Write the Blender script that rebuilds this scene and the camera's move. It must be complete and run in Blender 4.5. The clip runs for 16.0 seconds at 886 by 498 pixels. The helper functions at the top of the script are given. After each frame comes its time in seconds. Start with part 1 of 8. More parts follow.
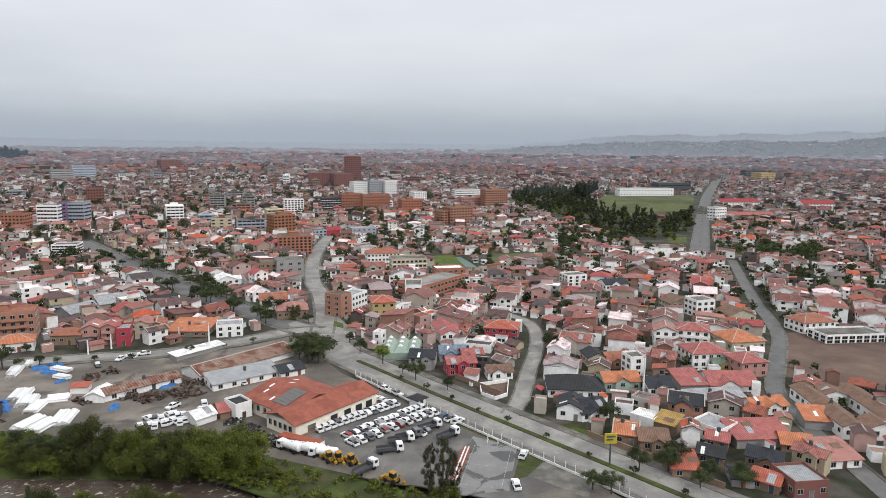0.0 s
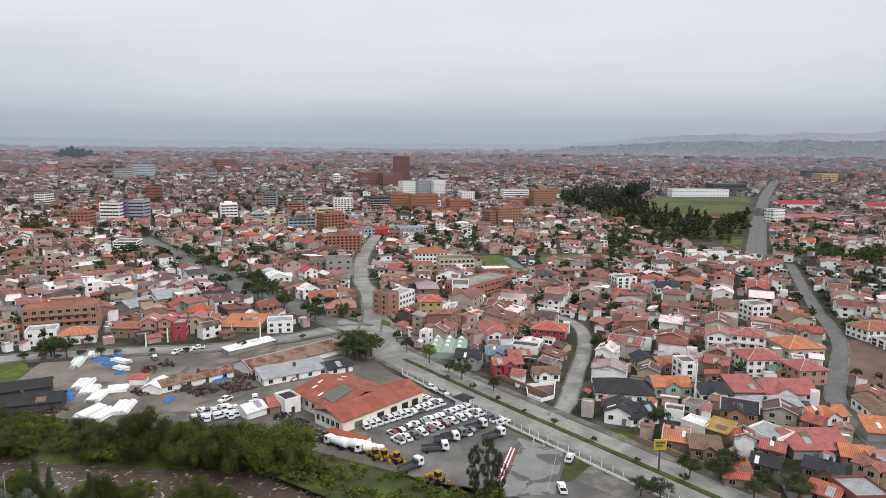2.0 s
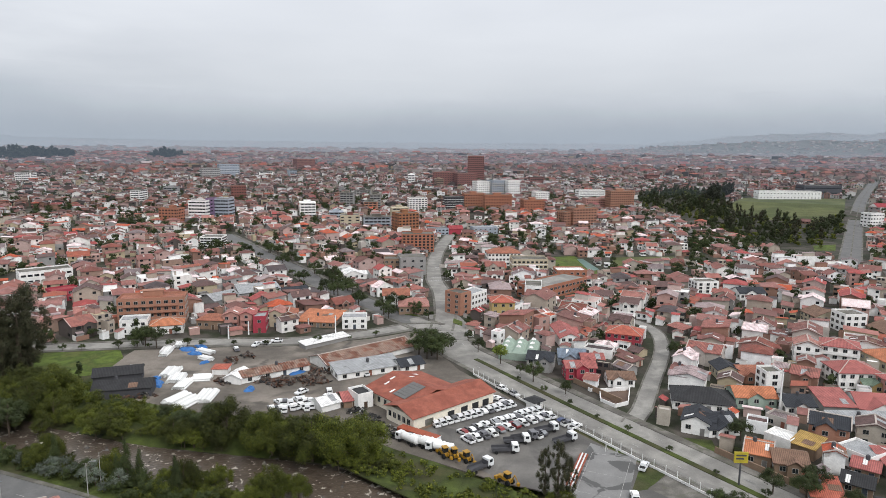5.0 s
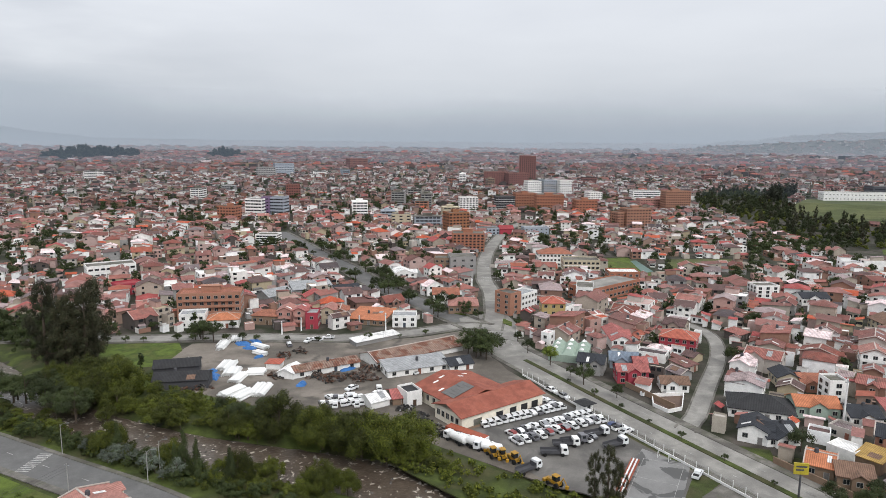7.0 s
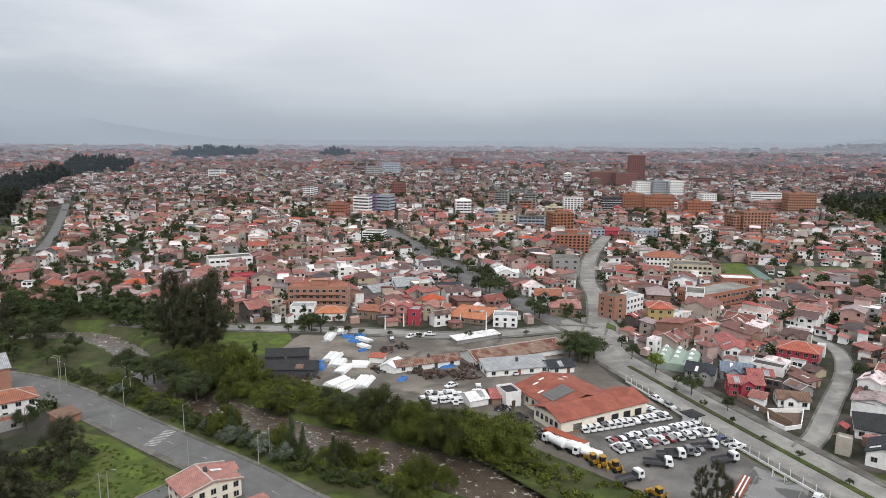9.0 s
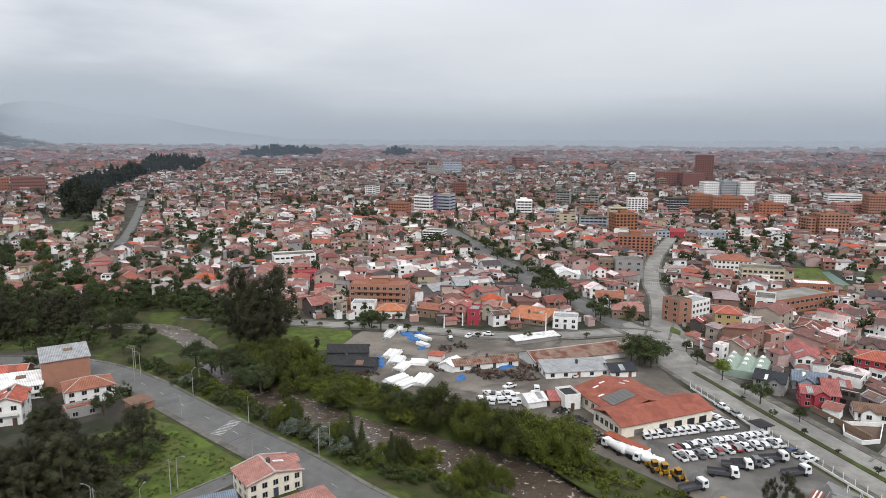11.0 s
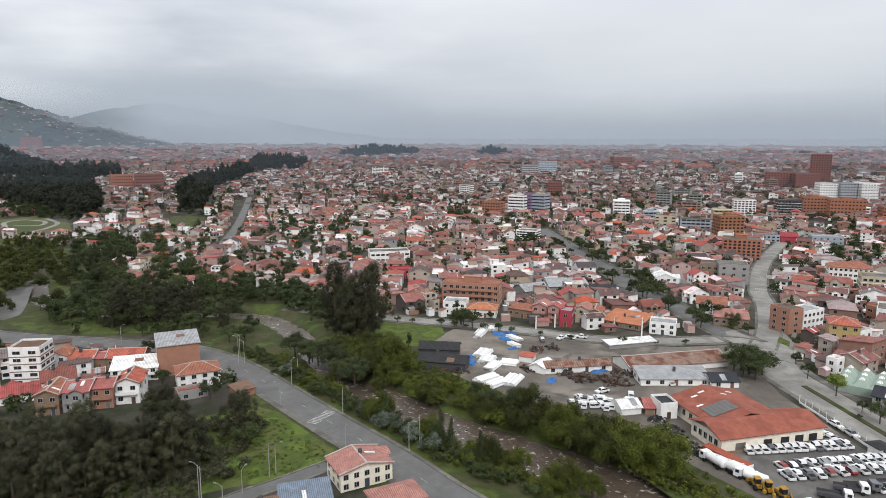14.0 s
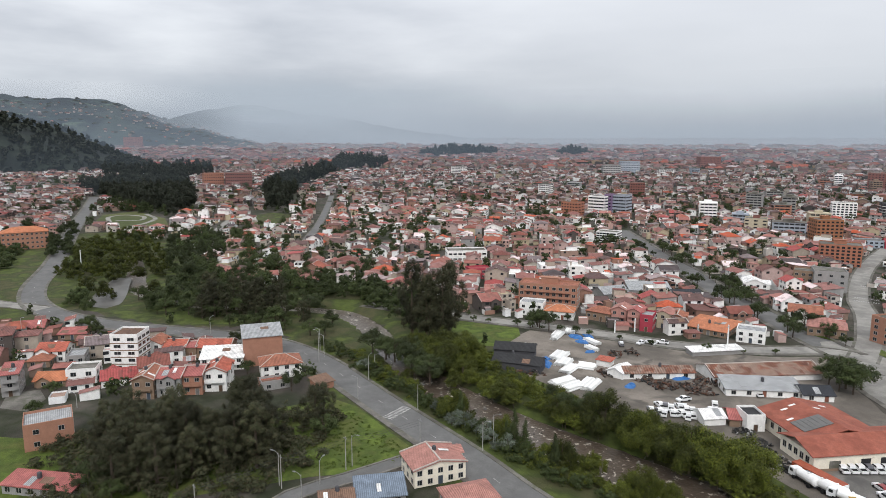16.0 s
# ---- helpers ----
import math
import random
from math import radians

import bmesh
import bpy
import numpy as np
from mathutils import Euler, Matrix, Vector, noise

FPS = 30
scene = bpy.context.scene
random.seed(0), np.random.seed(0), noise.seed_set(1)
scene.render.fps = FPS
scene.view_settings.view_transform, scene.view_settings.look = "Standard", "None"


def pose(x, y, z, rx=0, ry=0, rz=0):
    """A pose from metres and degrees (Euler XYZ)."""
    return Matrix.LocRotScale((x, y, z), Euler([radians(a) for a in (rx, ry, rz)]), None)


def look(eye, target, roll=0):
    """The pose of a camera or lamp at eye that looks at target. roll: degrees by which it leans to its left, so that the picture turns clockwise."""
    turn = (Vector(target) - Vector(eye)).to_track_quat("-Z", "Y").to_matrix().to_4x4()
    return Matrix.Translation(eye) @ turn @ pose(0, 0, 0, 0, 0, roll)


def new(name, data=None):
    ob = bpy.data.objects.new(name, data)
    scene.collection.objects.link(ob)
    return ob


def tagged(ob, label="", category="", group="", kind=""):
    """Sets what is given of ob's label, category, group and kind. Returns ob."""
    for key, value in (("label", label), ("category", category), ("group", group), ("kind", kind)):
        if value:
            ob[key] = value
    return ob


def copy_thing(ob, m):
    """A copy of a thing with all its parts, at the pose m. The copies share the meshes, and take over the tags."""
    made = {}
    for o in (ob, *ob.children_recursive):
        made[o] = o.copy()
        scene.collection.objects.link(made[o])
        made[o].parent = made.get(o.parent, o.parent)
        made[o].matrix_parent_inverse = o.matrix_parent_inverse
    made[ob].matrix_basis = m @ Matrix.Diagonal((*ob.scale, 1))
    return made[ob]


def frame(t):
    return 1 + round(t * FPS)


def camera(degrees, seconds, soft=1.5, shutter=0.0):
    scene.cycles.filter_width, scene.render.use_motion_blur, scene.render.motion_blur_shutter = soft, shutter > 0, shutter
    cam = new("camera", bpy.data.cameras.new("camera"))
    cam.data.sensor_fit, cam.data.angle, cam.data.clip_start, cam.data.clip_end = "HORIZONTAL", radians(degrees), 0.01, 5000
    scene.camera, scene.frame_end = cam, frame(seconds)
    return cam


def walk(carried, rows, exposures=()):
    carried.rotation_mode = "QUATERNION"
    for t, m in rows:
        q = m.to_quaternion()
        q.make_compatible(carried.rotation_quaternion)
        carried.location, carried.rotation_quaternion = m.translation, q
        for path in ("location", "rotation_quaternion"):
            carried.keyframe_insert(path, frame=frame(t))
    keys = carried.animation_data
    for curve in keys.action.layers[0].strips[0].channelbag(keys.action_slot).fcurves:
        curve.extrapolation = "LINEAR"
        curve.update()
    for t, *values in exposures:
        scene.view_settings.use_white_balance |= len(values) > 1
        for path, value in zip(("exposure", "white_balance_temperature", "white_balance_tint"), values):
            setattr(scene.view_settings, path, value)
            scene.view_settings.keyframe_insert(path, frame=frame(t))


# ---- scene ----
EYE = 80.0
cam = camera(67.8, 16.0, 0.5)
ROWS = [
    (0.0, 0.00, -8.78, 0.55), (0.5, 1.06, -8.78, 0.55), (1.0, 2.09, -8.79, 0.54), (1.5, 3.13, -8.81, 0.53),
    (2.0, 4.17, -8.82, 0.53), (2.5, 5.23, -8.83, 0.51), (3.0, 6.30, -8.84, 0.50), (3.5, 7.35, -8.84, 0.49),
    (4.0, 8.43, -8.85, 0.48), (6.5, 13.79, -8.94, 0.46), (7.0, 15.01, -8.96, 0.44), (7.5, 16.94, -8.99, 0.42),
    (8.0, 19.33, -9.02, 0.40), (8.5, 21.62, -9.04, 0.38), (9.0, 23.99, -9.06, 0.34), (9.5, 26.11, -9.08, 0.30),
    (10.0, 27.68, -9.10, 0.28), (12.5, 31.82, -9.19, 0.26), (13.0, 33.69, -9.21, 0.24), (13.5, 35.55, -9.23, 0.21),
    (14.0, 37.42, -9.24, 0.17), (14.5, 39.30, -9.25, 0.14), (15.0, 41.14, -9.26, 0.13), (15.5, 42.88, -9.27, 0.12),
    (16.0, 44.21, -9.29, 0.11),
]
walk(cam, [(t, pose(0, 0, EYE, 0, 0, yaw) @ pose(0, 0, 0, 90 + pitch, 0, 0) @ pose(0, 0, 0, 0, 0, roll))
           for t, yaw, pitch, roll in ROWS], exposures=[(0.0, 0.0), (16.0, 0.0)])

# ---- sky and light: a low overcast ----
world = bpy.data.worlds.new("world")
scene.world = world
world.use_nodes = True
wn, wl = world.node_tree.nodes, world.node_tree.links
wn.clear()


def ramp_node(nodes, stops, interpolation="LINEAR"):
    r = nodes.new("ShaderNodeValToRGB")
    r.color_ramp.interpolation = interpolation
    els = r.color_ramp.elements
    while len(els) < len(stops):
        els.new(0.5)
    for e, (p, c) in zip(els, stops):
        e.position, e.color = p, (*c, 1)
    return r


w_out = wn.new("ShaderNodeOutputWorld")
w_bg = wn.new("ShaderNodeBackground")
w_tc = wn.new("ShaderNodeTexCoord")
w_sep = wn.new("ShaderNodeSeparateXYZ")
wl.new(w_tc.outputs["Generated"], w_sep.inputs[0])
w_ramp = ramp_node(wn, [(0.0, (0.375, 0.41, 0.455)), (0.02, (0.46, 0.495, 0.54)), (0.055, (0.62, 0.66, 0.71)),
                        (0.127, (0.73, 0.765, 0.82)), (0.23, (0.79, 0.825, 0.89)), (1.0, (1.36, 1.385, 1.425))])
wl.new(w_sep.outputs[2], w_ramp.inputs[0])
w_map = wn.new("ShaderNodeMapping")
w_map.inputs["Scale"].default_value = (1.0, 1.0, 4.0)
wl.new(w_tc.outputs["Generated"], w_map.inputs[0])
w_noise = wn.new("ShaderNodeTexNoise")
w_noise.inputs["Scale"].default_value = 2.6
w_noise.inputs["Detail"].default_value = 6
wl.new(w_map.outputs[0], w_noise.inputs["Vector"])
w_cl = ramp_node(wn, [(0.34, (0.64, 0.67, 0.71)), (0.5, (0.91, 0.92, 0.935)), (0.64, (1.13, 1.13, 1.12))])
wl.new(w_noise.outputs[0], w_cl.inputs[0])
w_mul = wn.new("ShaderNodeMix")
w_mul.data_type, w_mul.blend_type = "RGBA", "MULTIPLY"
w_west = wn.new("ShaderNodeMapRange")
for k, q in zip((1, 2, 3, 4), (-0.98, -0.45, 1.0, 0.16)):
    w_west.inputs[k].default_value = q
wl.new(w_sep.outputs[0], w_west.inputs[0])
wl.new(w_west.outputs[0], w_mul.inputs[0])
wl.new(w_ramp.outputs[0], w_mul.inputs[6])
wl.new(w_cl.outputs[0], w_mul.inputs[7])
wl.new(w_mul.outputs[2], w_bg.inputs[0])
w_bg.inputs[1].default_value = 1.0
wl.new(w_bg.outputs[0], w_out.inputs[0])

sun_data = bpy.data.lights.new("sun", "SUN")
sun_data.energy, sun_data.angle, sun_data.color = 1.7, radians(18), (1.0, 0.98, 0.96)
sun = new("sun", sun_data)
sun.matrix_world = look((0, 0, 300), (-210, 230, 0))

# ---- materials ----
DEEPEN = 0.68  # scales down every colour but near-whites, to widen the contrast


def mat(name, cols, rough=0.85, vary="", scale=0.35, mottle=0.25, bump=0.0, bump_scale=6.0, metal=0.0,
        fine=3.0, spec=0.3, stain=None, stain_at=(0.55, 0.7), tint=0.0, stripe=0.0, pitch=0.3):
    """Colours spread by chance per object or island, mottled at two scales, with optional stains and bump."""
    m = bpy.data.materials.new(name)
    m.use_nodes = True
    cols = [c if min(c) > 0.55 else tuple(v * DEEPEN for v in c) for c in cols]
    n, l = m.node_tree.nodes, m.node_tree.links
    b = n["Principled BSDF"]
    b.inputs["Roughness"].default_value = rough
    b.inputs["Metallic"].default_value = metal
    b.inputs["Specular IOR Level"].default_value = spec
    geo = n.new("ShaderNodeNewGeometry")
    if len(cols) == 1:
        src = n.new("ShaderNodeRGB")
        src.outputs[0].default_value = (*cols[0], 1)
        col = src.outputs[0]
    else:
        r = ramp_node(n, [(i / len(cols), c) for i, c in enumerate(cols)], "CONSTANT" if vary else "LINEAR")
        if vary == "object":
            l.new(n.new("ShaderNodeObjectInfo").outputs["Random"], r.inputs[0])
        elif vary == "island":
            l.new(geo.outputs["Random Per Island"], r.inputs[0])
        else:
            big = n.new("ShaderNodeTexNoise")
            big.inputs["Scale"].default_value = scale * 0.3
            big.inputs["Detail"].default_value = 4
            l.new(geo.outputs["Position"], big.inputs["Vector"])
            st = n.new("ShaderNodeMapRange")
            st.inputs[1].default_value, st.inputs[2].default_value = 0.3, 0.7
            l.new(big.outputs[0], st.inputs[0])
            l.new(st.outputs[0], r.inputs[0])
        col = r.outputs[0]
    for sc, amount in ((scale, mottle), (fine, mottle * 0.7)):
        t = n.new("ShaderNodeTexNoise")
        t.inputs["Scale"].default_value = sc
        t.inputs["Detail"].default_value = 5
        t.inputs["Roughness"].default_value = 0.65
        l.new(geo.outputs["Position"], t.inputs["Vector"])
        rr = ramp_node(n, [(0.28, (1 - amount,) * 3), (0.72, (1 + amount,) * 3)])
        l.new(t.outputs[0], rr.inputs[0])
        mx = n.new("ShaderNodeMix")
        mx.data_type, mx.blend_type = "RGBA", "MULTIPLY"
        mx.inputs[0].default_value = 1.0
        l.new(col, mx.inputs[6])
        l.new(rr.outputs[0], mx.inputs[7])
        col = mx.outputs[2]
    if stain:
        t = n.new("ShaderNodeTexNoise")
        t.inputs["Scale"].default_value = scale * 0.8
        t.inputs["Detail"].default_value = 7
        t.inputs["Distortion"].default_value = 0.6
        l.new(geo.outputs["Position"], t.inputs["Vector"])
        rr = ramp_node(n, [(stain_at[0], (0, 0, 0)), (stain_at[1], (1, 1, 1))])
        l.new(t.outputs[0], rr.inputs[0])
        mx = n.new("ShaderNodeMix")
        mx.data_type = "RGBA"
        l.new(rr.outputs[0], mx.inputs[0])
        l.new(col, mx.inputs[6])
        mx.inputs[7].default_value = (*stain, 1)
        col = mx.outputs[2]
    if stripe:
        tc, wv = n.new("ShaderNodeTexCoord"), n.new("ShaderNodeTexWave")
        wv.inputs["Scale"].default_value = 0.31416 / pitch
        wv.inputs["Distortion"].default_value = 0.4
        wv.inputs["Detail Scale"].default_value = 2.0
        l.new(tc.outputs["Object"], wv.inputs["Vector"])
        r = ramp_node(n, [(0.1, (1 - stripe,) * 3), (0.8, (1 + stripe * 0.6,) * 3)])
        l.new(wv.outputs[0], r.inputs[0])
        mx = n.new("ShaderNodeMix")
        mx.data_type, mx.blend_type = "RGBA", "MULTIPLY"
        mx.inputs[0].default_value = 1.0
        l.new(col, mx.inputs[6])
        l.new(r.outputs[0], mx.inputs[7])
        col = mx.outputs[2]
    if tint:
        r = ramp_node(n, [(0.0, (1 - tint,) * 3), (1.0, (1 + tint,) * 3)])
        l.new(n.new("ShaderNodeObjectInfo").outputs["Random"], r.inputs[0])
        mx = n.new("ShaderNodeMix")
        mx.data_type, mx.blend_type = "RGBA", "MULTIPLY"
        mx.inputs[0].default_value = 1.0
        l.new(col, mx.inputs[6])
        l.new(r.outputs[0], mx.inputs[7])
        col = mx.outputs[2]
    l.new(col, b.inputs["Base Color"])
    if bump:
        t = n.new("ShaderNodeTexNoise")
        t.inputs["Scale"].default_value = bump_scale
        t.inputs["Detail"].default_value = 4
        l.new(geo.outputs["Position"], t.inputs["Vector"])
        bp = n.new("ShaderNodeBump")
        bp.inputs["Strength"].default_value = bump
        bp.inputs["Distance"].default_value = 0.15
        l.new(t.outputs[0], bp.inputs["Height"])
        l.new(bp.outputs[0], b.inputs["Normal"])
    return m


ROOFS = [(0.190, 0.081, 0.062), (0.161, 0.078, 0.065), (0.241, 0.118, 0.095), (0.132, 0.074, 0.063), (0.276, 0.103, 0.067),
         (0.196, 0.110, 0.095), (0.155, 0.090, 0.078), (0.310, 0.168, 0.140), (0.100, 0.075, 0.070), (0.170, 0.165, 0.165),
         (0.230, 0.123, 0.106), (0.391, 0.103, 0.050), (0.299, 0.084, 0.078), (0.070, 0.068, 0.070), (0.253, 0.151, 0.132),
         (0.460, 0.455, 0.450), (0.184, 0.099, 0.084), (0.110, 0.083, 0.077), (0.265, 0.129, 0.106), (0.300, 0.285, 0.280)]
WALLS = [(0.80, 0.79, 0.77), (0.60, 0.54, 0.46), (0.40, 0.23, 0.17), (0.82, 0.815, 0.80), (0.56, 0.48, 0.40), (0.34, 0.20, 0.155), (0.76, 0.74, 0.71),
         (0.62, 0.40, 0.35), (0.44, 0.43, 0.42), (0.81, 0.80, 0.78), (0.62, 0.52, 0.36), (0.42, 0.29, 0.23), (0.82, 0.82, 0.82), (0.66, 0.60, 0.55),
         (0.13, 0.11, 0.10), (0.79, 0.78, 0.77), (0.66, 0.48, 0.44)]
ROOFS = [(c[0] * 1.52, c[1] * 1.25, c[2] * 1.27) for c in ROOFS]
M = {}
M["roof_mix"] = mat("roof_mix", ROOFS, 0.85, "object", 0.5, 0.34, 0.5, 5.0, stain=(0.085, 0.06, 0.05), stain_at=(0.54, 0.78), stripe=0.28, pitch=0.45)
# Roof colours greyed and darkened: distance haze and shade put into the colour.
HAZED_ROOFS = [tuple(0.72 * (0.82 * v + 0.18 * sum(c) / 3) for v in c) for c in ROOFS]
M["roof_far"] = mat("roof_far", ROOFS, 0.85, "island", 0.3, 0.28, fine=1.5, stain=(0.12, 0.085, 0.07), stain_at=(0.58, 0.80))
M["roof_dim"] = mat("roof_dim", HAZED_ROOFS, 0.85, "island", 0.3, 0.28, fine=1.5, stain=(0.085, 0.065, 0.058), stain_at=(0.56, 0.78))
M["wall_mix"] = mat("wall_mix", WALLS, 0.9, "object", 0.5, 0.14, 0.15, stain=(0.26, 0.23, 0.20), stain_at=(0.66, 0.84))
# Wall colours darkened for the horizon houses, the haze put into the paint.
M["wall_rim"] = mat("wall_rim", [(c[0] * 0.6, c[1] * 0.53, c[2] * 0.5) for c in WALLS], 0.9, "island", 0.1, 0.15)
M["depot_wall"] = mat("depot_wall", [(0.76, 0.70, 0.59)], 0.9, "", 0.6, 0.1, stain=(0.50, 0.45, 0.37), stain_at=(0.64, 0.84))
# Walls darkened, near-black ones added: far shade and haze in the colour.
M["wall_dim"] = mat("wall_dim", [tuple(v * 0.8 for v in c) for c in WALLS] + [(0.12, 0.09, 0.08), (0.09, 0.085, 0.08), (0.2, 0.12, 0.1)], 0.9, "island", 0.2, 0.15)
M["wall_far"] = mat("wall_far", WALLS, 0.9, "island", 0.4, 0.15)
for nm, c in dict(white=(0.78, 0.77, 0.75), cream=(0.66, 0.58, 0.43), brick=(0.50, 0.255, 0.175), grey=(0.40, 0.39, 0.38),
                  pink=(0.62, 0.33, 0.28), rose=(0.50, 0.07, 0.10), yellow=(0.62, 0.46, 0.20), orange=(0.48, 0.205, 0.13),
                  pale_blue=(0.46, 0.51, 0.58), violet=(0.30, 0.20, 0.34), sage=(0.42, 0.52, 0.44), dark=(0.10, 0.10, 0.11),
                  ochre=(0.42, 0.19, 0.10), maroon=(0.29, 0.125, 0.105), tan=(0.34, 0.235, 0.165)).items():
    M[nm] = mat(nm + "_wall", [c], 0.88, "", 0.5, 0.13, 0.12, stain=tuple(v * 0.62 for v in c), stain_at=(0.6, 0.85))
for nm, c in dict(terracotta=(0.42, 0.165, 0.105), red=(0.54, 0.15, 0.10), orange=(0.62, 0.23, 0.115), slate=(0.042, 0.046, 0.056),
                  sheet=(0.44, 0.45, 0.46), rose=(0.47, 0.155, 0.14), crimson=(0.40, 0.06, 0.07), brown=(0.19, 0.105, 0.07),
                  green=(0.20, 0.27, 0.20), white=(0.74, 0.73, 0.72), black=(0.040, 0.040, 0.043), old=(0.25, 0.15, 0.105),
                  pinkish=(0.50, 0.24, 0.20), blue=(0.22, 0.27, 0.34), yellow=(0.50, 0.32, 0.10)).items():
    M["r_" + nm] = mat(nm + "_roof", [c], 0.75, "", 0.45, 0.3, 0.5, 5.0, stain=tuple(v * 0.5 for v in c), stain_at=(0.54, 0.78), stripe=0.25, pitch=0.45)
M["rust"] = mat("rusted_sheet", [(0.15, 0.055, 0.035), (0.26, 0.10, 0.06), (0.34, 0.24, 0.19), (0.20, 0.08, 0.05)], 0.7, "", 0.7, 0.35, 0.3, stripe=0.3, pitch=0.9,
                stain=(0.44, 0.38, 0.34), stain_at=(0.62, 0.78))
M["ridge"] = mat("ridge_cap", [(0.62, 0.54, 0.49)], 0.8, "", 1.0, 0.2)
M["trim"] = mat("window_frame", [(0.55, 0.53, 0.50)], 0.6)
M["glass"] = mat("window_glass", [(0.03, 0.035, 0.04)], 0.12, "", 0.2, 0.3, spec=0.6)
M["door"] = mat("door_paint", [(0.14, 0.09, 0.06), (0.25, 0.24, 0.23), (0.30, 0.12, 0.08), (0.08, 0.10, 0.13)], 0.6, "object")
M["asphalt"] = mat("asphalt", [(0.15, 0.149, 0.148), (0.20, 0.197, 0.194), (0.168, 0.165, 0.162)], 0.8, "", 0.25, 0.16, 0.15,
                   stain=(0.115, 0.115, 0.114), stain_at=(0.56, 0.70))
M["concrete"] = mat("concrete_road", [(0.31, 0.30, 0.278), (0.39, 0.375, 0.345), (0.28, 0.268, 0.25)], 0.85, "", 0.25, 0.2, 0.12,
                    stain=(0.18, 0.172, 0.162), stain_at=(0.58, 0.74))
M["paving"] = mat("paving", [(0.17, 0.16, 0.145), (0.25, 0.235, 0.21), (0.14, 0.13, 0.115)], 0.9, "", 0.35, 0.25, stain=(0.10, 0.10, 0.075), stain_at=(0.52, 0.66))
M["gravel"] = mat("yard_gravel", [(0.22, 0.19, 0.16), (0.30, 0.262, 0.225), (0.16, 0.14, 0.12)], 0.95, "", 0.12, 0.25, 0.4, stain=(0.085, 0.076, 0.066), stain_at=(0.55, 0.68))
M["lot"] = mat("parking_asphalt", [(0.18, 0.17, 0.158), (0.25, 0.235, 0.218), (0.14, 0.133, 0.125)], 0.85, "", 0.12, 0.25, 0.2, stain=(0.085, 0.081, 0.077), stain_at=(0.54, 0.66))
M["ground"] = mat("city_ground", [(0.055, 0.047, 0.040), (0.115, 0.10, 0.085), (0.032, 0.040, 0.018), (0.085, 0.074, 0.062)], 0.95, "", 0.12, 0.3, 0.3)
M["grass"] = mat("grass", [(0.070, 0.098, 0.020), (0.10, 0.13, 0.028), (0.052, 0.068, 0.018), (0.085, 0.085, 0.035)], 0.95, "", 0.25, 0.3, 0.8, 3.0)
M["lawn"] = mat("lawn", [(0.10, 0.15, 0.024), (0.135, 0.185, 0.032), (0.08, 0.118, 0.02), (0.12, 0.14, 0.035)], 0.95, "", 0.35, 0.3, 0.6, 4.0)
M["field"] = mat("dry_field", [(0.10, 0.115, 0.035), (0.13, 0.14, 0.05), (0.08, 0.10, 0.03)], 0.95, "", 0.05, 0.3, 0.4)
M["dirt"] = mat("bare_earth", [(0.19, 0.125, 0.095), (0.15, 0.10, 0.08), (0.22, 0.15, 0.115)], 0.95, "", 0.08, 0.25, 0.4)
M["river"] = mat("brown_river", [(0.080, 0.058, 0.042), (0.12, 0.092, 0.07)], 0.3, "", 0.9, 0.3, 1.0, 1.2, spec=0.4, stain=(0.50, 0.46, 0.40), stain_at=(0.60, 0.66))
M["rock"] = mat("river_rock", [(0.22, 0.20, 0.18), (0.32, 0.30, 0.27), (0.14, 0.13, 0.12)], 0.9, "island", 2, 0.25, 0.4)
M["bark"] = mat("bark", [(0.11, 0.085, 0.065)], 0.95, "", 1.5, 0.3, 0.5)
M["paint"] = mat("road_paint", [(0.55, 0.54, 0.52)], 0.7, "", 0.9, 0.3, stain=(0.22, 0.22, 0.21), stain_at=(0.46, 0.62))
M["metal"] = mat("galvanised_steel", [(0.42, 0.43, 0.44)], 0.45, "", 1.0, 0.12, metal=0.7)
M["leaf_willow"] = mat("willow_leaves", [(0.074, 0.093, 0.010), (0.096, 0.115, 0.012), (0.044, 0.058, 0.008), (0.128, 0.140, 0.016)], 0.8, "island", 0.22, 0.5, tint=0.5)
M["leaf_dark"] = mat("eucalyptus_leaves", [(0.050, 0.056, 0.026), (0.060, 0.065, 0.029), (0.042, 0.049, 0.023), (0.082, 0.066, 0.036), (0.066, 0.068, 0.032)], 0.8, "island", 0.25, 0.42, tint=0.4)
M["leaf_wood"] = mat("dark_wood_leaves", [(0.024, 0.031, 0.018), (0.030, 0.037, 0.021), (0.020, 0.027, 0.016), (0.036, 0.038, 0.023)], 0.8, "island", 0.05, 0.32)
M["leaf_lawn"] = mat("long_grass", [(0.10, 0.145, 0.025), (0.125, 0.17, 0.03), (0.085, 0.12, 0.022)], 0.9, "island", 0.3, 0.25)
M["leaf_mid"] = mat("street_tree_leaves", [(0.052, 0.074, 0.022), (0.064, 0.088, 0.025), (0.042, 0.062, 0.019), (0.062, 0.074, 0.024)], 0.8, "island", 0.3, 0.36, tint=0.38)
M["leaf_silver"] = mat("silver_leaves", [(0.15, 0.18, 0.14), (0.11, 0.14, 0.10), (0.19, 0.21, 0.17)], 0.8, "island", 0.45, 0.38, tint=0.38)
M["leaf_lime"] = mat("lime_leaves", [(0.16, 0.20, 0.03), (0.12, 0.16, 0.025)], 0.8, "island", 0.45, 0.38, tint=0.38)

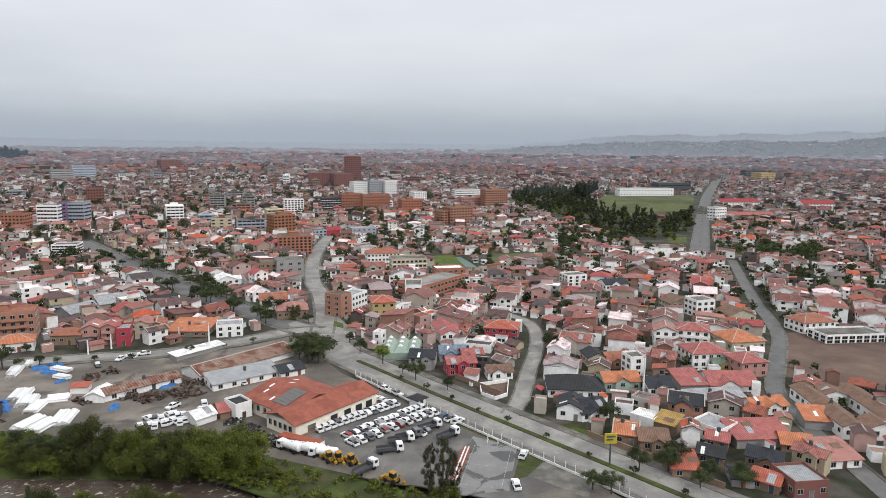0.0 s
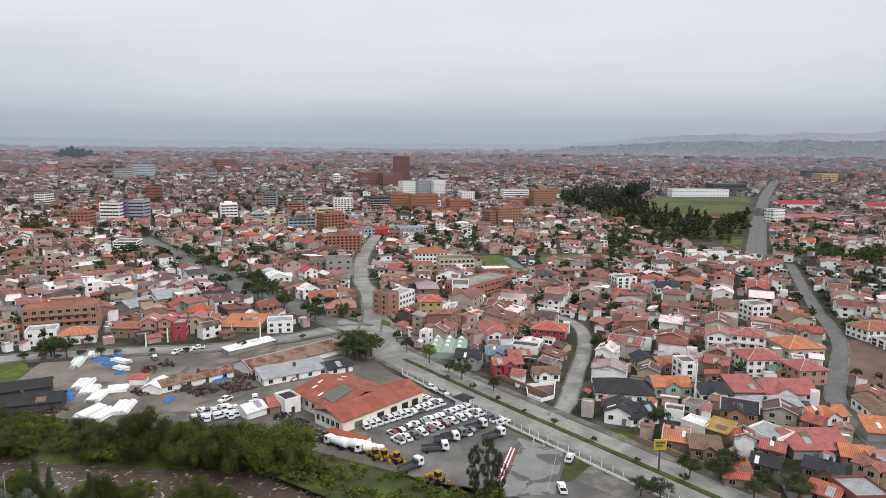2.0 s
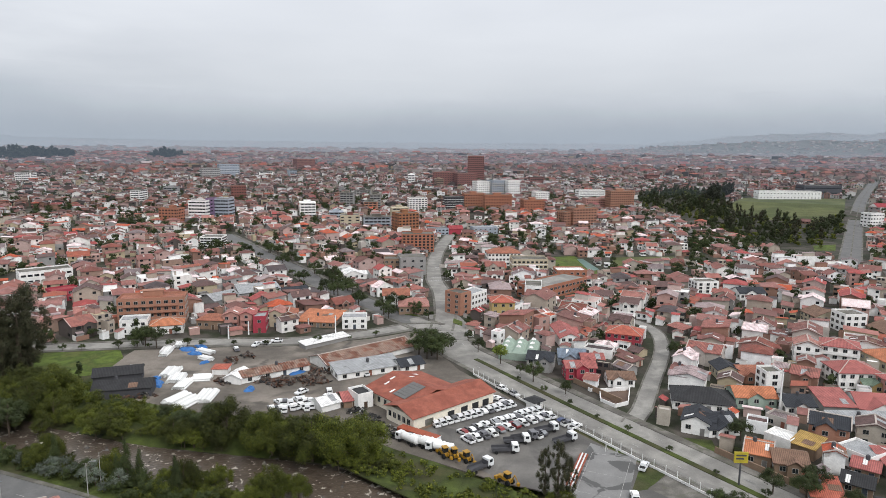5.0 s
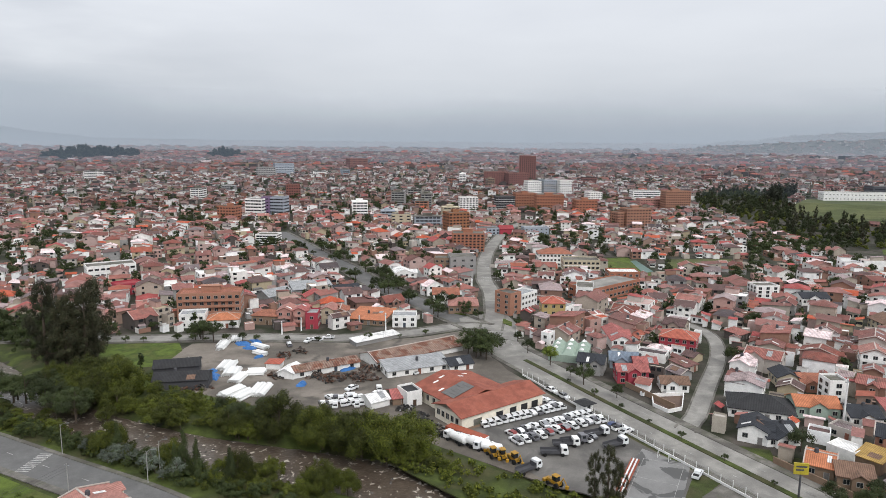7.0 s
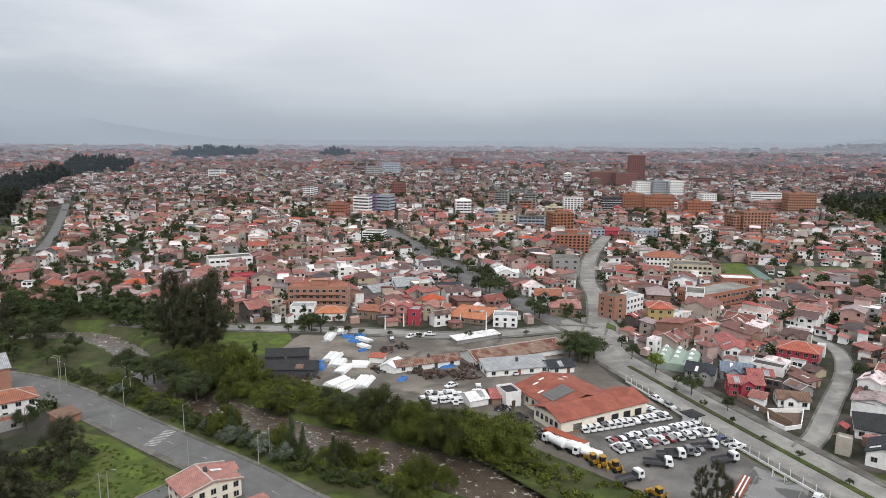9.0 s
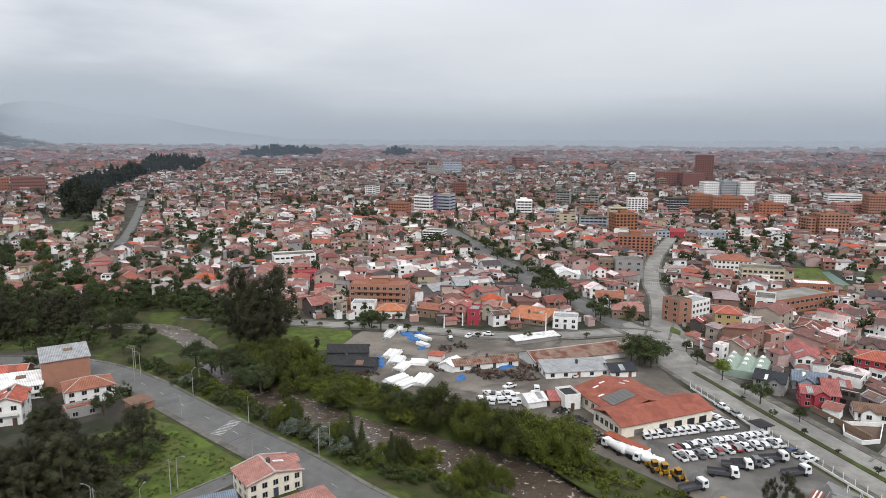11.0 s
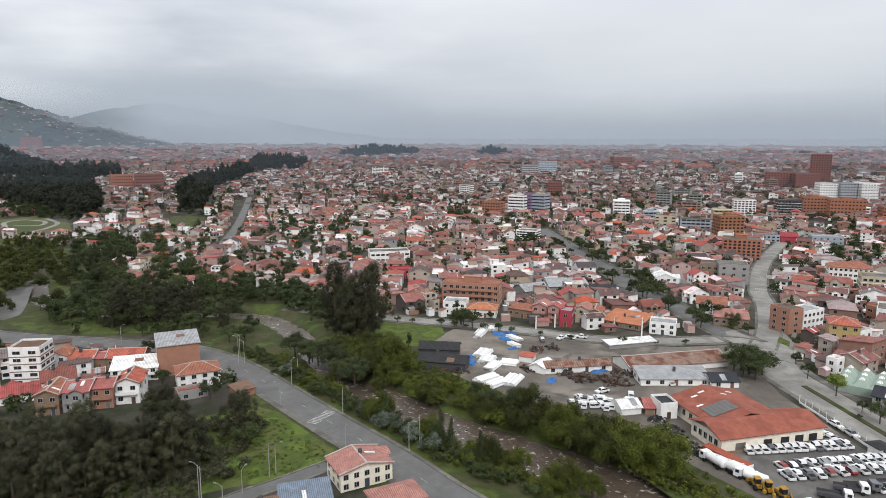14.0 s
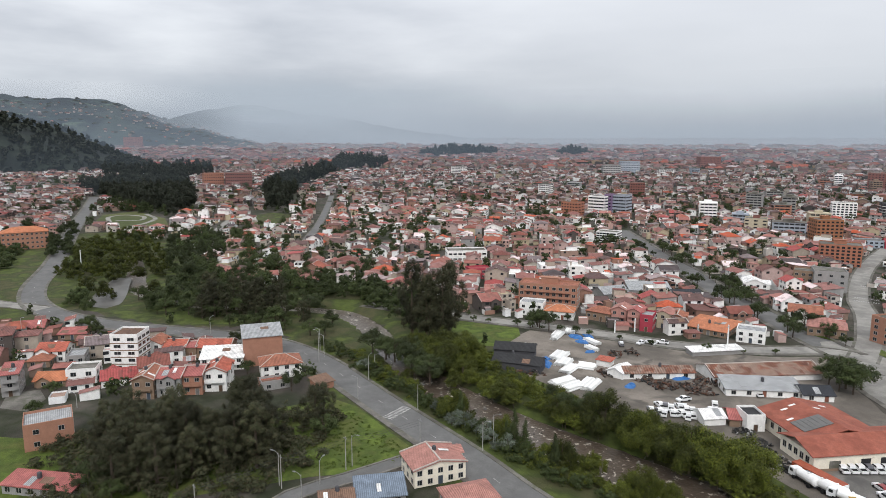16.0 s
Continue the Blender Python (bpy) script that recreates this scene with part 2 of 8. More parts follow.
# ---- building helpers ----
def mesh_of(name, verts, faces, mats, idx=None, smooth=False):
    me = bpy.data.meshes.new(name)
    me.from_pydata(verts, [], faces)
    for m in mats:
        me.materials.append(m)
    if idx is not None:
        me.polygons.foreach_set("material_index", np.asarray(idx, dtype=np.int32))
    if smooth:
        me.polygons.foreach_set("use_smooth", np.ones(len(me.polygons), dtype=bool))
    me.update()
    return me


def child(name, me, parent, m=None, label=""):
    ob = new(name, me)
    ob.parent = parent
    if m is not None:
        ob.matrix_basis = m
    return tagged(ob, label)


def land(x, y):
    """Height of the ground: level by the river, then rising gently to the rim of the valley."""
    return 0.024 * max(0.0, math.hypot(x, y) - 900)


class Shape:
    """Collects boxes, prisms and tubes into one mesh."""

    def __init__(self):
        self.v, self.f, self.i = [], [], []

    def add(self, verts, faces, k=0, m=None):
        o = len(self.v)
        self.v += [tuple(m @ Vector(p)) for p in verts] if m is not None else [tuple(p) for p in verts]
        self.f += [tuple(o + a for a in q) for q in faces]
        self.i += [k] * len(faces)
        return self

    def box(self, x0, y0, z0, x1, y1, z1, k=0, m=None):
        p = [(x, y, z) for z in (z0, z1) for x, y in ((x0, y0), (x1, y0), (x1, y1), (x0, y1))]
        return self.add(p, [(3, 2, 1, 0), (4, 5, 6, 7), (0, 1, 5, 4), (1, 2, 6, 5), (2, 3, 7, 6), (3, 0, 4, 7)], k, m)

    def prism(self, poly, z0, z1, k=0, m=None):
        n = len(poly)
        p = [(x, y, z0) for x, y in poly] + [(x, y, z1) for x, y in poly]
        f = [tuple(range(n - 1, -1, -1)), tuple(range(n, 2 * n))]
        return self.add(p, f + [(i, (i + 1) % n, n + (i + 1) % n, n + i) for i in range(n)], k, m)

    def tube(self, a, b, r0, r1, n=8, k=0):
        a, b = Vector(a), Vector(b)
        q = (b - a).to_track_quat("Z", "Y")
        p = [a + q @ Vector((r0 * math.cos(t), r0 * math.sin(t), 0)) for t in [2 * math.pi * i / n for i in range(n)]]
        p += [b + q @ Vector((r1 * math.cos(t), r1 * math.sin(t), 0)) for t in [2 * math.pi * i / n for i in range(n)]]
        f = [(i, (i + 1) % n, n + (i + 1) % n, n + i) for i in range(n)]
        return self.add(p, f + [tuple(range(n - 1, -1, -1)), tuple(range(n, 2 * n))], k)

    def mesh(self, name, *mats):
        return mesh_of(name, self.v, self.f, mats, self.i)


def top_level(name, x, y, z=0.0, rot=0.0, label="", category="", group="", kind=""):
    ob = new(name)
    ob.matrix_basis = pose(x, y, z, 0, 0, rot)
    return tagged(ob, label, category, group, kind)


def smooth_line(pts, step=6.0):
    """A Catmull-Rom curve through plan points."""
    p = [Vector(q).to_2d() for q in pts]
    p = [2 * p[0] - p[1]] + p + [2 * p[-1] - p[-2]]
    out = []
    for a, b, c, d in zip(p, p[1:], p[2:], p[3:]):
        n = max(1, int((c - b).length / step))
        for i in range(n):
            t = i / n
            out.append(0.5 * (2 * b + (c - a) * t + (2 * a - 5 * b + 4 * c - d) * t * t + (3 * b - a - 3 * c + d) * t ** 3))
    return out + [p[-2]]


def offsets(line, d):
    """The line shifted sideways: plus is to its right."""
    out = []
    for i, q in enumerate(line):
        t = (line[min(i + 1, len(line) - 1)] - line[max(i - 1, 0)]).normalized()
        out.append(Vector((q.x + t.y * d, q.y - t.x * d)))
    return out


# occupied plan, in cells of 2 m
OX, OY, CELL = -1700.0, -100.0, 2.0
TAKEN = np.zeros((1600, 1000), dtype=bool)


def cells(x, y, rot, w, d, step):
    """The cells under a turned rectangle."""
    c, s = math.cos(radians(rot)), math.sin(radians(rot))
    a, b = np.meshgrid(np.linspace(-w / 2, w / 2, max(3, int(w / step))), np.linspace(-d / 2, d / 2, max(3, int(d / step))))
    i, j = ((x + a * c - b * s - OX) / CELL).astype(int), ((y + a * s + b * c - OY) / CELL).astype(int)
    return np.clip(i, 0, 1599).ravel(), np.clip(j, 0, 999).ravel()


def take_rect(x, y, rot, w, d):
    i, j = cells(x, y, rot, w, d, 1.2)
    TAKEN[i, j] = True


def is_free(x, y, rot, w, d):
    if TAKEN[min(1599, max(0, int((x - OX) / CELL))), min(999, max(0, int((y - OY) / CELL)))]:
        return False
    i, j = cells(x, y, rot, w, d, 1.8)
    return not TAKEN[i, j].any()


def take_line(line, half):
    for a, b in zip(line, line[1:]):
        n = int((b - a).length / 1.5) + 1
        for k in range(n):
            q = a.lerp(b, k / n)
            take_rect(q.x, q.y, math.degrees(math.atan2(b.y - a.y, b.x - a.x)), 2.4, 2 * half)


def inside(px, py, poly):
    hit = np.zeros(np.shape(px), dtype=bool)
    n = len(poly)
    for i in range(n):
        (x0, y0), (x1, y1) = poly[i], poly[(i + 1) % n]
        if y0 != y1:
            hit ^= ((y0 > py) != (y1 > py)) & (px < (x1 - x0) * (py - y0) / (y1 - y0) + x0)
    return hit


def take_poly(poly):
    xs, ys = [p[0] for p in poly], [p[1] for p in poly]
    i0, i1 = max(0, int((min(xs) - OX) / CELL)), min(1600, int((max(xs) - OX) / CELL) + 1)
    j0, j1 = max(0, int((min(ys) - OY) / CELL)), min(1000, int((max(ys) - OY) / CELL) + 1)
    if i1 > i0 and j1 > j0:
        gx, gy = np.meshgrid(OX + (np.arange(i0, i1) + 0.5) * CELL, OY + (np.arange(j0, j1) + 0.5) * CELL, indexing="ij")
        TAKEN[i0:i1, j0:j1] |= inside(gx, gy, poly)


def ribbon(name, line, lo, hi, z, m, label="", depth=0.3, category="road"):
    """A slab along a line between two sideways offsets, with real sides."""
    a, b = offsets(line, lo), offsets(line, hi)
    n = len(line)
    v = [(*p, q + land(*p)) for q in (z, z - depth) for e in (a, b) for p in e]
    f = []
    for i in range(n - 1):
        f += [(i, n + i, n + i + 1, i + 1), (i, i + 1, 2 * n + i + 1, 2 * n + i), (n + i + 1, n + i, 3 * n + i, 3 * n + i + 1)]
    f += [(0, 2 * n, 3 * n, n), (n - 1, 2 * n - 1, 4 * n - 1, 3 * n - 1)]
    return tagged(new(name, mesh_of(name, v, f, [m])), label, category, kind="structure")


def patch(name, poly, z, m, label="", category="ground", depth=0.3, reserve=True):
    n = len(poly)
    v = [(x, y, q + land(x, y)) for q in (z - depth, z) for x, y in poly]
    ob = new(name, mesh_of(name, v, [tuple(range(n - 1, -1, -1)), tuple(range(n, 2 * n))] + [(i, (i + 1) % n, n + (i + 1) % n, n + i) for i in range(n)], [m]))
    if reserve:
        take_poly(poly)
    return tagged(ob, label, category, kind="structure")


# ---- ground, with the river's bed sunk into it ----
RIVER = smooth_line([(120, 118), (40, 138), (-20, 140), (-72, 143.5), (-100, 143), (-124, 145), (-155, 152), (-192, 167), (-222, 181), (-250, 186),
                     (-275, 172), (-300, 152), (-330, 140), (-375, 140), (-430, 160), (-520, 190)])
RIVER_HALF = 6.5


def river_half(x):
    """Half the water's width: broad by the yard, narrow in the rapids upstream."""
    return 6.5 - 3.0 * min(1.0, max(0.0, (-x - 130) / 60))


def lines(lo, hi, dense_lo, dense_hi, step):
    out, s, x = list(np.arange(dense_lo, dense_hi + 0.1, step)), step, dense_hi
    while x < hi:
        s *= 1.25
        x = min(hi, x + s)
        out.append(x)
    s, x = step, dense_lo
    while x > lo:
        s *= 1.25
        x = max(lo, x - s)
        out.insert(0, x)
    return np.array(out)


gx, gy = lines(-4950, 4950, -560, 130, 3.5), lines(-600, 4950, 96, 215, 3.5)
GX, GY = np.meshgrid(gx, gy, indexing="ij")
dist = np.full(GX.shape, 1e9)
for q in RIVER:
    dist = np.minimum(dist, np.hypot(GX - q.x, GY - q.y) + RIVER_HALF - river_half(q.x))
GZ = -3.2 * np.clip((RIVER_HALF + 6 - dist) / 6, 0, 1) + 0.024 * np.maximum(0, np.hypot(GX, GY) - 900)
nx, ny = GX.shape
ii, jj = np.meshgrid(np.arange(nx - 1), np.arange(ny - 1), indexing="ij")
o = (ii * ny + jj).ravel()
ground = new("ground", mesh_of("ground", np.stack([GX, GY, GZ], -1).reshape(-1, 3).tolist(),
                               np.stack([o, o + ny, o + ny + 1, o + 1], 1).tolist(), [M["ground"], M["grass"]],
                               ((dist < 42) & (dist > RIVER_HALF) & (GX < 60))[:-1, :-1].ravel(), smooth=True))
tagged(ground, "uneven grey-brown city ground with grassy patches", "ground", kind="structure")
a, b = [offsets(RIVER, k) for k in (-1, 1)]
wv = []
for q, l, r in zip(RIVER, a, b):
    k = river_half(q.x) + 2.5
    wv += [(*(q + (l - q) * k), -1.9), (*(q + (r - q) * k), -1.9)]
tagged(new("water", mesh_of("water", wv, [(i, i + 1, i + 3, i + 2) for i in range(0, len(wv) - 2, 2)], [M["river"]])),
       "brown fast river with white broken water", "water", kind="structure")
take_line(RIVER, 26)


# ---- roads ----
ROADS = []


def road(name, pts, half, m, label, walk_l=2.0, walk_r=2.0, reserve=0.5):
    line = smooth_line(pts)
    ROADS.append(name)
    z = 0.05 + 0.006 * len(ROADS)
    ribbon(name, line, -half, half, z, m, label)
    for k, w in ((-1, walk_l), (1, walk_r)):
        if w:
            lo, hi = sorted((k * half, k * (half + w)))
            ribbon("pavement", line, lo, hi, z + 0.15, M["paving"], "pale concrete pavement with a raised kerb", 0.4, "pavement")
    take_line(line, half + max(walk_l, walk_r) + reserve)
    return line


AVENUE = road("road_avenue", [(-46, 262), (-40, 249), (-26, 233), (-1, 205), (19.5, 183), (43, 158), (57, 143), (90, 108)], 7.6, M["concrete"],
              "grey concrete dual avenue with a planted median", 3.0, 2.0)
ribbon("median", AVENUE[4:], -0.9, 0.9, 0.24, M["grass"], "narrow grass median with a raised kerb", 0.4, "median")
NORTH = road("road_north", [(-52, 275), (-55.5, 304), (-66, 350), (-78.5, 391), (-93, 470), (-101, 560), (-103, 640), (-92, 720)], 4.4, M["concrete"],
             "pale concrete road curving uphill", 1.2, 1.2, 0.0)
WEST = road("road_west", [(-58, 279), (-98, 317), (-139, 357), (-171, 396), (-216, 444), (-300, 540)], 6.0, M["asphalt"],
            "grey asphalt avenue lined with trees", 2.5, 2.5)
SIDE = road("road_row", [(-52, 281), (-66, 279), (-81, 265), (-106, 247.5), (-136, 239.5), (-162, 231.5), (-205, 216), (-250, 203)], 4.2, M["concrete"],
            "pale concrete street along a row of houses", 2.5, 1.5)
CROSS = road("road_cross", [(21, 190), (25, 201), (31, 227), (38.5, 259), (41, 280), (40, 296), (33, 310), (18, 322)], 2.6, M["concrete"],
             "grey concrete side street", 0.6, 0.6, 0.0)
EAST = road("road_east", [(104, 122), (106, 150), (107, 174), (109, 196), (113, 214), (129, 244), (149, 284), (169, 350), (203, 451), (212, 478)], 2.6, M["asphalt"],
            "dark asphalt street between houses", 0.7, 0.7, 0.0)
HIGH = road("road_highway", [(196, 494), (204, 518), (246, 624), (315, 797), (430, 1075), (573, 1393), (717, 1722)], 6.6, M["asphalt"],
            "wide straight asphalt highway", 1.2, 1.2)
BANK = road("road_bank", [(-40, 92), (-66, 107), (-86, 112), (-107, 117.5), (-135, 123), (-164, 129), (-190, 134.5), (-213, 136.5), (-236, 133), (-260, 121),
                          (-307, 97), (-352, 87), (-404, 96), (-490, 131), (-672, 198), (-981, 317)], 5.2, M["asphalt"],
            "wet grey asphalt road with faded white markings", 2.0, 1.2)
LANES = road("road_left", [(-352, 87), (-420, 60), (-520, 50)], 4.0, M["concrete"], "pale concrete road", 1.0, 1.0)
patch("junction", [(-63, 272), (-38, 262), (-43, 290), (-49, 303), (-62, 303), (-70, 291)], 0.115, M["concrete"], "grey concrete road junction", "road")
patch("traffic_island", [(-50, 296), (-45, 291), (-44, 284), (-49, 288)], 0.3, M["lawn"], "triangular grass traffic island", "traffic island")
patch("traffic_island", [(-66, 296), (-86, 313), (-75, 299)], 0.3, M["lawn"], "triangular grass traffic island", "traffic island")

YARD = [(-62, 273), (-78, 257), (-106, 240), (-136, 232), (-164, 222), (-160, 196), (-140, 178), (-106, 172), (-69, 173), (-42, 160), (-12, 148),
        (5, 145), (30, 134), (48, 134), (36, 151), (12, 174), (-13, 200), (-36, 226), (-50, 250), (-52, 268)]
patch("yard", YARD, 0.05, M["gravel"], "muddy grey gravel storage yard", "yard")
LOT = [(-38, 166), (-12, 149), (16, 140), (33, 150), (11, 174.5), (-14, 201), (-21, 205), (-34, 184)]
patch("car_park", LOT, 0.062, M["lot"], "dark stained asphalt car park", "car park")
patch("grass_bank", [(-44, 160), (-12, 146), (14, 136), (40, 128), (30, 118), (-20, 130), (-60, 152)], 0.03, M["grass"], "overgrown grass river bank", "grass")

# ---- houses ----
WINDOWS = {}


def window_mesh(w, h, n=2, rim=0.08, post=0.06, wall=None):
    """A window, or a band of n panes, in one piece: a proud frame with the panes set back in it."""
    key = (round(w, 1), round(h, 1), n, wall)
    if key not in WINDOWS:
        w, h = key[:2]
        pw = (w - post * (n - 1)) / n
        xs = [-w / 2 - rim]
        for i in range(n):
            xs += [-w / 2 + i * (pw + post), -w / 2 + i * (pw + post) + pw]
        xs += [w / 2 + rim]
        zs = [-h / 2 - rim, -h / 2, h / 2, h / 2 + rim]
        k = len(xs)
        v = [(x, -0.08, z) for z in zs for x in xs]
        f, mi = [], []
        for j in range(3):
            for i in range(k - 1):
                q = (j * k + i, j * k + i + 1, (j + 1) * k + i + 1, (j + 1) * k + i)
                if j == 1 and i % 2 == 1:
                    o = len(v)
                    v += [(v[e][0], -0.012, v[e][2]) for e in q]
                    f += [(q[e], q[(e + 1) % 4], o + (e + 1) % 4, o + e) for e in range(4)] + [(o, o + 1, o + 2, o + 3)]
                    mi += [0] * 4 + [1]
                else:
                    f.append(q)
                    mi.append(0)
        o = len(v)
        c = (0, k - 1, 4 * k - 1, 3 * k)
        v += [(v[e][0], 0.04, v[e][2]) for e in c]
        f += [(c[(e + 1) % 4], c[e], o + e, o + (e + 1) % 4) for e in range(4)]
        mi += [0] * 4
        WINDOWS[key] = mesh_of("window", v, f, [wall or M["trim"], M["glass"]], mi)
    return WINDOWS[key]


def roof_shape(w, d, h, kind, rise, over=0.45, th=0.2):
    """Roof over a w x d plan at height h: gable along x, hip, lean-to or flat with a parapet."""
    s = Shape()
    a, b = w / 2 + over, d / 2 + over
    if kind == "gable":
        z = h - over * rise / (d / 2)
        top = [(-a, -b, z), (a, -b, z), (a, 0, h + rise), (-a, 0, h + rise), (a, b, z), (-a, b, z)]
        low = [(x, y, q - th) for x, y, q in top]
        s.add(top + low, [(0, 1, 2, 3), (3, 2, 4, 5), (7, 6, 9, 8), (8, 9, 11, 10), (0, 6, 7, 1), (4, 10, 11, 5),
                          (1, 7, 8, 2), (2, 8, 10, 4), (5, 11, 9, 3), (3, 9, 6, 0)])
    elif kind == "hip":
        r = max(0.0, (w - d) / 2)
        q = max(0.0, (d - w) / 2)
        top = [(-a, -b, h), (a, -b, h), (a, b, h), (-a, b, h), (-r - 0.01, -q, h + rise), (r + 0.01, q, h + rise)]
        low = [(x, y, h - th) for x, y, _ in top[:4]]
        if w >= d:
            fs = [(0, 1, 5, 4), (1, 2, 5), (2, 3, 4, 5), (3, 0, 4)]
        else:
            fs = [(0, 1, 4), (1, 2, 5, 4), (2, 3, 5), (3, 0, 4, 5)]
        s.add(top + low, fs + [(0, 6, 7, 1), (1, 7, 8, 2), (2, 8, 9, 3), (3, 9, 6, 0), (9, 8, 7, 6)])
    elif kind == "shed":
        top = [(-a, -b, h), (a, -b, h), (a, b, h + rise), (-a, b, h + rise)]
        low = [(x, y, q - th) for x, y, q in top]
        s.add(top + low, [(0, 1, 2, 3), (7, 6, 5, 4), (0, 4, 5, 1), (1, 5, 6, 2), (2, 6, 7, 3), (3, 7, 4, 0)])
    else:
        s.box(-w / 2 + 0.2, -d / 2 + 0.2, h - 0.2, w / 2 - 0.2, d / 2 - 0.2, h + 0.05)
    return s


def wall_shape(w, d, h, kind, rise):
    s = Shape()
    a, b = w / 2, d / 2
    if kind == "gable":
        s.add([(-a, -b, 0), (a, -b, 0), (a, b, 0), (-a, b, 0), (-a, -b, h), (a, -b, h), (a, b, h), (-a, b, h), (-a, 0, h + rise - 0.1), (a, 0, h + rise - 0.1)],
              [(3, 2, 1, 0), (0, 1, 5, 4), (2, 3, 7, 6), (1, 2, 6, 9, 5), (3, 0, 4, 8, 7), (4, 5, 9, 8), (8, 9, 6, 7)])
    elif kind == "shed":
        s.add([(-a, -b, 0), (a, -b, 0), (a, b, 0), (-a, b, 0), (-a, -b, h - 0.1), (a, -b, h - 0.1), (a, b, h + rise - 0.1), (-a, b, h + rise - 0.1)],
              [(3, 2, 1, 0), (4, 5, 6, 7), (0, 1, 5, 4), (1, 2, 6, 5), (2, 3, 7, 6), (3, 0, 4, 7)])
    elif kind == "flat":
        s.box(-a, -b, 0, a, b, h - 0.21)
        for q in ((-a, -b, a, -b + 0.2), (-a, b - 0.2, a, b), (-a, -b + 0.2, -a + 0.2, b - 0.2), (a - 0.2, -b + 0.2, a, b - 0.2)):
            s.box(q[0], q[1], h - 0.21, q[2], q[3], h + 0.7)
    else:
        s.box(-a, -b, 0, a, b, h - 0.2)
    return s


def wing(w, d, h, rise, cx, ww, ext, over=0.4):
    """A gabled wing thrown out from the front of a gabled house: its walls and its roof, as corner points and faces."""
    wr, f, l, r = min(rise * 0.92, rise * 1.15 * ww / d + 0.3), -d / 2 - ext, cx - ww / 2, cx + ww / 2
    wall = ([(l, f, 0), (r, f, 0), (r, -d / 4, 0), (l, -d / 4, 0), (l, f, h), (r, f, h), (r, -d / 4, h), (l, -d / 4, h), (cx, f, h + wr - 0.1)],
            [(0, 1, 5, 8, 4), (1, 2, 6, 5), (3, 0, 4, 7)])
    z = h - over * wr / (ww / 2)
    roof = ([(l - over, f - over, z), (cx, f - over, h + wr), (r + over, f - over, z), (l - over, 0, z), (cx, 0, h + wr), (r + over, 0, z)],
            [(0, 1, 4, 3), (1, 2, 5, 4)])
    return wall, roof


def dress(ob, w, d, h, floors, per=2.8, sides="fblr", win=(1.3, 1.2), door=True, balcony=False, wallmat=None, banded=False, pier=0.4):
    """Windows, a door and balconies on the walls of a house."""
    fh = h / floors
    for side in sides:
        span, off, turn = {"f": (w, d / 2, 0), "b": (w, d / 2, 180), "r": (d, w / 2, 90), "l": (d, w / 2, -90)}[side]
        n = max(1, int(span / per))
        if banded:
            for k in range(floors):
                child("window_band", window_mesh(span * 0.94, min(win[1], fh * 0.6), n, 0.05, span * 0.94 / n * pier, wallmat), ob,
                      pose(0, 0, 0, 0, 0, turn) @ pose(0, -off, (k + 0.5) * fh))
            continue
        for k in range(floors):
            for i in range(n):
                u = (i + 0.5) / n * span - span / 2
                if door and side == "f" and k == 0 and i == n // 2:
                    child("door", DOOR, ob, pose(0, 0, 0, 0, 0, turn) @ pose(u, -off, 0.0))
                    continue
                child("window", window_mesh(*win), ob, pose(0, 0, 0, 0, 0, turn) @ pose(u, -off - 0.0, (k + 0.52) * fh))
            if balcony and side == "f" and k:
                s = Shape().box(-w * 0.4, -1.2, -0.15, w * 0.4, 0, 0.0).box(-w * 0.4, -1.2, 0.0, w * 0.4, -1.08, 0.9)
                child("balcony", s.mesh("balcony", wallmat or M["white"]), ob, pose(0, -off, k * fh))


DOOR = Shape().box(-0.55, -0.06, 0, 0.55, 0.03, 2.1).box(-0.63, -0.09, 0, -0.55, 0.03, 2.18, 1).box(0.55, -0.09, 0, 0.63, 0.03, 2.18, 1).mesh("door", M["door"], M["trim"])
hrng = random.Random(17)
SHEETS = [Shape().box(-a, -b, 0, a, b, 0.06).mesh("roof_sheet", M[k]) for a, b, k in ((0.5, 1.3, "r_white"), (0.9, 1.5, "r_sheet"), (1.4, 1.1, "r_old"))]
TANK = Shape().tube((0, 0, 0), (0, 0, 1.2), 0.55, 0.5, 10).tube((0, 0, 1.2), (0, 0, 1.4), 0.5, 0.2, 10).mesh("water_tank", M["dark"])


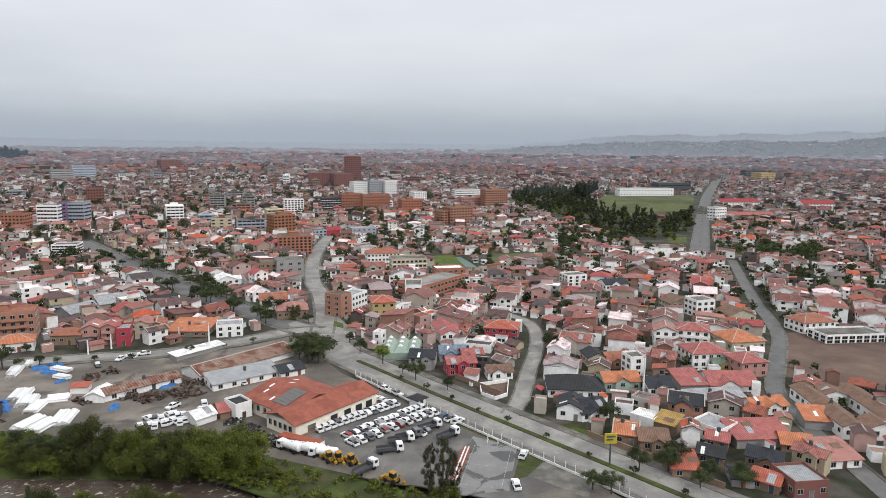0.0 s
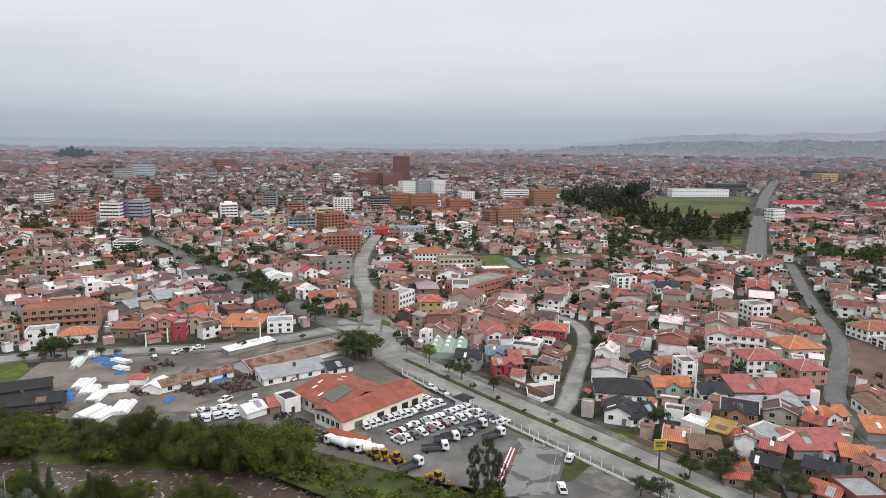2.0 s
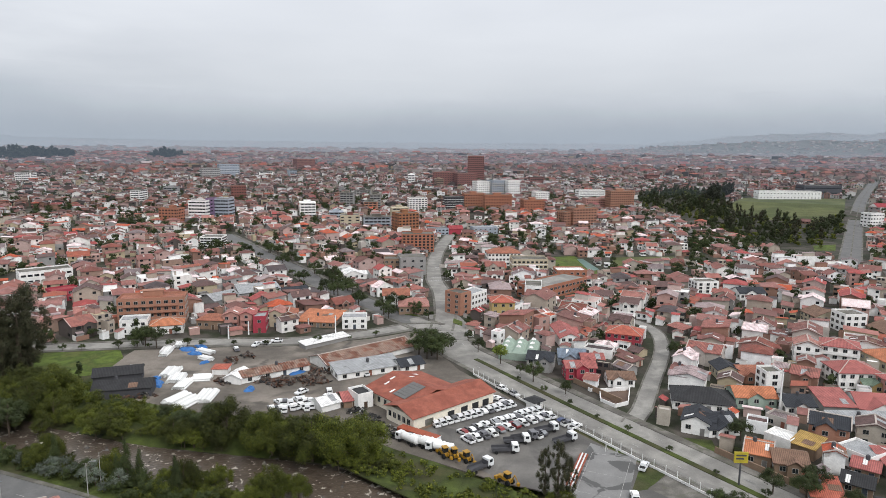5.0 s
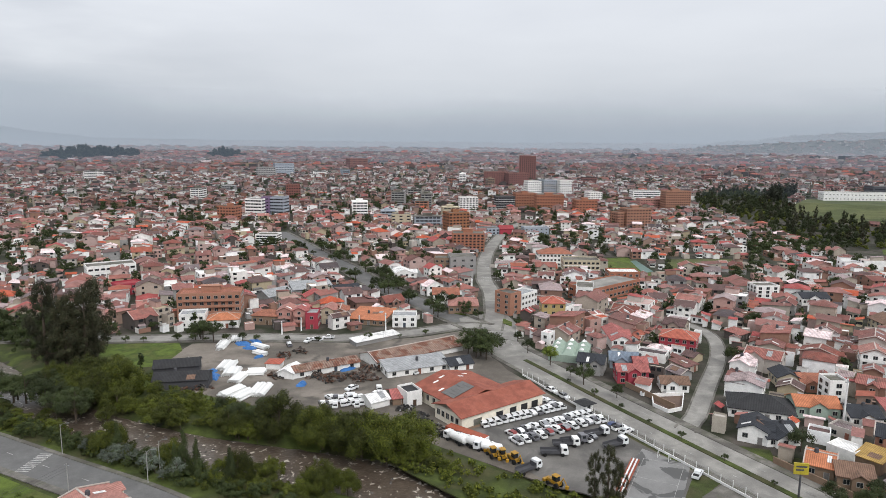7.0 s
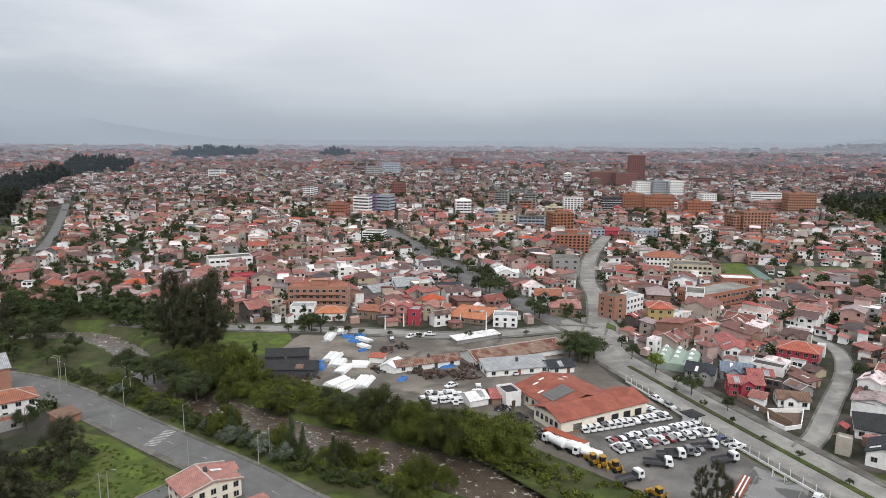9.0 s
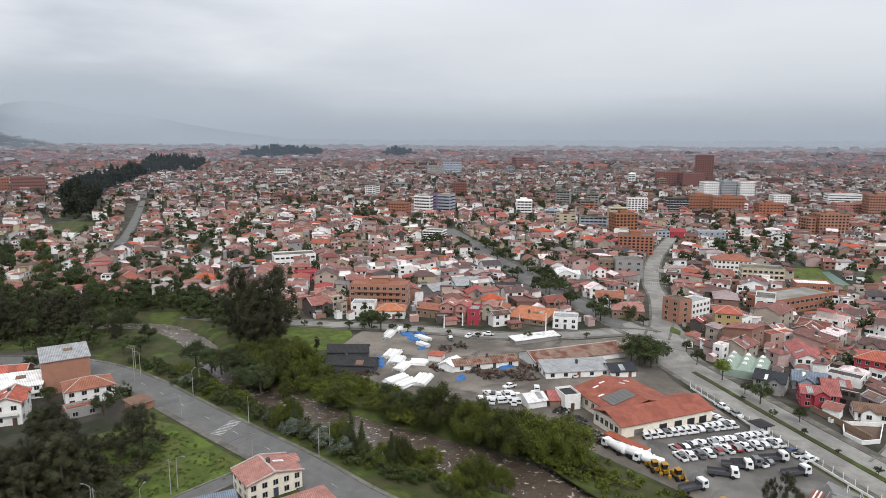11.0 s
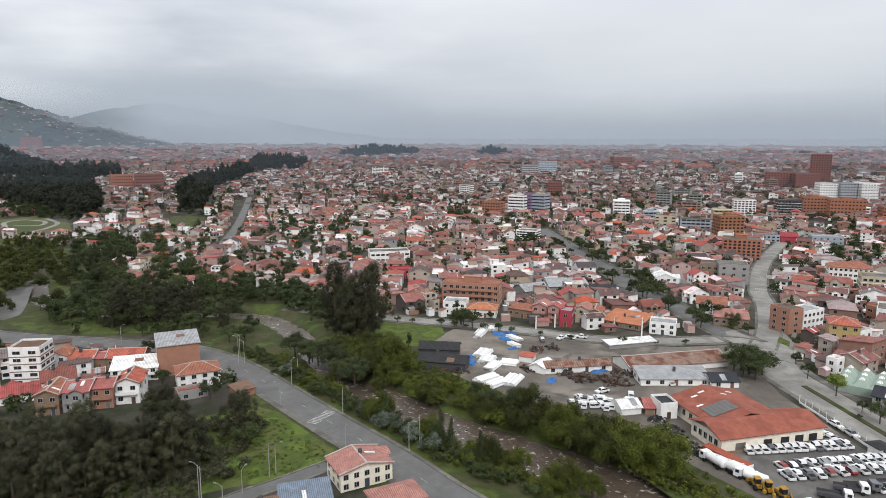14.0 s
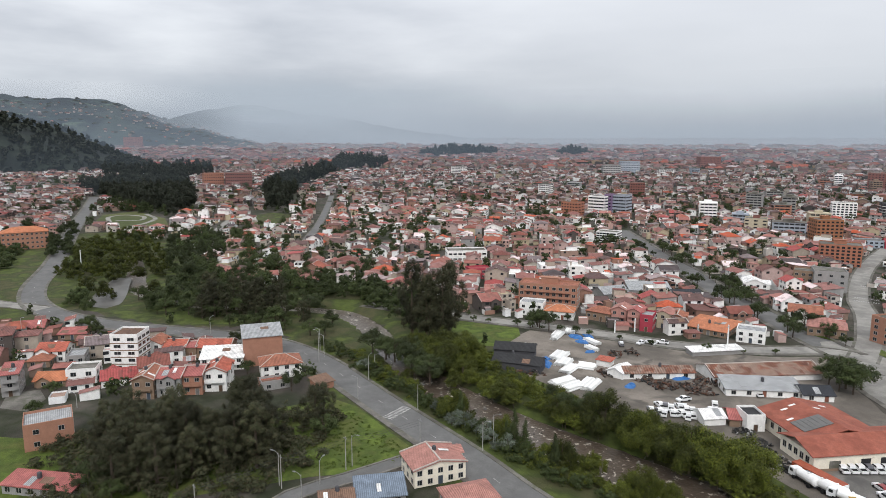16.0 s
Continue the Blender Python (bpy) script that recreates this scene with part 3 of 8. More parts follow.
def house(x, y, rot, w, d, h, roof="gable", wall="wall_mix", tile="roof_mix", rise=None, floors=None, label="", name="house", category="house",
          group="", ridge=False, win=(1.3, 1.2), per=2.8, sides="fblr", balcony=False, door=True, z=0.0, along="x", reserve=True, spur=None):
    """One house: walls, roof, windows, door; along: the way the ridge runs."""
    ob = top_level(name, x, y, z, rot, label or "small plastered house with a tiled roof", category, group)
    floors = floors or max(1, round(h / 2.9))
    rise = (0.28 * min(w, d) * 0.8 if rise is None else rise) if roof != "flat" else 0
    turn = pose(0, 0, 0, 0, 0, 90 if along == "y" else 0)
    rw, rd = (d, w) if along == "y" else (w, d)
    ws, rs = wall_shape(rw, rd, h, roof, rise), roof_shape(rw, rd, h, roof, rise)
    spur = name == "house" and w < 19 and bool(win) if spur is None else spur
    if spur and roof == "gable" and rw > 6.5 and rd > 5:
        cx, ww, ext = hrng.uniform(-0.24, 0.24) * rw, hrng.uniform(0.36, 0.5) * rw, hrng.uniform(0.6, 1.8)
        wp, rp = wing(rw, rd, h, rise, cx, ww, ext)
        if win:
            child("window", window_mesh(*win), ob, turn @ pose(cx, -rd / 2 - ext, h * (0.55 if h < 4 else 0.74)))
        ws.add(*wp)
        rs.add(*rp).add([(x, y, q - 0.16) for x, y, q in rp[0]], [(3, 4, 1, 0), (4, 5, 2, 1)])
    child("wall", ws.mesh("wall", M[wall]), ob, turn)
    r = child("roof", rs.mesh("roof", M[tile]), ob, turn)
    if ridge and roof == "gable":
        s = Shape().box(-rw / 2 - 0.45, -0.22, h + rise - 0.08, rw / 2 + 0.45, 0.22, h + rise + 0.1)
        child("ridge_cap", s.mesh("ridge_cap", M["ridge"]), r)
    if ridge and roof == "gable" and math.hypot(x, y) < 330:
        z0, e = h - 0.45 * rise / (rd / 2), rd / 2 + 0.45
        v = [(dx, y0, zz + dz) for dz in (0.05, 0.32) for dx in (-0.14, 0.14) for y0, zz in ((-e, z0), (0, h + rise), (e, z0))]
        f = [(6, 9, 10, 7), (7, 10, 11, 8), (0, 6, 7, 1), (1, 7, 8, 2), (4, 10, 9, 3), (5, 11, 10, 4), (0, 3, 9, 6), (2, 8, 11, 5)]
        me = mesh_of("gable_coping", v, f, [M["ridge"]])
        for sx in (-1, 1):
            child("gable_coping", me, r, pose(sx * (rw / 2 + 0.33), 0, 0), "pale gable coping")
    if ridge and roof == "hip":
        s = Shape()
        p, q = max(0.0, (rw - rd) / 2), max(0.0, (rd - rw) / 2)
        if p:
            s.tube((-p, 0, h + rise), (p, 0, h + rise), 0.16, 0.16, 5)
        for sx in (-1, 1):
            for sy in (-1, 1):
                s.tube((sx * (rw / 2 + 0.45), sy * (rd / 2 + 0.45), h), (sx * p, sy * q, h + rise), 0.15, 0.15, 5)
        child("ridge_cap", s.mesh("ridge_cap", M["ridge"]), r)
    if math.hypot(x, y) < 330 and roof in ("gable", "shed"):
        slope = math.atan2(rise, rd / 2 if roof == "gable" else rd)
        for k in range(hrng.choice((0, 1, 1, 2))):
            u, t = hrng.uniform(-0.35, 0.35) * rw, hrng.uniform(0.25, 0.7)
            side = hrng.choice((-1, 1)) if roof == "gable" else 1
            yy = -side * rd / 2 * (1 - t) if roof == "gable" else rd * (t - 0.5)
            child("roof_sheet", SHEETS[hrng.randrange(3)], r, pose(u, yy, h + rise * t + 0.03, math.degrees(slope) * side))
        if hrng.random() < 0.3:
            child("water_tank", TANK, ob, pose(hrng.uniform(-0.2, 0.2) * w, hrng.uniform(-0.1, 0.1) * d, h + rise * 0.75))
    if win:
        dress(ob, w, d, h, floors, per, sides, win, door, balcony, M[wall])
    if reserve:
        take_rect(x, y, rot, w + 1.2, d + 1.2)
    return ob


def block(x, y, rot, w, d, h, floors, wall, label, name="apartment_block", category="building", band=None, per=3.2, win=(1.6, 1.3), top=None,
          sides="flr", stair=None, balcony=False, z=0.0):
    """A flat-roofed block of several storeys with slab edges, parapet and a stair head."""
    ob = top_level(name, x, y, z, rot, label, category)
    child("wall", wall_shape(w, d, h, "flat", 0).mesh("wall", M[wall]), ob)
    child("roof", roof_shape(w, d, h, "flat", 0).mesh("roof", M[top or "paving"]), ob)
    fh = h / floors
    if band:
        for k in range(1, floors):
            child("floor_band", Shape().box(-w / 2 - 0.12, -d / 2 - 0.12, k * fh - 0.25, w / 2 + 0.12, d / 2 + 0.12, k * fh + 0.05).mesh("floor_band", M[band]), ob)
    if stair:
        s = Shape().box(-w * 0.15, 0, h, w * 0.15, d * 0.3, h + 2.6).box(-w * 0.17, -0.3, h + 2.6, w * 0.17, d * 0.3 + 0.3, h + 2.8)
        child("stair_head", s.mesh("stair_head", M[stair]), ob)
    far_off = math.hypot(x, y) > 420
    dress(ob, w, d, h, floors, per, sides, win, False, balcony, M[wall if far_off else (band or wall)], far_off, max(0.05, 1 - win[0] / per))
    take_rect(x, y, rot, w + 1, d + 1)
    return ob

# ---- houses along the street above the yard ----
block(-182.5, 262.5, 25, 28.1, 12.0, 11.6, 4, 'brick', 'long orange-brick apartment house with balconies', per=3.0, stair='brick', balcony=True, top='r_terracotta')
house(-180.1, 245.9, 26, 11.0, 9.0, 5.7, 'flat', 'white', 'r_sheet', label='white plastered house with a flat canopy roof')
house(-167.5, 249.6, 28, 13.4, 10.0, 3.8, 'hip', 'white', 'r_orange', label='white house under a bright orange hipped roof', ridge=True)
house(-151.5, 259.9, 6, 11.7, 9.0, 4.2, 'hip', 'tan', 'r_terracotta', label='brown-roofed house with open porches')
house(-143.7, 263.2, 15, 7.1, 10.0, 6.3, 'gable', 'pink', 'r_pinkish', label='narrow pink house with a steep gable', along='y', balcony=True)
house(-135.2, 261.6, 10, 5.3, 10.0, 7.5, 'gable', 'pink', 'r_rose', label='pale pink house with arched windows', along='y', balcony=True)
house(-128.9, 259.3, 18, 5.3, 9.0, 6.7, 'flat', 'rose', 'r_sheet', label='deep rose-red painted house with a parapet')
house(-125.8, 269.8, 11, 5.1, 10.0, 6.8, 'gable', 'cream', 'r_pinkish', label='narrow cream house with a tiled gable', along='y')
house(-121.2, 271.9, 19, 5.7, 10.0, 5.5, 'gable', 'brick', 'r_terracotta', label='narrow brick house with white trim', along='y', ridge=True)
house(-108.1, 277.4, 2, 17.4, 18.0, 2.6, 'shed', 'tan', 'r_orange', label='wide low workshop with patched orange roof', rise=1.2)
house(-90.9, 273.7, 16, 10.7, 9.0, 4.7, 'flat', 'white', 'r_sheet', label='white two-storey house with parapet')
house(-160.1, 320.6, 38, 21.5, 14.0, 3.7, 'shed', 'grey', 'r_sheet', label='open market hall under a pale metal roof', rise=2.0, win=None)
house(-173.0, 304.1, 65, 15.4, 12.0, 2.7, 'gable', 'grey', 'r_sheet', label='grey metal-roofed workshop hall', win=None)
house(-141.2, 323.3, 44, 14.0, 10.0, 3.3, 'gable', 'white', 'r_slate', label='white house with dark roof beside the market')
house(-124.8, 371.0, 30, 13.4, 12.0, 4.4, 'gable', 'white', 'r_white', label='white gabled hall with a pale roof', along='y')
house(-85.0, 323.0, 17, 13.3, 11.0, 4.9, 'gable', 'white', 'r_terracotta', label='white house with a brown tiled roof', ridge=True)
house(-71.7, 306.1, 15, 14.2, 13.0, 4.1, 'hip', 'tan', 'r_pinkish', label='round-fronted tan house under a hipped roof')

# ---- houses by the northern road ----
block(-95.1, 400.4, 22, 16.0, 14.0, 10.8, 3, 'grey', 'unfinished grey concrete block among low town roofs', per=5)
block(-107.7, 400.9, 13, 10.0, 12.0, 9.1, 3, 'tan', 'tan brick block with open floors')
block(-112.1, 492.3, 16, 24.2, 18.0, 13.3, 6, 'orange', 'stepped orange-brick apartment tower among low town roofs', stair='orange', per=3.0)
block(-145.1, 586.3, 38, 19.9, 16.0, 19.1, 7, 'ochre', 'ochre-brick apartment tower with balconies', per=3.0, stair='ochre', band='orange')
block(-50.0, 308.1, 58, 7.7, 10.0, 10.3, 4, 'brick', 'narrow brown-brick apartment house among low town roofs', per=4)
house(-44.7, 318.0, 65, 14.0, 9.0, 8.5, 'flat', 'white', 'r_sheet', label='white three-storey house with bare parapet')
house(-28.1, 301.2, 13, 10.7, 11.0, 9.2, 'hip', 'yellow', 'r_red', label='yellow three-storey house under a dark red hipped roof', per=3.0, ridge=True)
house(-24.6, 302.7, 66, 8.0, 10.0, 6.8, 'flat', 'white', 'r_sheet', label='white annex with balconies', balcony=True)
block(-15.8, 348.8, 2, 8.7, 16.0, 7.5, 2, 'white', 'white modern block with a wide dark window band', win=(2.4, 1.5))
block(-5.8, 363.2, 56, 42.8, 16.0, 6.7, 2, 'orange', 'low orange modern building with flat pale roof', top='concrete', per=3.5, win=(2.2, 1.2))
block(3.3, 401.8, 14, 17.9, 12.0, 6.5, 2, 'orange', 'orange upper block with a cream flat roof', top='r_white', per=3)
house(-41.6, 446.5, 14, 22.4, 13.0, 8.7, 'hip', 'white', 'r_terracotta', label='long white apartment house with tiled roof', per=2.4)
block(-22.8, 423.6, 13, 22.8, 14.0, 8.7, 3, 'cream', 'cream apartment block with rows of windows', per=2.6, band='white')
house(25.7, 274.0, -12, 13.9, 11.0, 5.0, 'hip', 'rose', 'r_red', label='rose-red house with white trim and red hipped roof', ridge=True, per=2.6)
house(1.2, 271.2, 13, 7.9, 20.0, 4.4, 'gable', 'white', 'r_rose', label='long white hall under a faded pink roof', along='y', per=2.6, sides='fr')
GREENHOUSE = top_level("greenhouse", -15.8, 249.5, 0, -2, "pale green plastic-covered greenhouse with pointed tops", "greenhouse")
child("wall", Shape().box(-7.2, -8.5, 0, 7.2, 8.5, 2.8).mesh("wall", M["sage"]), GREENHOUSE)
for i in range(3):
    for j in range(3):
        q = pose(-4.8 + 4.8 * i, -5.6 + 5.6 * j, 2.8)
        child("roof_bay", Shape().add([(-2.3, -2.7, 0), (2.3, -2.7, 0), (2.3, 2.7, 0), (-2.3, 2.7, 0), (-0.7, -0.8, 1.9), (0.7, -0.8, 1.9), (0.7, 0.8, 1.9), (-0.7, 0.8, 1.9)],
                                      [(0, 1, 5, 4), (1, 2, 6, 5), (2, 3, 7, 6), (3, 0, 4, 7)]).mesh("roof_bay", M["sage"]), GREENHOUSE, q)
        child("cap", Shape().add([(-0.8, -0.9, 1.85), (0.8, -0.9, 1.85), (0.8, 0.9, 1.85), (-0.8, 0.9, 1.85), (0, 0, 2.7)],
                                 [(0, 1, 4), (1, 2, 4), (2, 3, 4), (3, 0, 4)]).mesh("cap", M["r_white"]), GREENHOUSE, q, "white pointed cap")
take_rect(-15.8, 249.5, 0, 15.5, 18)
PLOT = [(13, 214), (23, 218), (21.4, 205), (17.2, 201.5), (13, 205.5)]
patch("bare_plot", PLOT, 0.06, M["dirt"], "bare walled corner plot of earth", "plot")
corner = top_level("plot_wall", 0, 0, 0, 0, "low white wall round the bare corner plot", "wall")
for (x0, y0), (x1, y1) in zip(PLOT, PLOT[1:] + PLOT[:1]):
    n = math.hypot(x1 - x0, y1 - y0)
    child("wall_run", Shape().box(0, -0.1, 0, n - 0.12, 0.1, 1.1).box(0, -0.14, 1.1, n - 0.12, 0.14, 1.2).mesh("wall_run", M["white"]), corner,
          pose(x0, y0, 0.05, 0, 0, math.degrees(math.atan2(y1 - y0, x1 - x0))))
house(-7.0, 235.0, -6, 9.3, 9.0, 4.4, 'gable', 'grey', 'r_slate', label='grey two-storey house with dark gable roof', balcony=True)
house(3.9, 244.0, 5, 10.1, 9.0, 3.3, 'gable', 'pale_blue', 'r_blue', label='blue-grey roofed house among low town roofs')
house(6.4, 228.0, 13, 10.5, 7.0, 4.6, 'gable', 'rose', 'r_rose', label='crimson painted house with a red sheet roof')
house(11.0, 239.9, 11, 8.0, 9.0, 3.6, 'gable', 'rose', 'r_rose', label='dull red house with pink roof')
house(20.0, 224.0, 9, 8.9, 7.0, 3.0, 'gable', 'white', 'r_old', label='low white house with brown clay tiles')

# ---- houses east of the side street ----
house(44.1, 210.0, -5, 18.0, 13.0, 3.0, 'hip', 'white', 'r_black', label='white house under a wide black hipped roof', rise=3.0)
house(39.3, 191.0, -15, 7.5, 10.0, 3.9, 'gable', 'white', 'r_slate', label='white two-storey house with dark gables', along='y')
house(44.2, 191.7, 21, 9.9, 11.0, 2.7, 'gable', 'white', 'r_slate', label='white house with grey slate gables')
house(57.3, 239.7, 7, 7.4, 9.0, 3.7, 'gable', 'cream', 'r_slate', label='small cream house with a dark gable', along='y')
house(64.4, 238.9, 11, 8.1, 9.0, 3.1, 'gable', 'brick', 'r_terracotta', label='brick house with terracotta roof')
block(68.9, 228.3, 13, 5.8, 7.0, 6.8, 3, 'white', 'narrow white house of four storeys', name='house', per=3)
house(59.6, 213.8, 6, 12.3, 9.0, 4.0, 'gable', 'sage', 'r_orange', label='pale green house with orange tiled roof')
house(71.3, 211.1, 8, 8.8, 10.0, 3.4, 'gable', 'white', 'r_slate', label='white house with slate-grey gable')
house(97.9, 217.4, 1, 16.3, 13.0, 2.4, 'gable', 'white', 'r_rose', label='white gabled hall under faded pink roof', along='x', per=5)
house(83.8, 215.7, 5, 9.2, 11.0, 2.6, 'shed', 'grey', 'r_rose', label='hall with sloping pink sheet roof', win=None)
house(102.5, 262.0, -17, 12.5, 11.0, 8.2, 'hip', 'white', 'r_rose', label='white three-storey house with rose tiled roof', ridge=True, balcony=True, rise=2.0)
house(91.5, 262.5, -14, 9.0, 10.0, 7.6, 'gable', 'white', 'r_pinkish', label='white three-storey house with dark balconies', ridge=True, balcony=True, along='y')
house(121.5, 263.0, 11, 15.0, 15.0, 4.2, 'hip', 'cream', 'r_orange', label='large house with bright orange roofs', ridge=True)
house(99.1, 241.5, 7, 14.4, 12.0, 5.5, 'hip', 'white', 'r_rose', label='white house under a rose hipped roof', ridge=True)
house(110.5, 231.2, 11, 10.4, 11.0, 5.4, 'hip', 'pink', 'r_rose', label='pale pink house with rose roof and bays', ridge=True)
house(103.6, 237.1, 2, 8.0, 8.0, 2.7, 'gable', 'yellow', 'r_green', label='yellow-green house with small gables')
block(125.6, 314.6, 14, 10.0, 10.0, 8.0, 3, 'white', 'white three-storey house with brick upper wall', name='house')
house(118.8, 326.4, 12, 13.1, 12.0, 4.5, 'gable', 'cream', 'r_old', label='cream gabled house with old tiles', along='y')
house(139.2, 305.8, 10, 13.8, 12.0, 3.9, 'gable', 'cream', 'r_old', label='cream low hall with worn roof', along='y')
block(75.8, 376.4, 17, 12.3, 10.0, 7.8, 4, 'white', 'white apartment house with dark windows', name='house')
house(98.2, 372.9, 15, 14.3, 10.0, 4.1, 'gable', 'white', 'r_slate', label='white house with dark slate roof')
house(166.0, 289.6, 14, 16.6, 12.0, 5.0, 'hip', 'white', 'r_terracotta', label='white house with brown hipped roof', ridge=True)
block(173.6, 275.0, 7, 27.0, 12.0, 3.2, 2, 'white', 'long white flat-roofed building among low town roofs', win=(2.4, 1.2))
house(51.6, 174.1, -18, 6.4, 10.0, 3.5, 'gable', 'tan', 'r_orange', label='house with bright orange roof by the avenue', along='x', ridge=True)
house(57.5, 170.4, -6, 7.8, 9.0, 3.2, 'gable', 'tan', 'r_old', label='tan brick house with worn tiled roof', balcony=True)
house(65.0, 179.5, -40, 6.0, 6.5, 3.4, 'shed', 'tan', 'r_yellow', label='low building with ochre-yellow sheet roof', win=None)
house(59.8, 183.0, -42, 7.0, 6.0, 3.2, 'flat', 'white', 'r_white', label='pale roof terrace between tiled houses', win=None)
house(73.4, 189.0, -20, 9.6, 9.0, 6.2, 'gable', 'brick', 'r_slate', label='dark brick house with slate roof and white gable', ridge=True, balcony=True)
house(60.9, 156.0, -6, 6.7, 8.0, 2.4, 'shed', 'tan', 'r_red', label='low shed with red sheet roof')
house(70.6, 162.2, -27, 6.5, 7.0, 2.7, 'gable', 'tan', 'r_black', label='house with dark sheet roof')
house(87.6, 173.5, 5, 15.9, 9.0, 2.8, 'shed', 'grey', 'r_rose', label='long grey block wall building with pink roof', win=None)
house(76.9, 176.2, 38, 8.8, 9.0, 4.0, 'flat', 'white', 'r_sheet', label='small white house with terrace')
house(75.7, 170.5, -28, 5.8, 7.0, 3.0, 'gable', 'tan', 'r_rose', label='low house with crimson sheet roof')
house(83.5, 159.6, -34, 8.4, 7.0, 3.0, 'gable', 'tan', 'r_slate', label='house with dark grey sheet roof and skylight')
house(73.1, 150.9, -11, 5.1, 7.0, 2.4, 'gable', 'grey', 'r_black', label='house with black sheet roof')
house(96.1, 169.8, -13, 7.9, 8.0, 2.5, 'gable', 'tan', 'r_orange', label='house with orange tiled roof')
house(102.2, 162.1, 8, 9.7, 9.0, 2.4, 'shed', 'white', 'r_pinkish', label='building with pale pink sheet roof')
house(85.4, 147.1, 8, 8.6, 9.0, 3.9, 'flat', 'maroon', 'r_sheet', label='dark red brick building with parapet')
house(78.9, 148.7, -40, 6.5, 7.0, 2.6, 'gable', 'tan', 'r_red', label='low building with faded red roof')
house(111.2, 184.6, -10, 9.8, 8.0, 2.9, 'shed', 'grey', 'r_orange', label='row of low rooms with orange sheet roof', win=None)
house(100.6, 196.8, 14, 12.2, 8.0, 2.4, 'gable', 'white', 'r_orange', label='low white house with orange roof')
house(87.2, 201.4, 10, 18.6, 6.0, 2.4, 'shed', 'grey', 'r_sheet', label='row of grey sheet-roofed workshops', win=None)

# ---- courtyard house by the bare field ----
house(116.8, 190.6, -93, 31.8, 7.0, 4.0, 'gable', 'white', 'r_old', rise=1.3, label='white wing of a courtyard house with old clay tiles', along='x', per=3.2, category='house')
house(131.8, 189.8, -93, 31.8, 7.0, 4.0, 'gable', 'white', 'r_old', rise=1.3, label='white wing of a courtyard house with old clay tiles', along='x', per=3.2, category='house')
house(125.0, 202.7, -93, 7.0, 6.8, 4.0, 'gable', 'white', 'r_old', rise=1.3, label='white wing of a courtyard house with old clay tiles', along='x', per=3.2, category='house')
house(123.6, 177.8, -93, 7.0, 6.8, 4.0, 'gable', 'white', 'r_old', rise=1.3, label='white wing of a courtyard house with old clay tiles', along='x', per=3.2, category='house')

# ---- storage yard buildings ----
DEPOT = (-40.0, 170.9, 52, 32.3, 28.9)  # front corner, turn, length, depth
house(-74.4, 233.5, 50, 38.4, 13.0, 2.4, 'gable', 'white', 'rust', label='long warehouse with a rusted corrugated roof', name='warehouse', category='warehouse', rise=2.2, win=None, ridge=True)
house(-68.3, 217.2, 38, 23.5, 9.0, 2.4, 'shed', 'white', 'r_sheet', label='grey metal-roofed shed beside the warehouse', name='shed', category='shed', rise=1.5, per=4)
house(-54.6, 224.6, 40, 9.2, 8.0, 2.4, 'gable', 'white', 'r_slate', label='small white store with grey roof', name='shed', category='shed', per=4)
house(-94.8, 246.5, 53, 20.6, 5.0, 1.9, 'shed', 'grey', 'r_white', label='low store under a white sheet roof', name='shed', category='shed', rise=0.6, win=None)
house(-99.7, 208.0, 46, 24.8, 7.5, 2.4, 'gable', 'white', 'rust', label='long low shed with patchy rusted roof', name='shed', category='shed', rise=1.2, per=5)
house(-108.4, 199.9, 1, 5.9, 8.0, 2.4, 'gable', 'white', 'r_white', label='small gabled store with white roof', name='shed', category='shed', win=None, along='y')
house(-117.8, 205.7, 13, 5.0, 5.0, 2.4, 'hip', 'white', 'r_red', label='small white kiosk with a red striped roof', name='kiosk', category='kiosk', rise=0.8, win=None)
house(-137.9, 180.8, 24, 17.3, 8.0, 3.3, 'gable', 'dark', 'r_black', label='open shed under a blackened sheet roof', name='shed', category='shed', win=None)
house(-148.0, 191.7, 31, 15.0, 8.0, 3.3, 'gable', 'dark', 'r_black', label='black-roofed open shed by the meadow', name='shed', category='shed', win=None)
house(-64.3, 189.0, 33, 6.7, 8.0, 2.5, 'gable', 'tan', 'r_rose', label='low brick store with worn roof', name='shed', category='shed', per=4)
house(-70.8, 183.7, 50, 6.4, 7.0, 2.4, 'gable', 'white', 'r_white', label='open shelter with a white roof', name='shed', category='shed', win=None)
house(-60.9, 187.9, 45, 5.2, 7.0, 4.3, 'flat', 'white', 'r_black', label='small white store with dark flat roof', name='shed', category='shed', per=5)

# ---- houses between the bank road and the eucalyptus trees ----
house(-210.9, 121.3, 63, 13.6, 12.5, 10.8, 'shed', 'brick', 'r_sheet', label='tall blank brick house with grey sheet roof', rise=1.5, sides='l', floors=4, per=3.5, door=False)
house(-193.9, 118.2, 64, 13.6, 10.0, 4.9, 'hip', 'white', 'r_terracotta', label='brick and white house with terracotta tiles', ridge=True)
house(-239.5, 102.6, 45, 8.2, 9.0, 4.3, 'gable', 'white', 'r_red', label='row house with dormers and red tiled roof', ridge=True, per=3)
house(-235.1, 107.0, 45, 4.0, 9.0, 4.3, 'gable', 'tan', 'r_rose', label='row house with dormers and red tiled roof', ridge=True, per=3)
house(-229.2, 112.9, 45, 12.4, 9.0, 4.3, 'gable', 'tan', 'r_red', label='row house with dormers and red tiled roof', ridge=True, per=3)
house(-245.3, 96.8, 45, 6.9, 9.0, 5.6, 'gable', 'white', 'r_terracotta', label='white house with steep tiled roof', along='y')
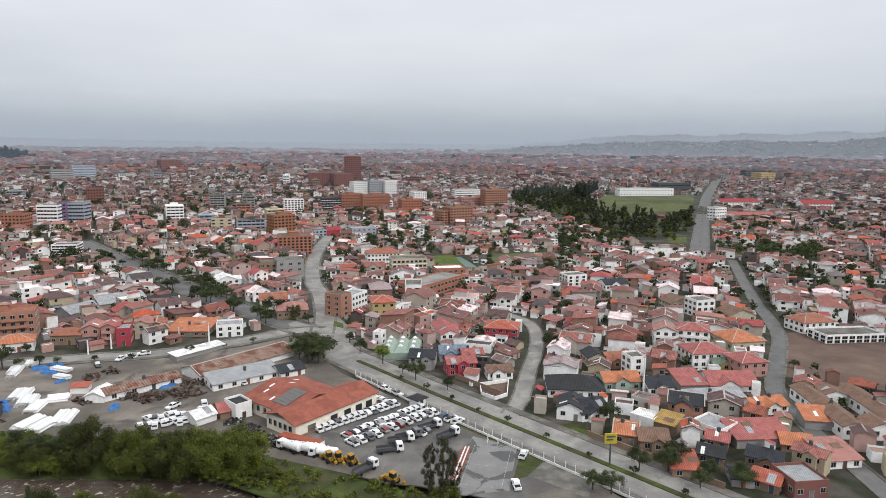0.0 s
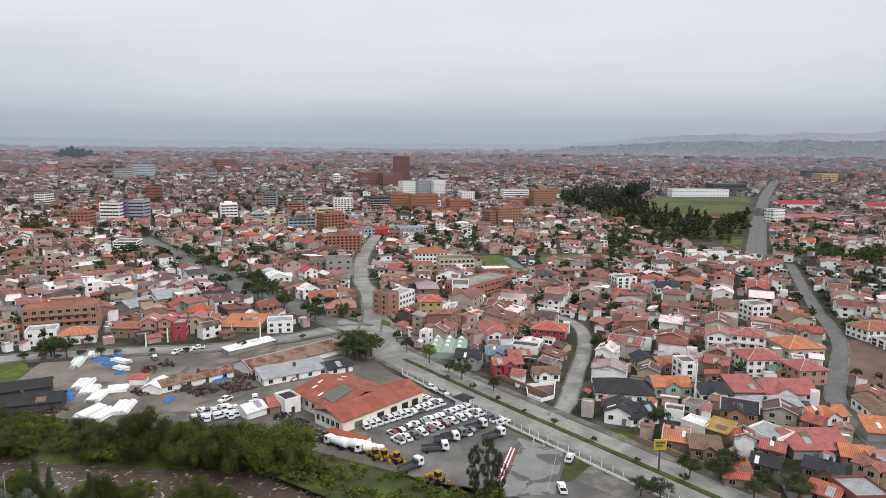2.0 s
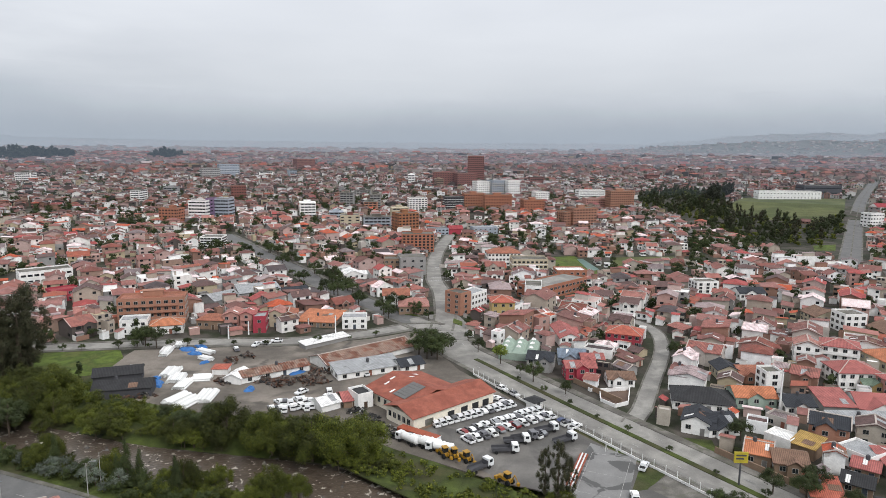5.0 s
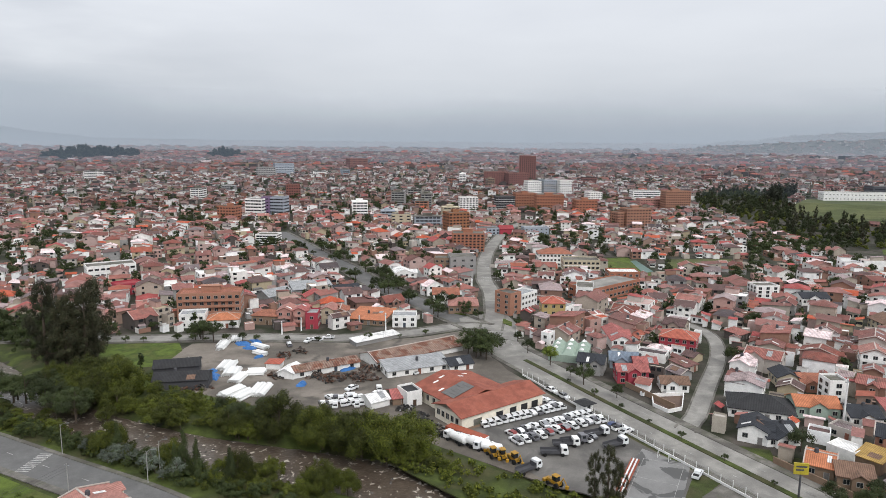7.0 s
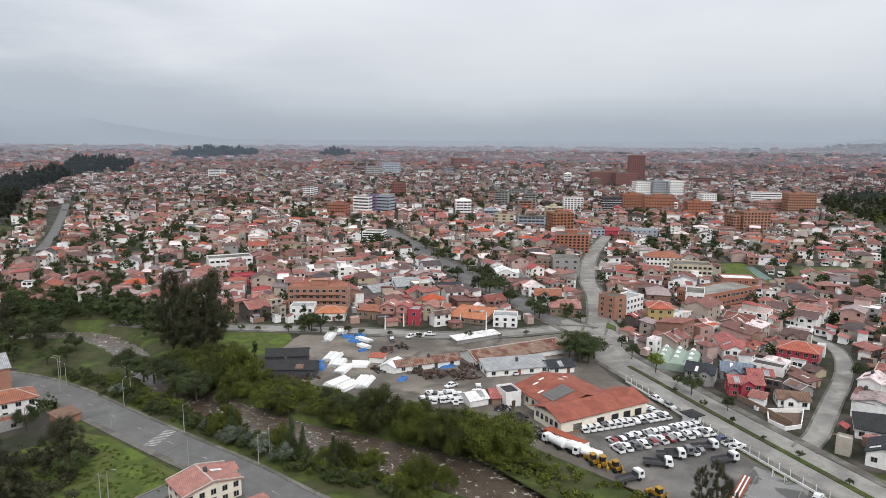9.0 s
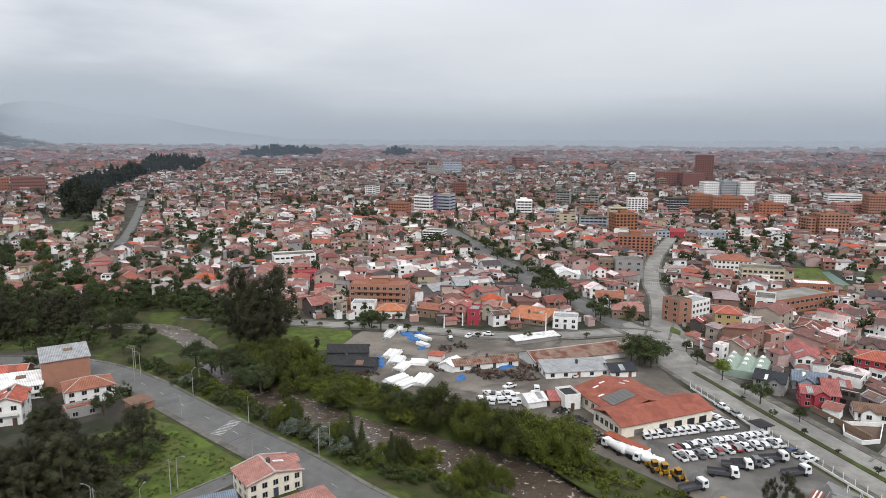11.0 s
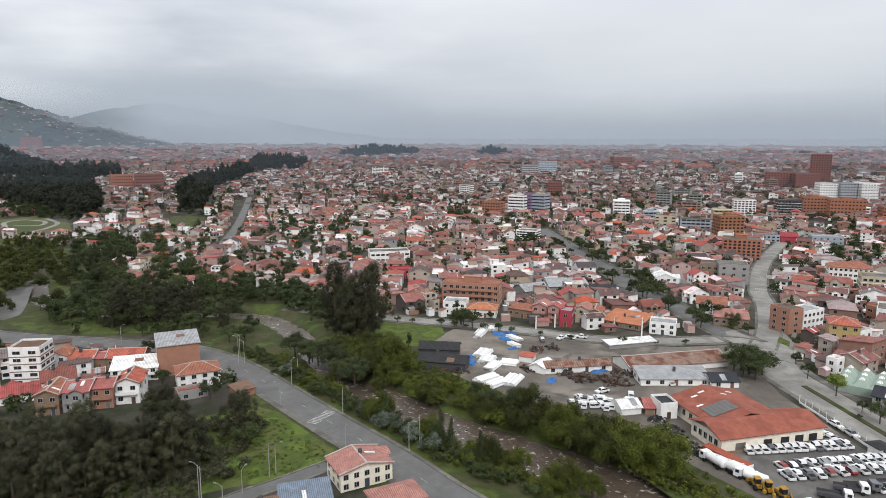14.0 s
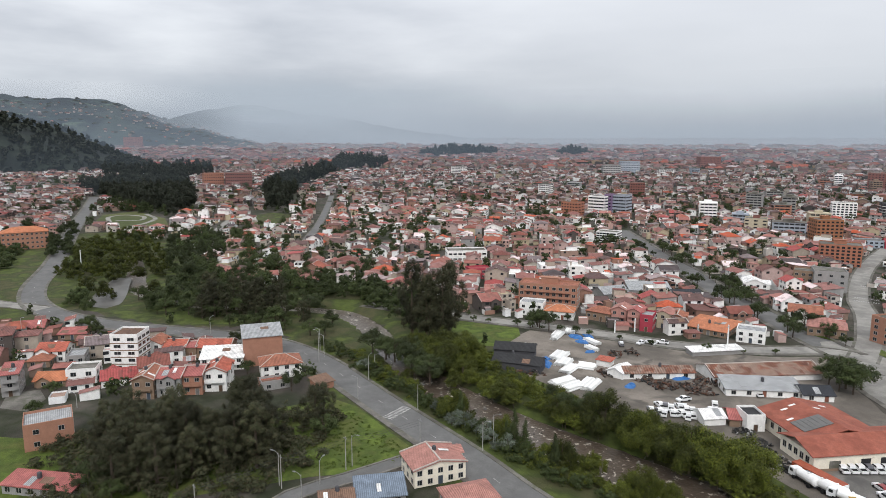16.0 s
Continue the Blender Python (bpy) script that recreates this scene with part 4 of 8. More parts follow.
block(-238.5, 85.0, 45, 9.6, 10.0, 12.6, 5, 'white', 'white apartment house with a dark stair core and brown roof', win=(2.2, 1.0), band='tan', top='r_brown')
house(-214.8, 108.0, 54, 14.5, 9.0, 4.5, 'shed', 'white', 'r_white', label='white house with pale sheet roof', balcony=True)
house(-207.9, 78.8, 49, 6.5, 11.0, 6.5, 'gable', 'tan', 'r_terracotta', label='two-storey row house with red tiled roof and balcony', balcony=True, ridge=True, along='y')
house(-204.0, 85.3, 48, 7.5, 11.0, 6.5, 'gable', 'grey', 'r_rose', label='two-storey row house with red tiled roof and balcony', balcony=True, ridge=True, along='x')
house(-200.7, 91.3, 49, 6.3, 11.0, 6.6, 'gable', 'brick', 'r_rose', label='two-storey row house with red tiled roof and balcony', balcony=True, ridge=True, along='x')
house(-198.3, 97.7, 49, 7.3, 11.0, 6.7, 'gable', 'white', 'r_red', label='two-storey row house with red tiled roof and balcony', balcony=True, ridge=True, along='y')
block(-235.3, 68.3, 58, 9.2, 8.0, 4.6, 2, 'white', 'white flat-roofed cubic house among low town roofs', name='house')
house(-239.6, 60.5, 51, 9.8, 8.0, 2.4, 'gable', 'tan', 'r_orange', label='low house with orange tiled roof')
house(-267.2, 68.6, 52, 9.8, 9.0, 4.4, 'gable', 'white', 'r_red', label='white house with red tiles')
house(-263.7, 63.5, 54, 7.4, 9.0, 2.6, 'hip', 'tan', 'r_terracotta', label='house with terracotta hipped roof')
house(-240.6, 48.8, 67, 4.9, 10.0, 7.4, 'shed', 'grey', 'r_rose', label='house with pink sheet roof and balcony', balcony=True)
house(-251.7, 71.5, 63, 5.7, 9.0, 4.8, 'flat', 'grey', 'r_sheet', label='grey concrete house among low town roofs')
house(-192.6, 46.1, 75, 11.5, 10.0, 6.7, 'flat', 'brick', 'r_sheet', label='unfinished brick house with white sheet roof', per=4)
house(-105.9, 105.6, 66, 13.0, 9.6, 4.6, 'gable', 'depot_wall', 'r_pinkish', label='cream two-storey house with red roof and roof terrace', per=2.6, win=(1.1, 1.2), floors=2, ridge=True, along='y', rise=1.4)
house(-106.8, 89.4, 55, 11.0, 7.0, 2.4, 'shed', 'grey', 'r_blue', label='house with blue-grey sheet roof and skylights')
house(-111.0, 80.4, 58, 7.3, 7.0, 2.4, 'gable', 'tan', 'r_old', label='small brick house with broken tiles')
house(-90.0, 100.8, 64, 11.2, 8.0, 3.5, 'hip', 'tan', 'r_pinkish', label='low house with terracotta hipped roof')
house(-172.7, 120.5, 86, 6.0, 5.0, 2.4, 'shed', 'brick', 'r_old', label='low brick wall house by the bank road', win=None)
house(-313.5, 72.3, 62, 11.3, 10.0, 2.8, 'gable', 'tan', 'r_rose', label='house with pale red gable roof')
house(-290.9, 82.2, 53, 10.7, 6.0, 2.4, 'shed', 'tan', 'r_rose', label='low row of rooms with pink roof')
house(-164.2, 37.2, 35, 17.9, 5.0, 2.4, 'shed', 'grey', 'r_rose', label='low roofs of patched red and grey sheets')
house(-567.0, 132.3, 77, 30.2, 16.0, 12.9, 'hip', 'brick', 'r_orange', label='long brick apartment building under orange roof', per=3)

# ---- taller buildings across the town ----
block(-383.5, 641.9, 5, 19.4, 16.0, 20.6, 6, 'white', 'white office block with dark window bands', band='white', win=(2.6, 1.5), per=2.8)
block(-376.4, 651.8, 5, 5.3, 16.0, 22.0, 6, 'violet', 'dark violet stair tower between office wings', per=8)
block(-368.9, 661.9, 5, 20.0, 16.0, 21.2, 6, 'pale_blue', 'pale blue office block with window bands', win=(2.6, 1.4), per=2.8)
block(-394.5, 606.5, 4, 19.3, 16.0, 15.3, 5, 'orange', 'square orange-brick apartment block among low town roofs', stair='orange')
block(-208.9, 618.2, 17, 18.5, 16.0, 12.2, 4, 'cream', 'cream apartment block with few windows', per=6, stair='maroon')
block(-273.6, 474.6, 12, 17.1, 14.0, 7.8, 4, 'white', 'white round-cornered block with dark bands', win=(2.6, 1.2), per=2.8)
block(-177.1, 776.0, 22, 22.3, 14.0, 17.9, 7, 'white', 'white apartment tower with dark recesses', win=(2, 1.6))
block(-139.8, 813.8, 23, 23.9, 14.0, 17.3, 6, 'dark', 'dark and white apartment tower', band='white')
block(-467.2, 884.5, 32, 20.1, 18.0, 18.8, 5, 'maroon', 'red-brick apartment block among low town roofs', z=2.2)
block(-701.8, 1288.9, 39, 40.2, 26.0, 24.9, 5, 'pale_blue', 'pale glass office block among low town roofs', band='white', z=13.3)
block(-701.2, 1213.7, 40, 34.5, 26.0, 20.5, 5, 'grey', 'grey office block among low town roofs', band='white', z=11.7)
block(-641.9, 1553.3, 45, 47.4, 26.0, 26.1, 6, 'maroon', 'brick apartment block among low town roofs', band='tan', z=18.4)
block(-186.6, 1358.5, 10, 33.0, 26.0, 48.3, 12, 'maroon', 'tall dark red tower with vertical piers', per=4, win=(2, 2), z=11.0)
block(-222.3, 1200.0, 10, 43.9, 24.0, 24.7, 7, 'maroon', 'long dark red slab building', per=4, z=7.4)
block(-182.0, 1187.9, 27, 36.8, 24.0, 24.0, 7, 'maroon', 'dark red slab building among low town roofs', per=4, z=7.0)
block(-129.5, 1020.8, 27, 25.6, 22.0, 23.3, 7, 'white', 'white apartment tower among low town roofs', z=2.8)
block(-108.3, 1023.2, 30, 21.9, 22.0, 25.0, 7, 'pale_blue', 'blue and yellow apartment tower', band='yellow', z=2.9)
block(-86.2, 1025.7, 32, 20.5, 22.0, 25.1, 7, 'white', 'white and blue tower among low town roofs', band='pale_blue', z=2.9)
block(-122.0, 870.8, 23, 28.1, 18.0, 17.8, 5, 'orange', 'orange-brick apartments among low town roofs', band='tan', stair='orange')
block(-87.5, 843.1, 18, 34.4, 18.0, 18.6, 5, 'orange', 'orange-brick apartments with many windows', stair='orange')
block(-36.6, 939.9, 27, 20.2, 16.0, 16.0, 6, 'white', 'white apartment block among low town roofs', z=0.8)
block(-40.9, 810.3, 21, 25.5, 16.0, 15.9, 5, 'orange', 'orange-brick apartments among low town roofs', stair='orange')
block(-1.3, 672.9, 34, 9.7, 14.0, 15.6, 6, 'brick', 'brown-brick lower wing among low town roofs')
block(15.1, 678.0, 27, 25.6, 16.0, 19.4, 7, 'brick', 'brown-brick apartment tower among low town roofs', per=3, stair='brick')
block(68.0, 890.7, 21, 32.5, 18.0, 24.2, 8, 'brick', 'tall brown-brick apartment tower among low town roofs', per=2.8, stair='brick')
block(38.4, 903.2, 20, 33.2, 16.0, 12.3, 4, 'pink', 'long pink-brick apartments among low town roofs')
block(34.5, 1020.4, 17, 40.3, 20.0, 12.9, 4, 'white', 'white institutional building with window bands', win=(3, 1.2), z=2.7)
house(-100.5, 596.1, 21, 12.9, 12.0, 5.1, 'gable', 'rose', 'r_crimson', label='market hall with a bright red roof', win=None)
house(-74.6, 603.7, 24, 23.1, 12.0, 6.0, 'flat', 'pale_blue', 'r_sheet', label='pale blue and white building', per=4)
block(-115.3, 589.0, 30, 17.3, 12.0, 5.3, 2, 'pale_blue', 'long pale blue shopfront building')
block(325.9, 1072.5, 7, 90.7, 20.0, 11.8, 2, 'white', 'long white campus building among low town roofs', per=5, z=5.1)
block(394.4, 1147.4, 11, 59.5, 26.0, 15.4, 2, 'dark', 'dark glass campus building among low town roofs', win=(3, 2), z=7.3)
house(411.4, 925.1, 7, 57.7, 18.0, 6.3, 'gable', 'white', 'r_crimson', label='white school with bright red roof', per=4, z=2.5)
house(496.8, 880.0, -1, 42.8, 18.0, 8.6, 'gable', 'white', 'r_crimson', label='white school wing with bright red roof', per=4, z=2.5)
block(314.9, 757.4, 25, 17.5, 12.0, 14.3, 4, 'white', 'white stair tower building among low town roofs')
house(359.8, 777.8, 5, 58.3, 14.0, 5.0, 'gable', 'tan', 'r_rose', label='long low building with brown roof', per=4)
block(680.1, 1459.5, -1, 42.9, 30.0, 19.0, 5, 'dark', 'dark office block among low town roofs', band='grey', z=16.7)
block(673.2, 1397.7, 22, 41.3, 26.0, 17.6, 4, 'yellow', 'yellow building among low town roofs', z=15.4)
block(-1025.4, 513.9, 71, 30.6, 26.0, 21.9, 5, 'orange', 'orange-brick apartments by the woods', band='tan', z=5.6)
block(-991.9, 540.9, 65, 41.1, 26.0, 23.6, 5, 'maroon', 'brick apartments by the woods', band='tan', z=5.2)
block(-2674.8, 1021.4, 69, 69.3, 40.0, 46.3, 8, 'maroon', 'large dark red building on the slope', per=6, z=46.6)
block(-298.1, 328.9, 50, 26.9, 14.0, 6.9, 2, 'white', 'long white two-storey school building behind trees', win=(2.4, 1.2))
block(-253.6, 290.9, 59, 13.3, 10.0, 5.6, 2, 'rose', 'house with bright red awnings', top='r_crimson')

M["court_wet"] = mat("shallow_water", [(0.12, 0.115, 0.108), (0.17, 0.163, 0.153)], 0.45, "", 0.1, 0.25, stain=(0.08, 0.078, 0.07), stain_at=(0.5, 0.62))

# ---- fields, parks and bare plots ----
patch("field", [(206, 930), (262, 1070), (297, 1090), (410, 1080), (308, 812), (275, 768), (221, 805)], 0.4, M["field"], "open green field beside the highway", "field", 6)
patch("corner_lawn", [(204, 594), (226, 606), (212, 568), (196, 566)], 0.05, M["lawn"], "small triangular lawn by the highway", "grass")
patch("belt_lawn", [(214, 516), (306, 530), (284, 490), (231, 495)], 0.03, M["grass"], "green strip across the highway", "grass")
patch("school_park", [(38, 494), (80, 508), (77, 476), (42, 450), (28, 455)], 0.05, M["field"], "green school playing ground", "grass")
patch("sports_field", [(-9, 484), (7, 493), (25, 429), (11, 420), (-5, 427)], 0.05, M["lawn"], "bright green sports field", "field")
patch("pool", [(8.8, 478), (13, 481), (23, 441), (16.7, 433)], 0.1, mat("pool_green", [(0.10, 0.20, 0.17)], 0.4), "dull green covered pool", "pool")
patch("bare_field", [(123, 226), (152, 283), (176, 290), (190, 262), (173, 232), (152, 212)], 0.05, M["dirt"], "bare brown levelled plot", "plot")
patch("park", [(-683, 216), (-764, 254), (-775, 294), (-682, 287), (-603, 257), (-604, 223)], 0.1, M["field"], "park with winding pale paths", "park")
patch("lawn", [(-186, 60), (-168, 100), (-163, 117), (-152, 118.5), (-118, 111), (-114, 104), (-119, 94), (-126, 84), (-133, 70), (-150, 36)], 0.05, M["lawn"], "sloping grass plot beside the bank road", "grass")
patch("low_lawn", [(-206, 36), (-186, 52), (-166, 52), (-150, 34), (-165, 20), (-198, 22)], 0.045, M["lawn"], "rough green plot beside brick houses", "grass")
patch("paved_lot", [(-240, 47), (-236, 55), (-226, 54), (-219, 47), (-228, 42)], 0.05, M["paving"], "grey paved court between houses", "yard")
patch("meadow", [(-200, 214), (-172, 224), (-162, 213), (-158, 196), (-172, 186), (-186, 196)], 0.06, M["lawn"], "bright green meadow behind a hedge", "grass")
patch("river_park", [(-212, 146), (-258, 142), (-300, 115), (-340, 98), (-345, 122), (-300, 140), (-262, 170), (-235, 172)], 0.04, M["grass"], "grassy river park", "grass", 0.3)
patch("verge_bank", [(-60, 118), (-86, 121), (-135, 131), (-190, 142), (-212, 145), (-200, 152), (-150, 140), (-90, 132), (-55, 130)], 0.04, M["grass"], "grass verge between road and river", "grass")
patch("far_park", [(-560, 320), (-640, 365), (-655, 395), (-620, 400), (-560, 350)], 0.1, M["grass"], "green open ground by the woods", "grass")
patch("west_verge", [(-330, 60), (-520, 90), (-640, 150), (-610, 215), (-480, 165), (-400, 130), (-345, 110)], 0.02, M["grass"], "rough grass beside the western road", "grass")
for loop, w in (([(-690, 235), (-735, 250), (-745, 270), (-715, 278), (-685, 262), (-700, 245)], 2.2), ([(-612, 232), (-640, 235), (-655, 255), (-690, 280), (-740, 290)], 2.2)):
    ribbon("path", smooth_line(loop), -w, w, 0.2, M["concrete"], "winding pale park path", 0.2, "path")
take_poly([(-130, 40), (-200, 20), (-215, 60), (-165, 118), (-130, 110)])
take_poly([(100, 1000), (128, 1130), (182, 1160), (260, 1180), (206, 930), (218, 800), (262, 760), (322, 850), (262, 690), (205, 545), (168, 535), (150, 660), (126, 800), (104, 920)])
take_poly([(210, 512), (312, 540), (300, 495), (225, 488)])
take_poly([(-1060, 400), (-1120, 340), (-937, 318), (-771, 299), (-761, 348), (-860, 400), (-1039, 468)])
take_poly([(-1130, 385), (-1380, 520), (-1330, 600), (-980, 460), (-752, 352), (-692, 298), (-880, 318)])
take_poly([(-675, 402), (-646, 406), (-760, 500), (-888, 580), (-1169, 879), (-1233, 1082), (-1330, 1150), (-1244, 873), (-940, 560)])
patch("pond", [(p.x, p.y) for p in smooth_line([(-346, 104), (-366, 114), (-384, 125), (-402, 138), (-398, 145), (-374, 135), (-352, 125), (-336, 116), (-332, 108), (-346, 104)])[:-1]], 0.09, M["court_wet"], "grey shallow pool beside the road", "water")
STREET = road("road_park", [(-430, 205), (-426, 195), (-492, 240), (-577, 294), (-622, 327)], 3.0, M["concrete"], "pale street along the park edge", 1.0, 1.0)
LANE = road("road_lane", [(-430, 290), (-460, 312), (-551, 389), (-783, 573)], 3.0, M["asphalt"], "straight street between low houses", 1.0, 1.0)
FOOT = road("road_foot", [(-118, 60), (-122, 76), (-119, 90), (-116, 106)], 2.2, M["asphalt"], "narrow street beside the lawn", 0.6, 0.6)

# ---- trees ----
trng = np.random.default_rng(5)


def leaves(lobes, per_area, size, droop=0.0, counts=None):
    """Leaf clusters scattered over and inside a set of lobes (x, y, z, r, rz)."""
    L = np.array(lobes, dtype=float)
    k = np.maximum(6, (per_area * L[:, 3] * (L[:, 3] + L[:, 4])).astype(int)) if counts is None else np.array(counts)
    L = np.repeat(L, k, axis=0)
    n = len(L)
    D = trng.normal(size=(n, 3))
    D /= np.linalg.norm(D, axis=1)[:, None]
    D[:, 2] = np.where(D[:, 2] < -0.75, -D[:, 2], D[:, 2])
    P = L[:, :3] + D * trng.uniform(0.35, 1.15, n)[:, None] * L[:, [3, 3, 4]]
    N = D + trng.normal(size=(n, 3)) * 0.24 + np.array([0, 0, 0.18])
    N /= np.linalg.norm(N, axis=1)[:, None]
    A = np.cross(N, trng.normal(size=(n, 3)))
    A /= np.linalg.norm(A, axis=1)[:, None] + 1e-9
    B = np.cross(N, A)
    if droop:
        B = B * (1 - droop) + np.array([0, 0, -1.0]) * droop
    s = size * trng.uniform(0.6, 1.3, n)[:, None]
    t = s * trng.uniform(0.6, 1.0, n)[:, None] * (1 + droop)
    quad = np.stack([P - A * s * 0.6 - B * t * 0.2, P - B * t, P + A * s * 0.7 + B * t * 0.1, P + B * t], 1)
    return quad.reshape(-1, 3)


def leaf_mesh(name, V, m):
    n = len(V) // 4
    me = bpy.data.meshes.new(name)
    me.vertices.add(4 * n)
    me.vertices.foreach_set("co", V.astype(np.float32).ravel())
    me.loops.add(4 * n)
    me.loops.foreach_set("vertex_index", np.arange(4 * n, dtype=np.int32))
    me.polygons.add(n)
    me.polygons.foreach_set("loop_start", np.arange(0, 4 * n, 4, dtype=np.int32))
    me.materials.append(m)
    me.update(calc_edges=True)
    return me


def make_lobes(kind, h, r):
    L = []
    if kind == "euc":
        for i in range(46):
            u = i / 45
            a, rr = 2.4 * i + trng.uniform(-0.6, 0.6), r * (0.22 + 0.78 * math.sin(math.pi * (0.12 + 0.84 * u))) * trng.uniform(0.25, 0.95)
            z = h * (0.16 + 0.80 * u) + trng.uniform(-0.03, 0.03) * h
            L.append((rr * math.cos(a), rr * math.sin(a), z, r * trng.uniform(0.13, 0.30), r * trng.uniform(0.14, 0.30)))
    elif kind == "cone":
        for i in range(16):
            t = i / 15
            a = trng.uniform(0, 6.28)
            q = r * (1 - t) * 0.4
            L.append((q * math.cos(a), q * math.sin(a), h * (0.1 + 0.86 * t), r * (0.2 + 0.6 * (1 - t)), h * 0.1))
    else:
        for i in range(24):
            a, q = trng.uniform(0, 6.28), r * math.sqrt(trng.uniform(0, 1)) * 0.8
            z = h * (0.42 + 0.46 * trng.uniform(0, 1) * (1 - (q / r) ** 2) + 0.06)
            L.append((q * math.cos(a), q * math.sin(a), z, r * trng.uniform(0.17, 0.36), h * trng.uniform(0.09, 0.18)))
        if kind == "willow":
            for i in range(12):
                a = trng.uniform(0, 6.28)
                L.append((r * 0.78 * math.cos(a), r * 0.78 * math.sin(a), h * trng.uniform(0.28, 0.5), r * 0.28, h * 0.2))
    return L


def tree_master(kind, leaf, h, r, dens, size, label, name="tree"):
    ob = top_level(name, 0, 0, 0, 0, label, "tree")
    L = make_lobes(kind, h, r)
    s = Shape().tube((0, 0, -0.3), (0.1, 0.05, h * 0.45), 0.028 * h, 0.018 * h, 7).tube((0.1, 0.05, h * 0.45), (0, 0, h * 0.85), 0.018 * h, 0.006 * h, 6)
    for x, y, z, q, _ in L[:9]:
        s.tube((0.05, 0.03, max(h * 0.22, z - q - 0.15 * h)), (x, y, z), 0.010 * h, 0.004 * h, 5)
    child("trunk", s.mesh("trunk", M["bark"]), ob)
    child("crown", leaf_mesh("crown", leaves(L, dens, size, 0.35 if kind == "willow" else 0.0), M[leaf]), ob)
    return ob


MASTERS = {
    "willow": [tree_master("willow", "leaf_willow", 9.5, 5.0, 120, 0.15, "broad bright-green willow with drooping leaves") for _ in range(3)],
    "round": [tree_master("round", "leaf_mid", 7.5, 3.6, 95, 0.16, "round dark-green broadleaf tree with dense leaves") for _ in range(3)],
    "bush": [tree_master("round", "leaf_willow", 5.0, 3.4, 95, 0.14, "bushy yellow-green shrub on the river bank", "shrub") for _ in range(2)],
    "euc": [tree_master("euc", "leaf_dark", 22.0, 6.5, 78, 0.21, "tall dark eucalyptus with a ragged crown") for _ in range(3)],
    "silver": [tree_master("round", "leaf_silver", 4.2, 2.6, 95, 0.13, "small bushy tree with silvery leaves", "shrub") for _ in range(1)],
    "cone": [tree_master("cone", "leaf_mid", 11.0, 2.6, 90, 0.17, "narrow dark-green poplar with upright crown") for _ in range(1)],
    "lime": [tree_master("round", "leaf_lime", 8.0, 3.2, 60, 0.23, "yellow-green street tree with airy crown") for _ in range(1)],
}
USED = set()


def tree(kind, x, y, h, wide=1.0, z=0.0, group=""):
    """A tree of a kind, h metres high, turned by chance."""
    i = int(trng.integers(len(MASTERS[kind])))
    src = MASTERS[kind][i]
    base = {"willow": 9.5, "round": 7.5, "bush": 5.0, "euc": 22.0, "silver": 4.2, "cone": 11.0, "lime": 8.0}[kind]
    k = h / base
    m = pose(x, y, z, 0, 0, trng.uniform(0, 360)) @ Matrix.Diagonal((k * wide, k * wide, k, 1))
    if (kind, i) in USED:
        ob = copy_thing(src, m)
    else:
        USED.add((kind, i))
        src.matrix_basis = m
        ob = src
        MASTERS[kind][i] = ob
        return tagged(ob, group=group)
    ob.matrix_basis = m
    return tagged(ob, group=group)


def grove(kind, poly, n, h0, h1, wide=1.0, group="", seed=1, z=0.0):
    """n trees scattered inside a plan polygon."""
    r = random.Random(seed)
    xs, ys = [p[0] for p in poly], [p[1] for p in poly]
    left = n
    for _ in range(n * 40):
        x, y = r.uniform(min(xs), max(xs)), r.uniform(min(ys), max(ys))
        if left and inside(np.array([x]), np.array([y]), poly)[0]:
            tree(kind, x, y, r.uniform(h0, h1), wide, z, group)
            left -= 1


def woods(name, spots, label, leaf, per=34, size=1.3):
    """Far trees joined into one mesh; spots of (x, y, z, height, radius)."""
    L = []
    for x, y, z, h, r in spots:
        for i in range(9):
            u = trng.uniform(0, 1)
            a, q = trng.uniform(0, 6.28), r * trng.uniform(0.1, 0.85) * (1 - 0.6 * u)
            L.append((x + q * math.cos(a), y + q * math.sin(a), z + h * (0.2 + 0.66 * u), r * trng.uniform(0.24, 0.44), h * trng.uniform(0.11, 0.2)))
    V = leaves(L, 0, size, 0.0, [max(8, int(per * q[3] * 0.5)) for q in L])
    return tagged(new(name, leaf_mesh(name, V, M[leaf])), label, "trees", kind="stuff")

# ---- the rest of the town: plots on tilted street grids ----
rng = random.Random(7)
DISTRICTS = [(-200, 400, 135), (-330, 330, 128), (90, 330, 71), (330, 420, 69), (-60, 620, 96), (250, 800, 66), (700, 900, 80), (-420, 700, 118),
             (-700, 500, 140), (-60, 1100, 100), (-500, 1200, 112), (500, 1400, 75), (-1000, 800, 125), (-1200, 400, 150), (-240, 100, 66), (40, 420, 100)]


def nearest_district(x, y):
    return min(range(len(DISTRICTS)), key=lambda k: (DISTRICTS[k][0] - x) ** 2 + (DISTRICTS[k][1] - y) ** 2)


def in_view(x, y, margin=3.0):
    az = math.degrees(math.atan2(-x, y))
    return -36 - margin < az < 80 + margin


def by_river(x, y, gap=42):
    return x < -30 and min((q.x - x) ** 2 + (q.y - y) ** 2 for q in RIVER[::2]) < gap * gap


# courtyards left open for clumps of trees
COURTS = []
for _ in range(2600):
    r = 430 * (1400 / 430) ** rng.random()
    az = radians(rng.uniform(-36, 78))
    x, y, s = -r * math.sin(az), r * math.cos(az), rng.uniform(6, 11) * (0.75 + r / 1000)
    if len(COURTS) < 700 and (noise.noise((x / 120, y / 120, 9.0)) > 0.05 or rng.random() < 0.25) and is_free(x, y, 0, s, s):
        COURTS.append((x, y, s))
        take_rect(x, y, 0, s, s)

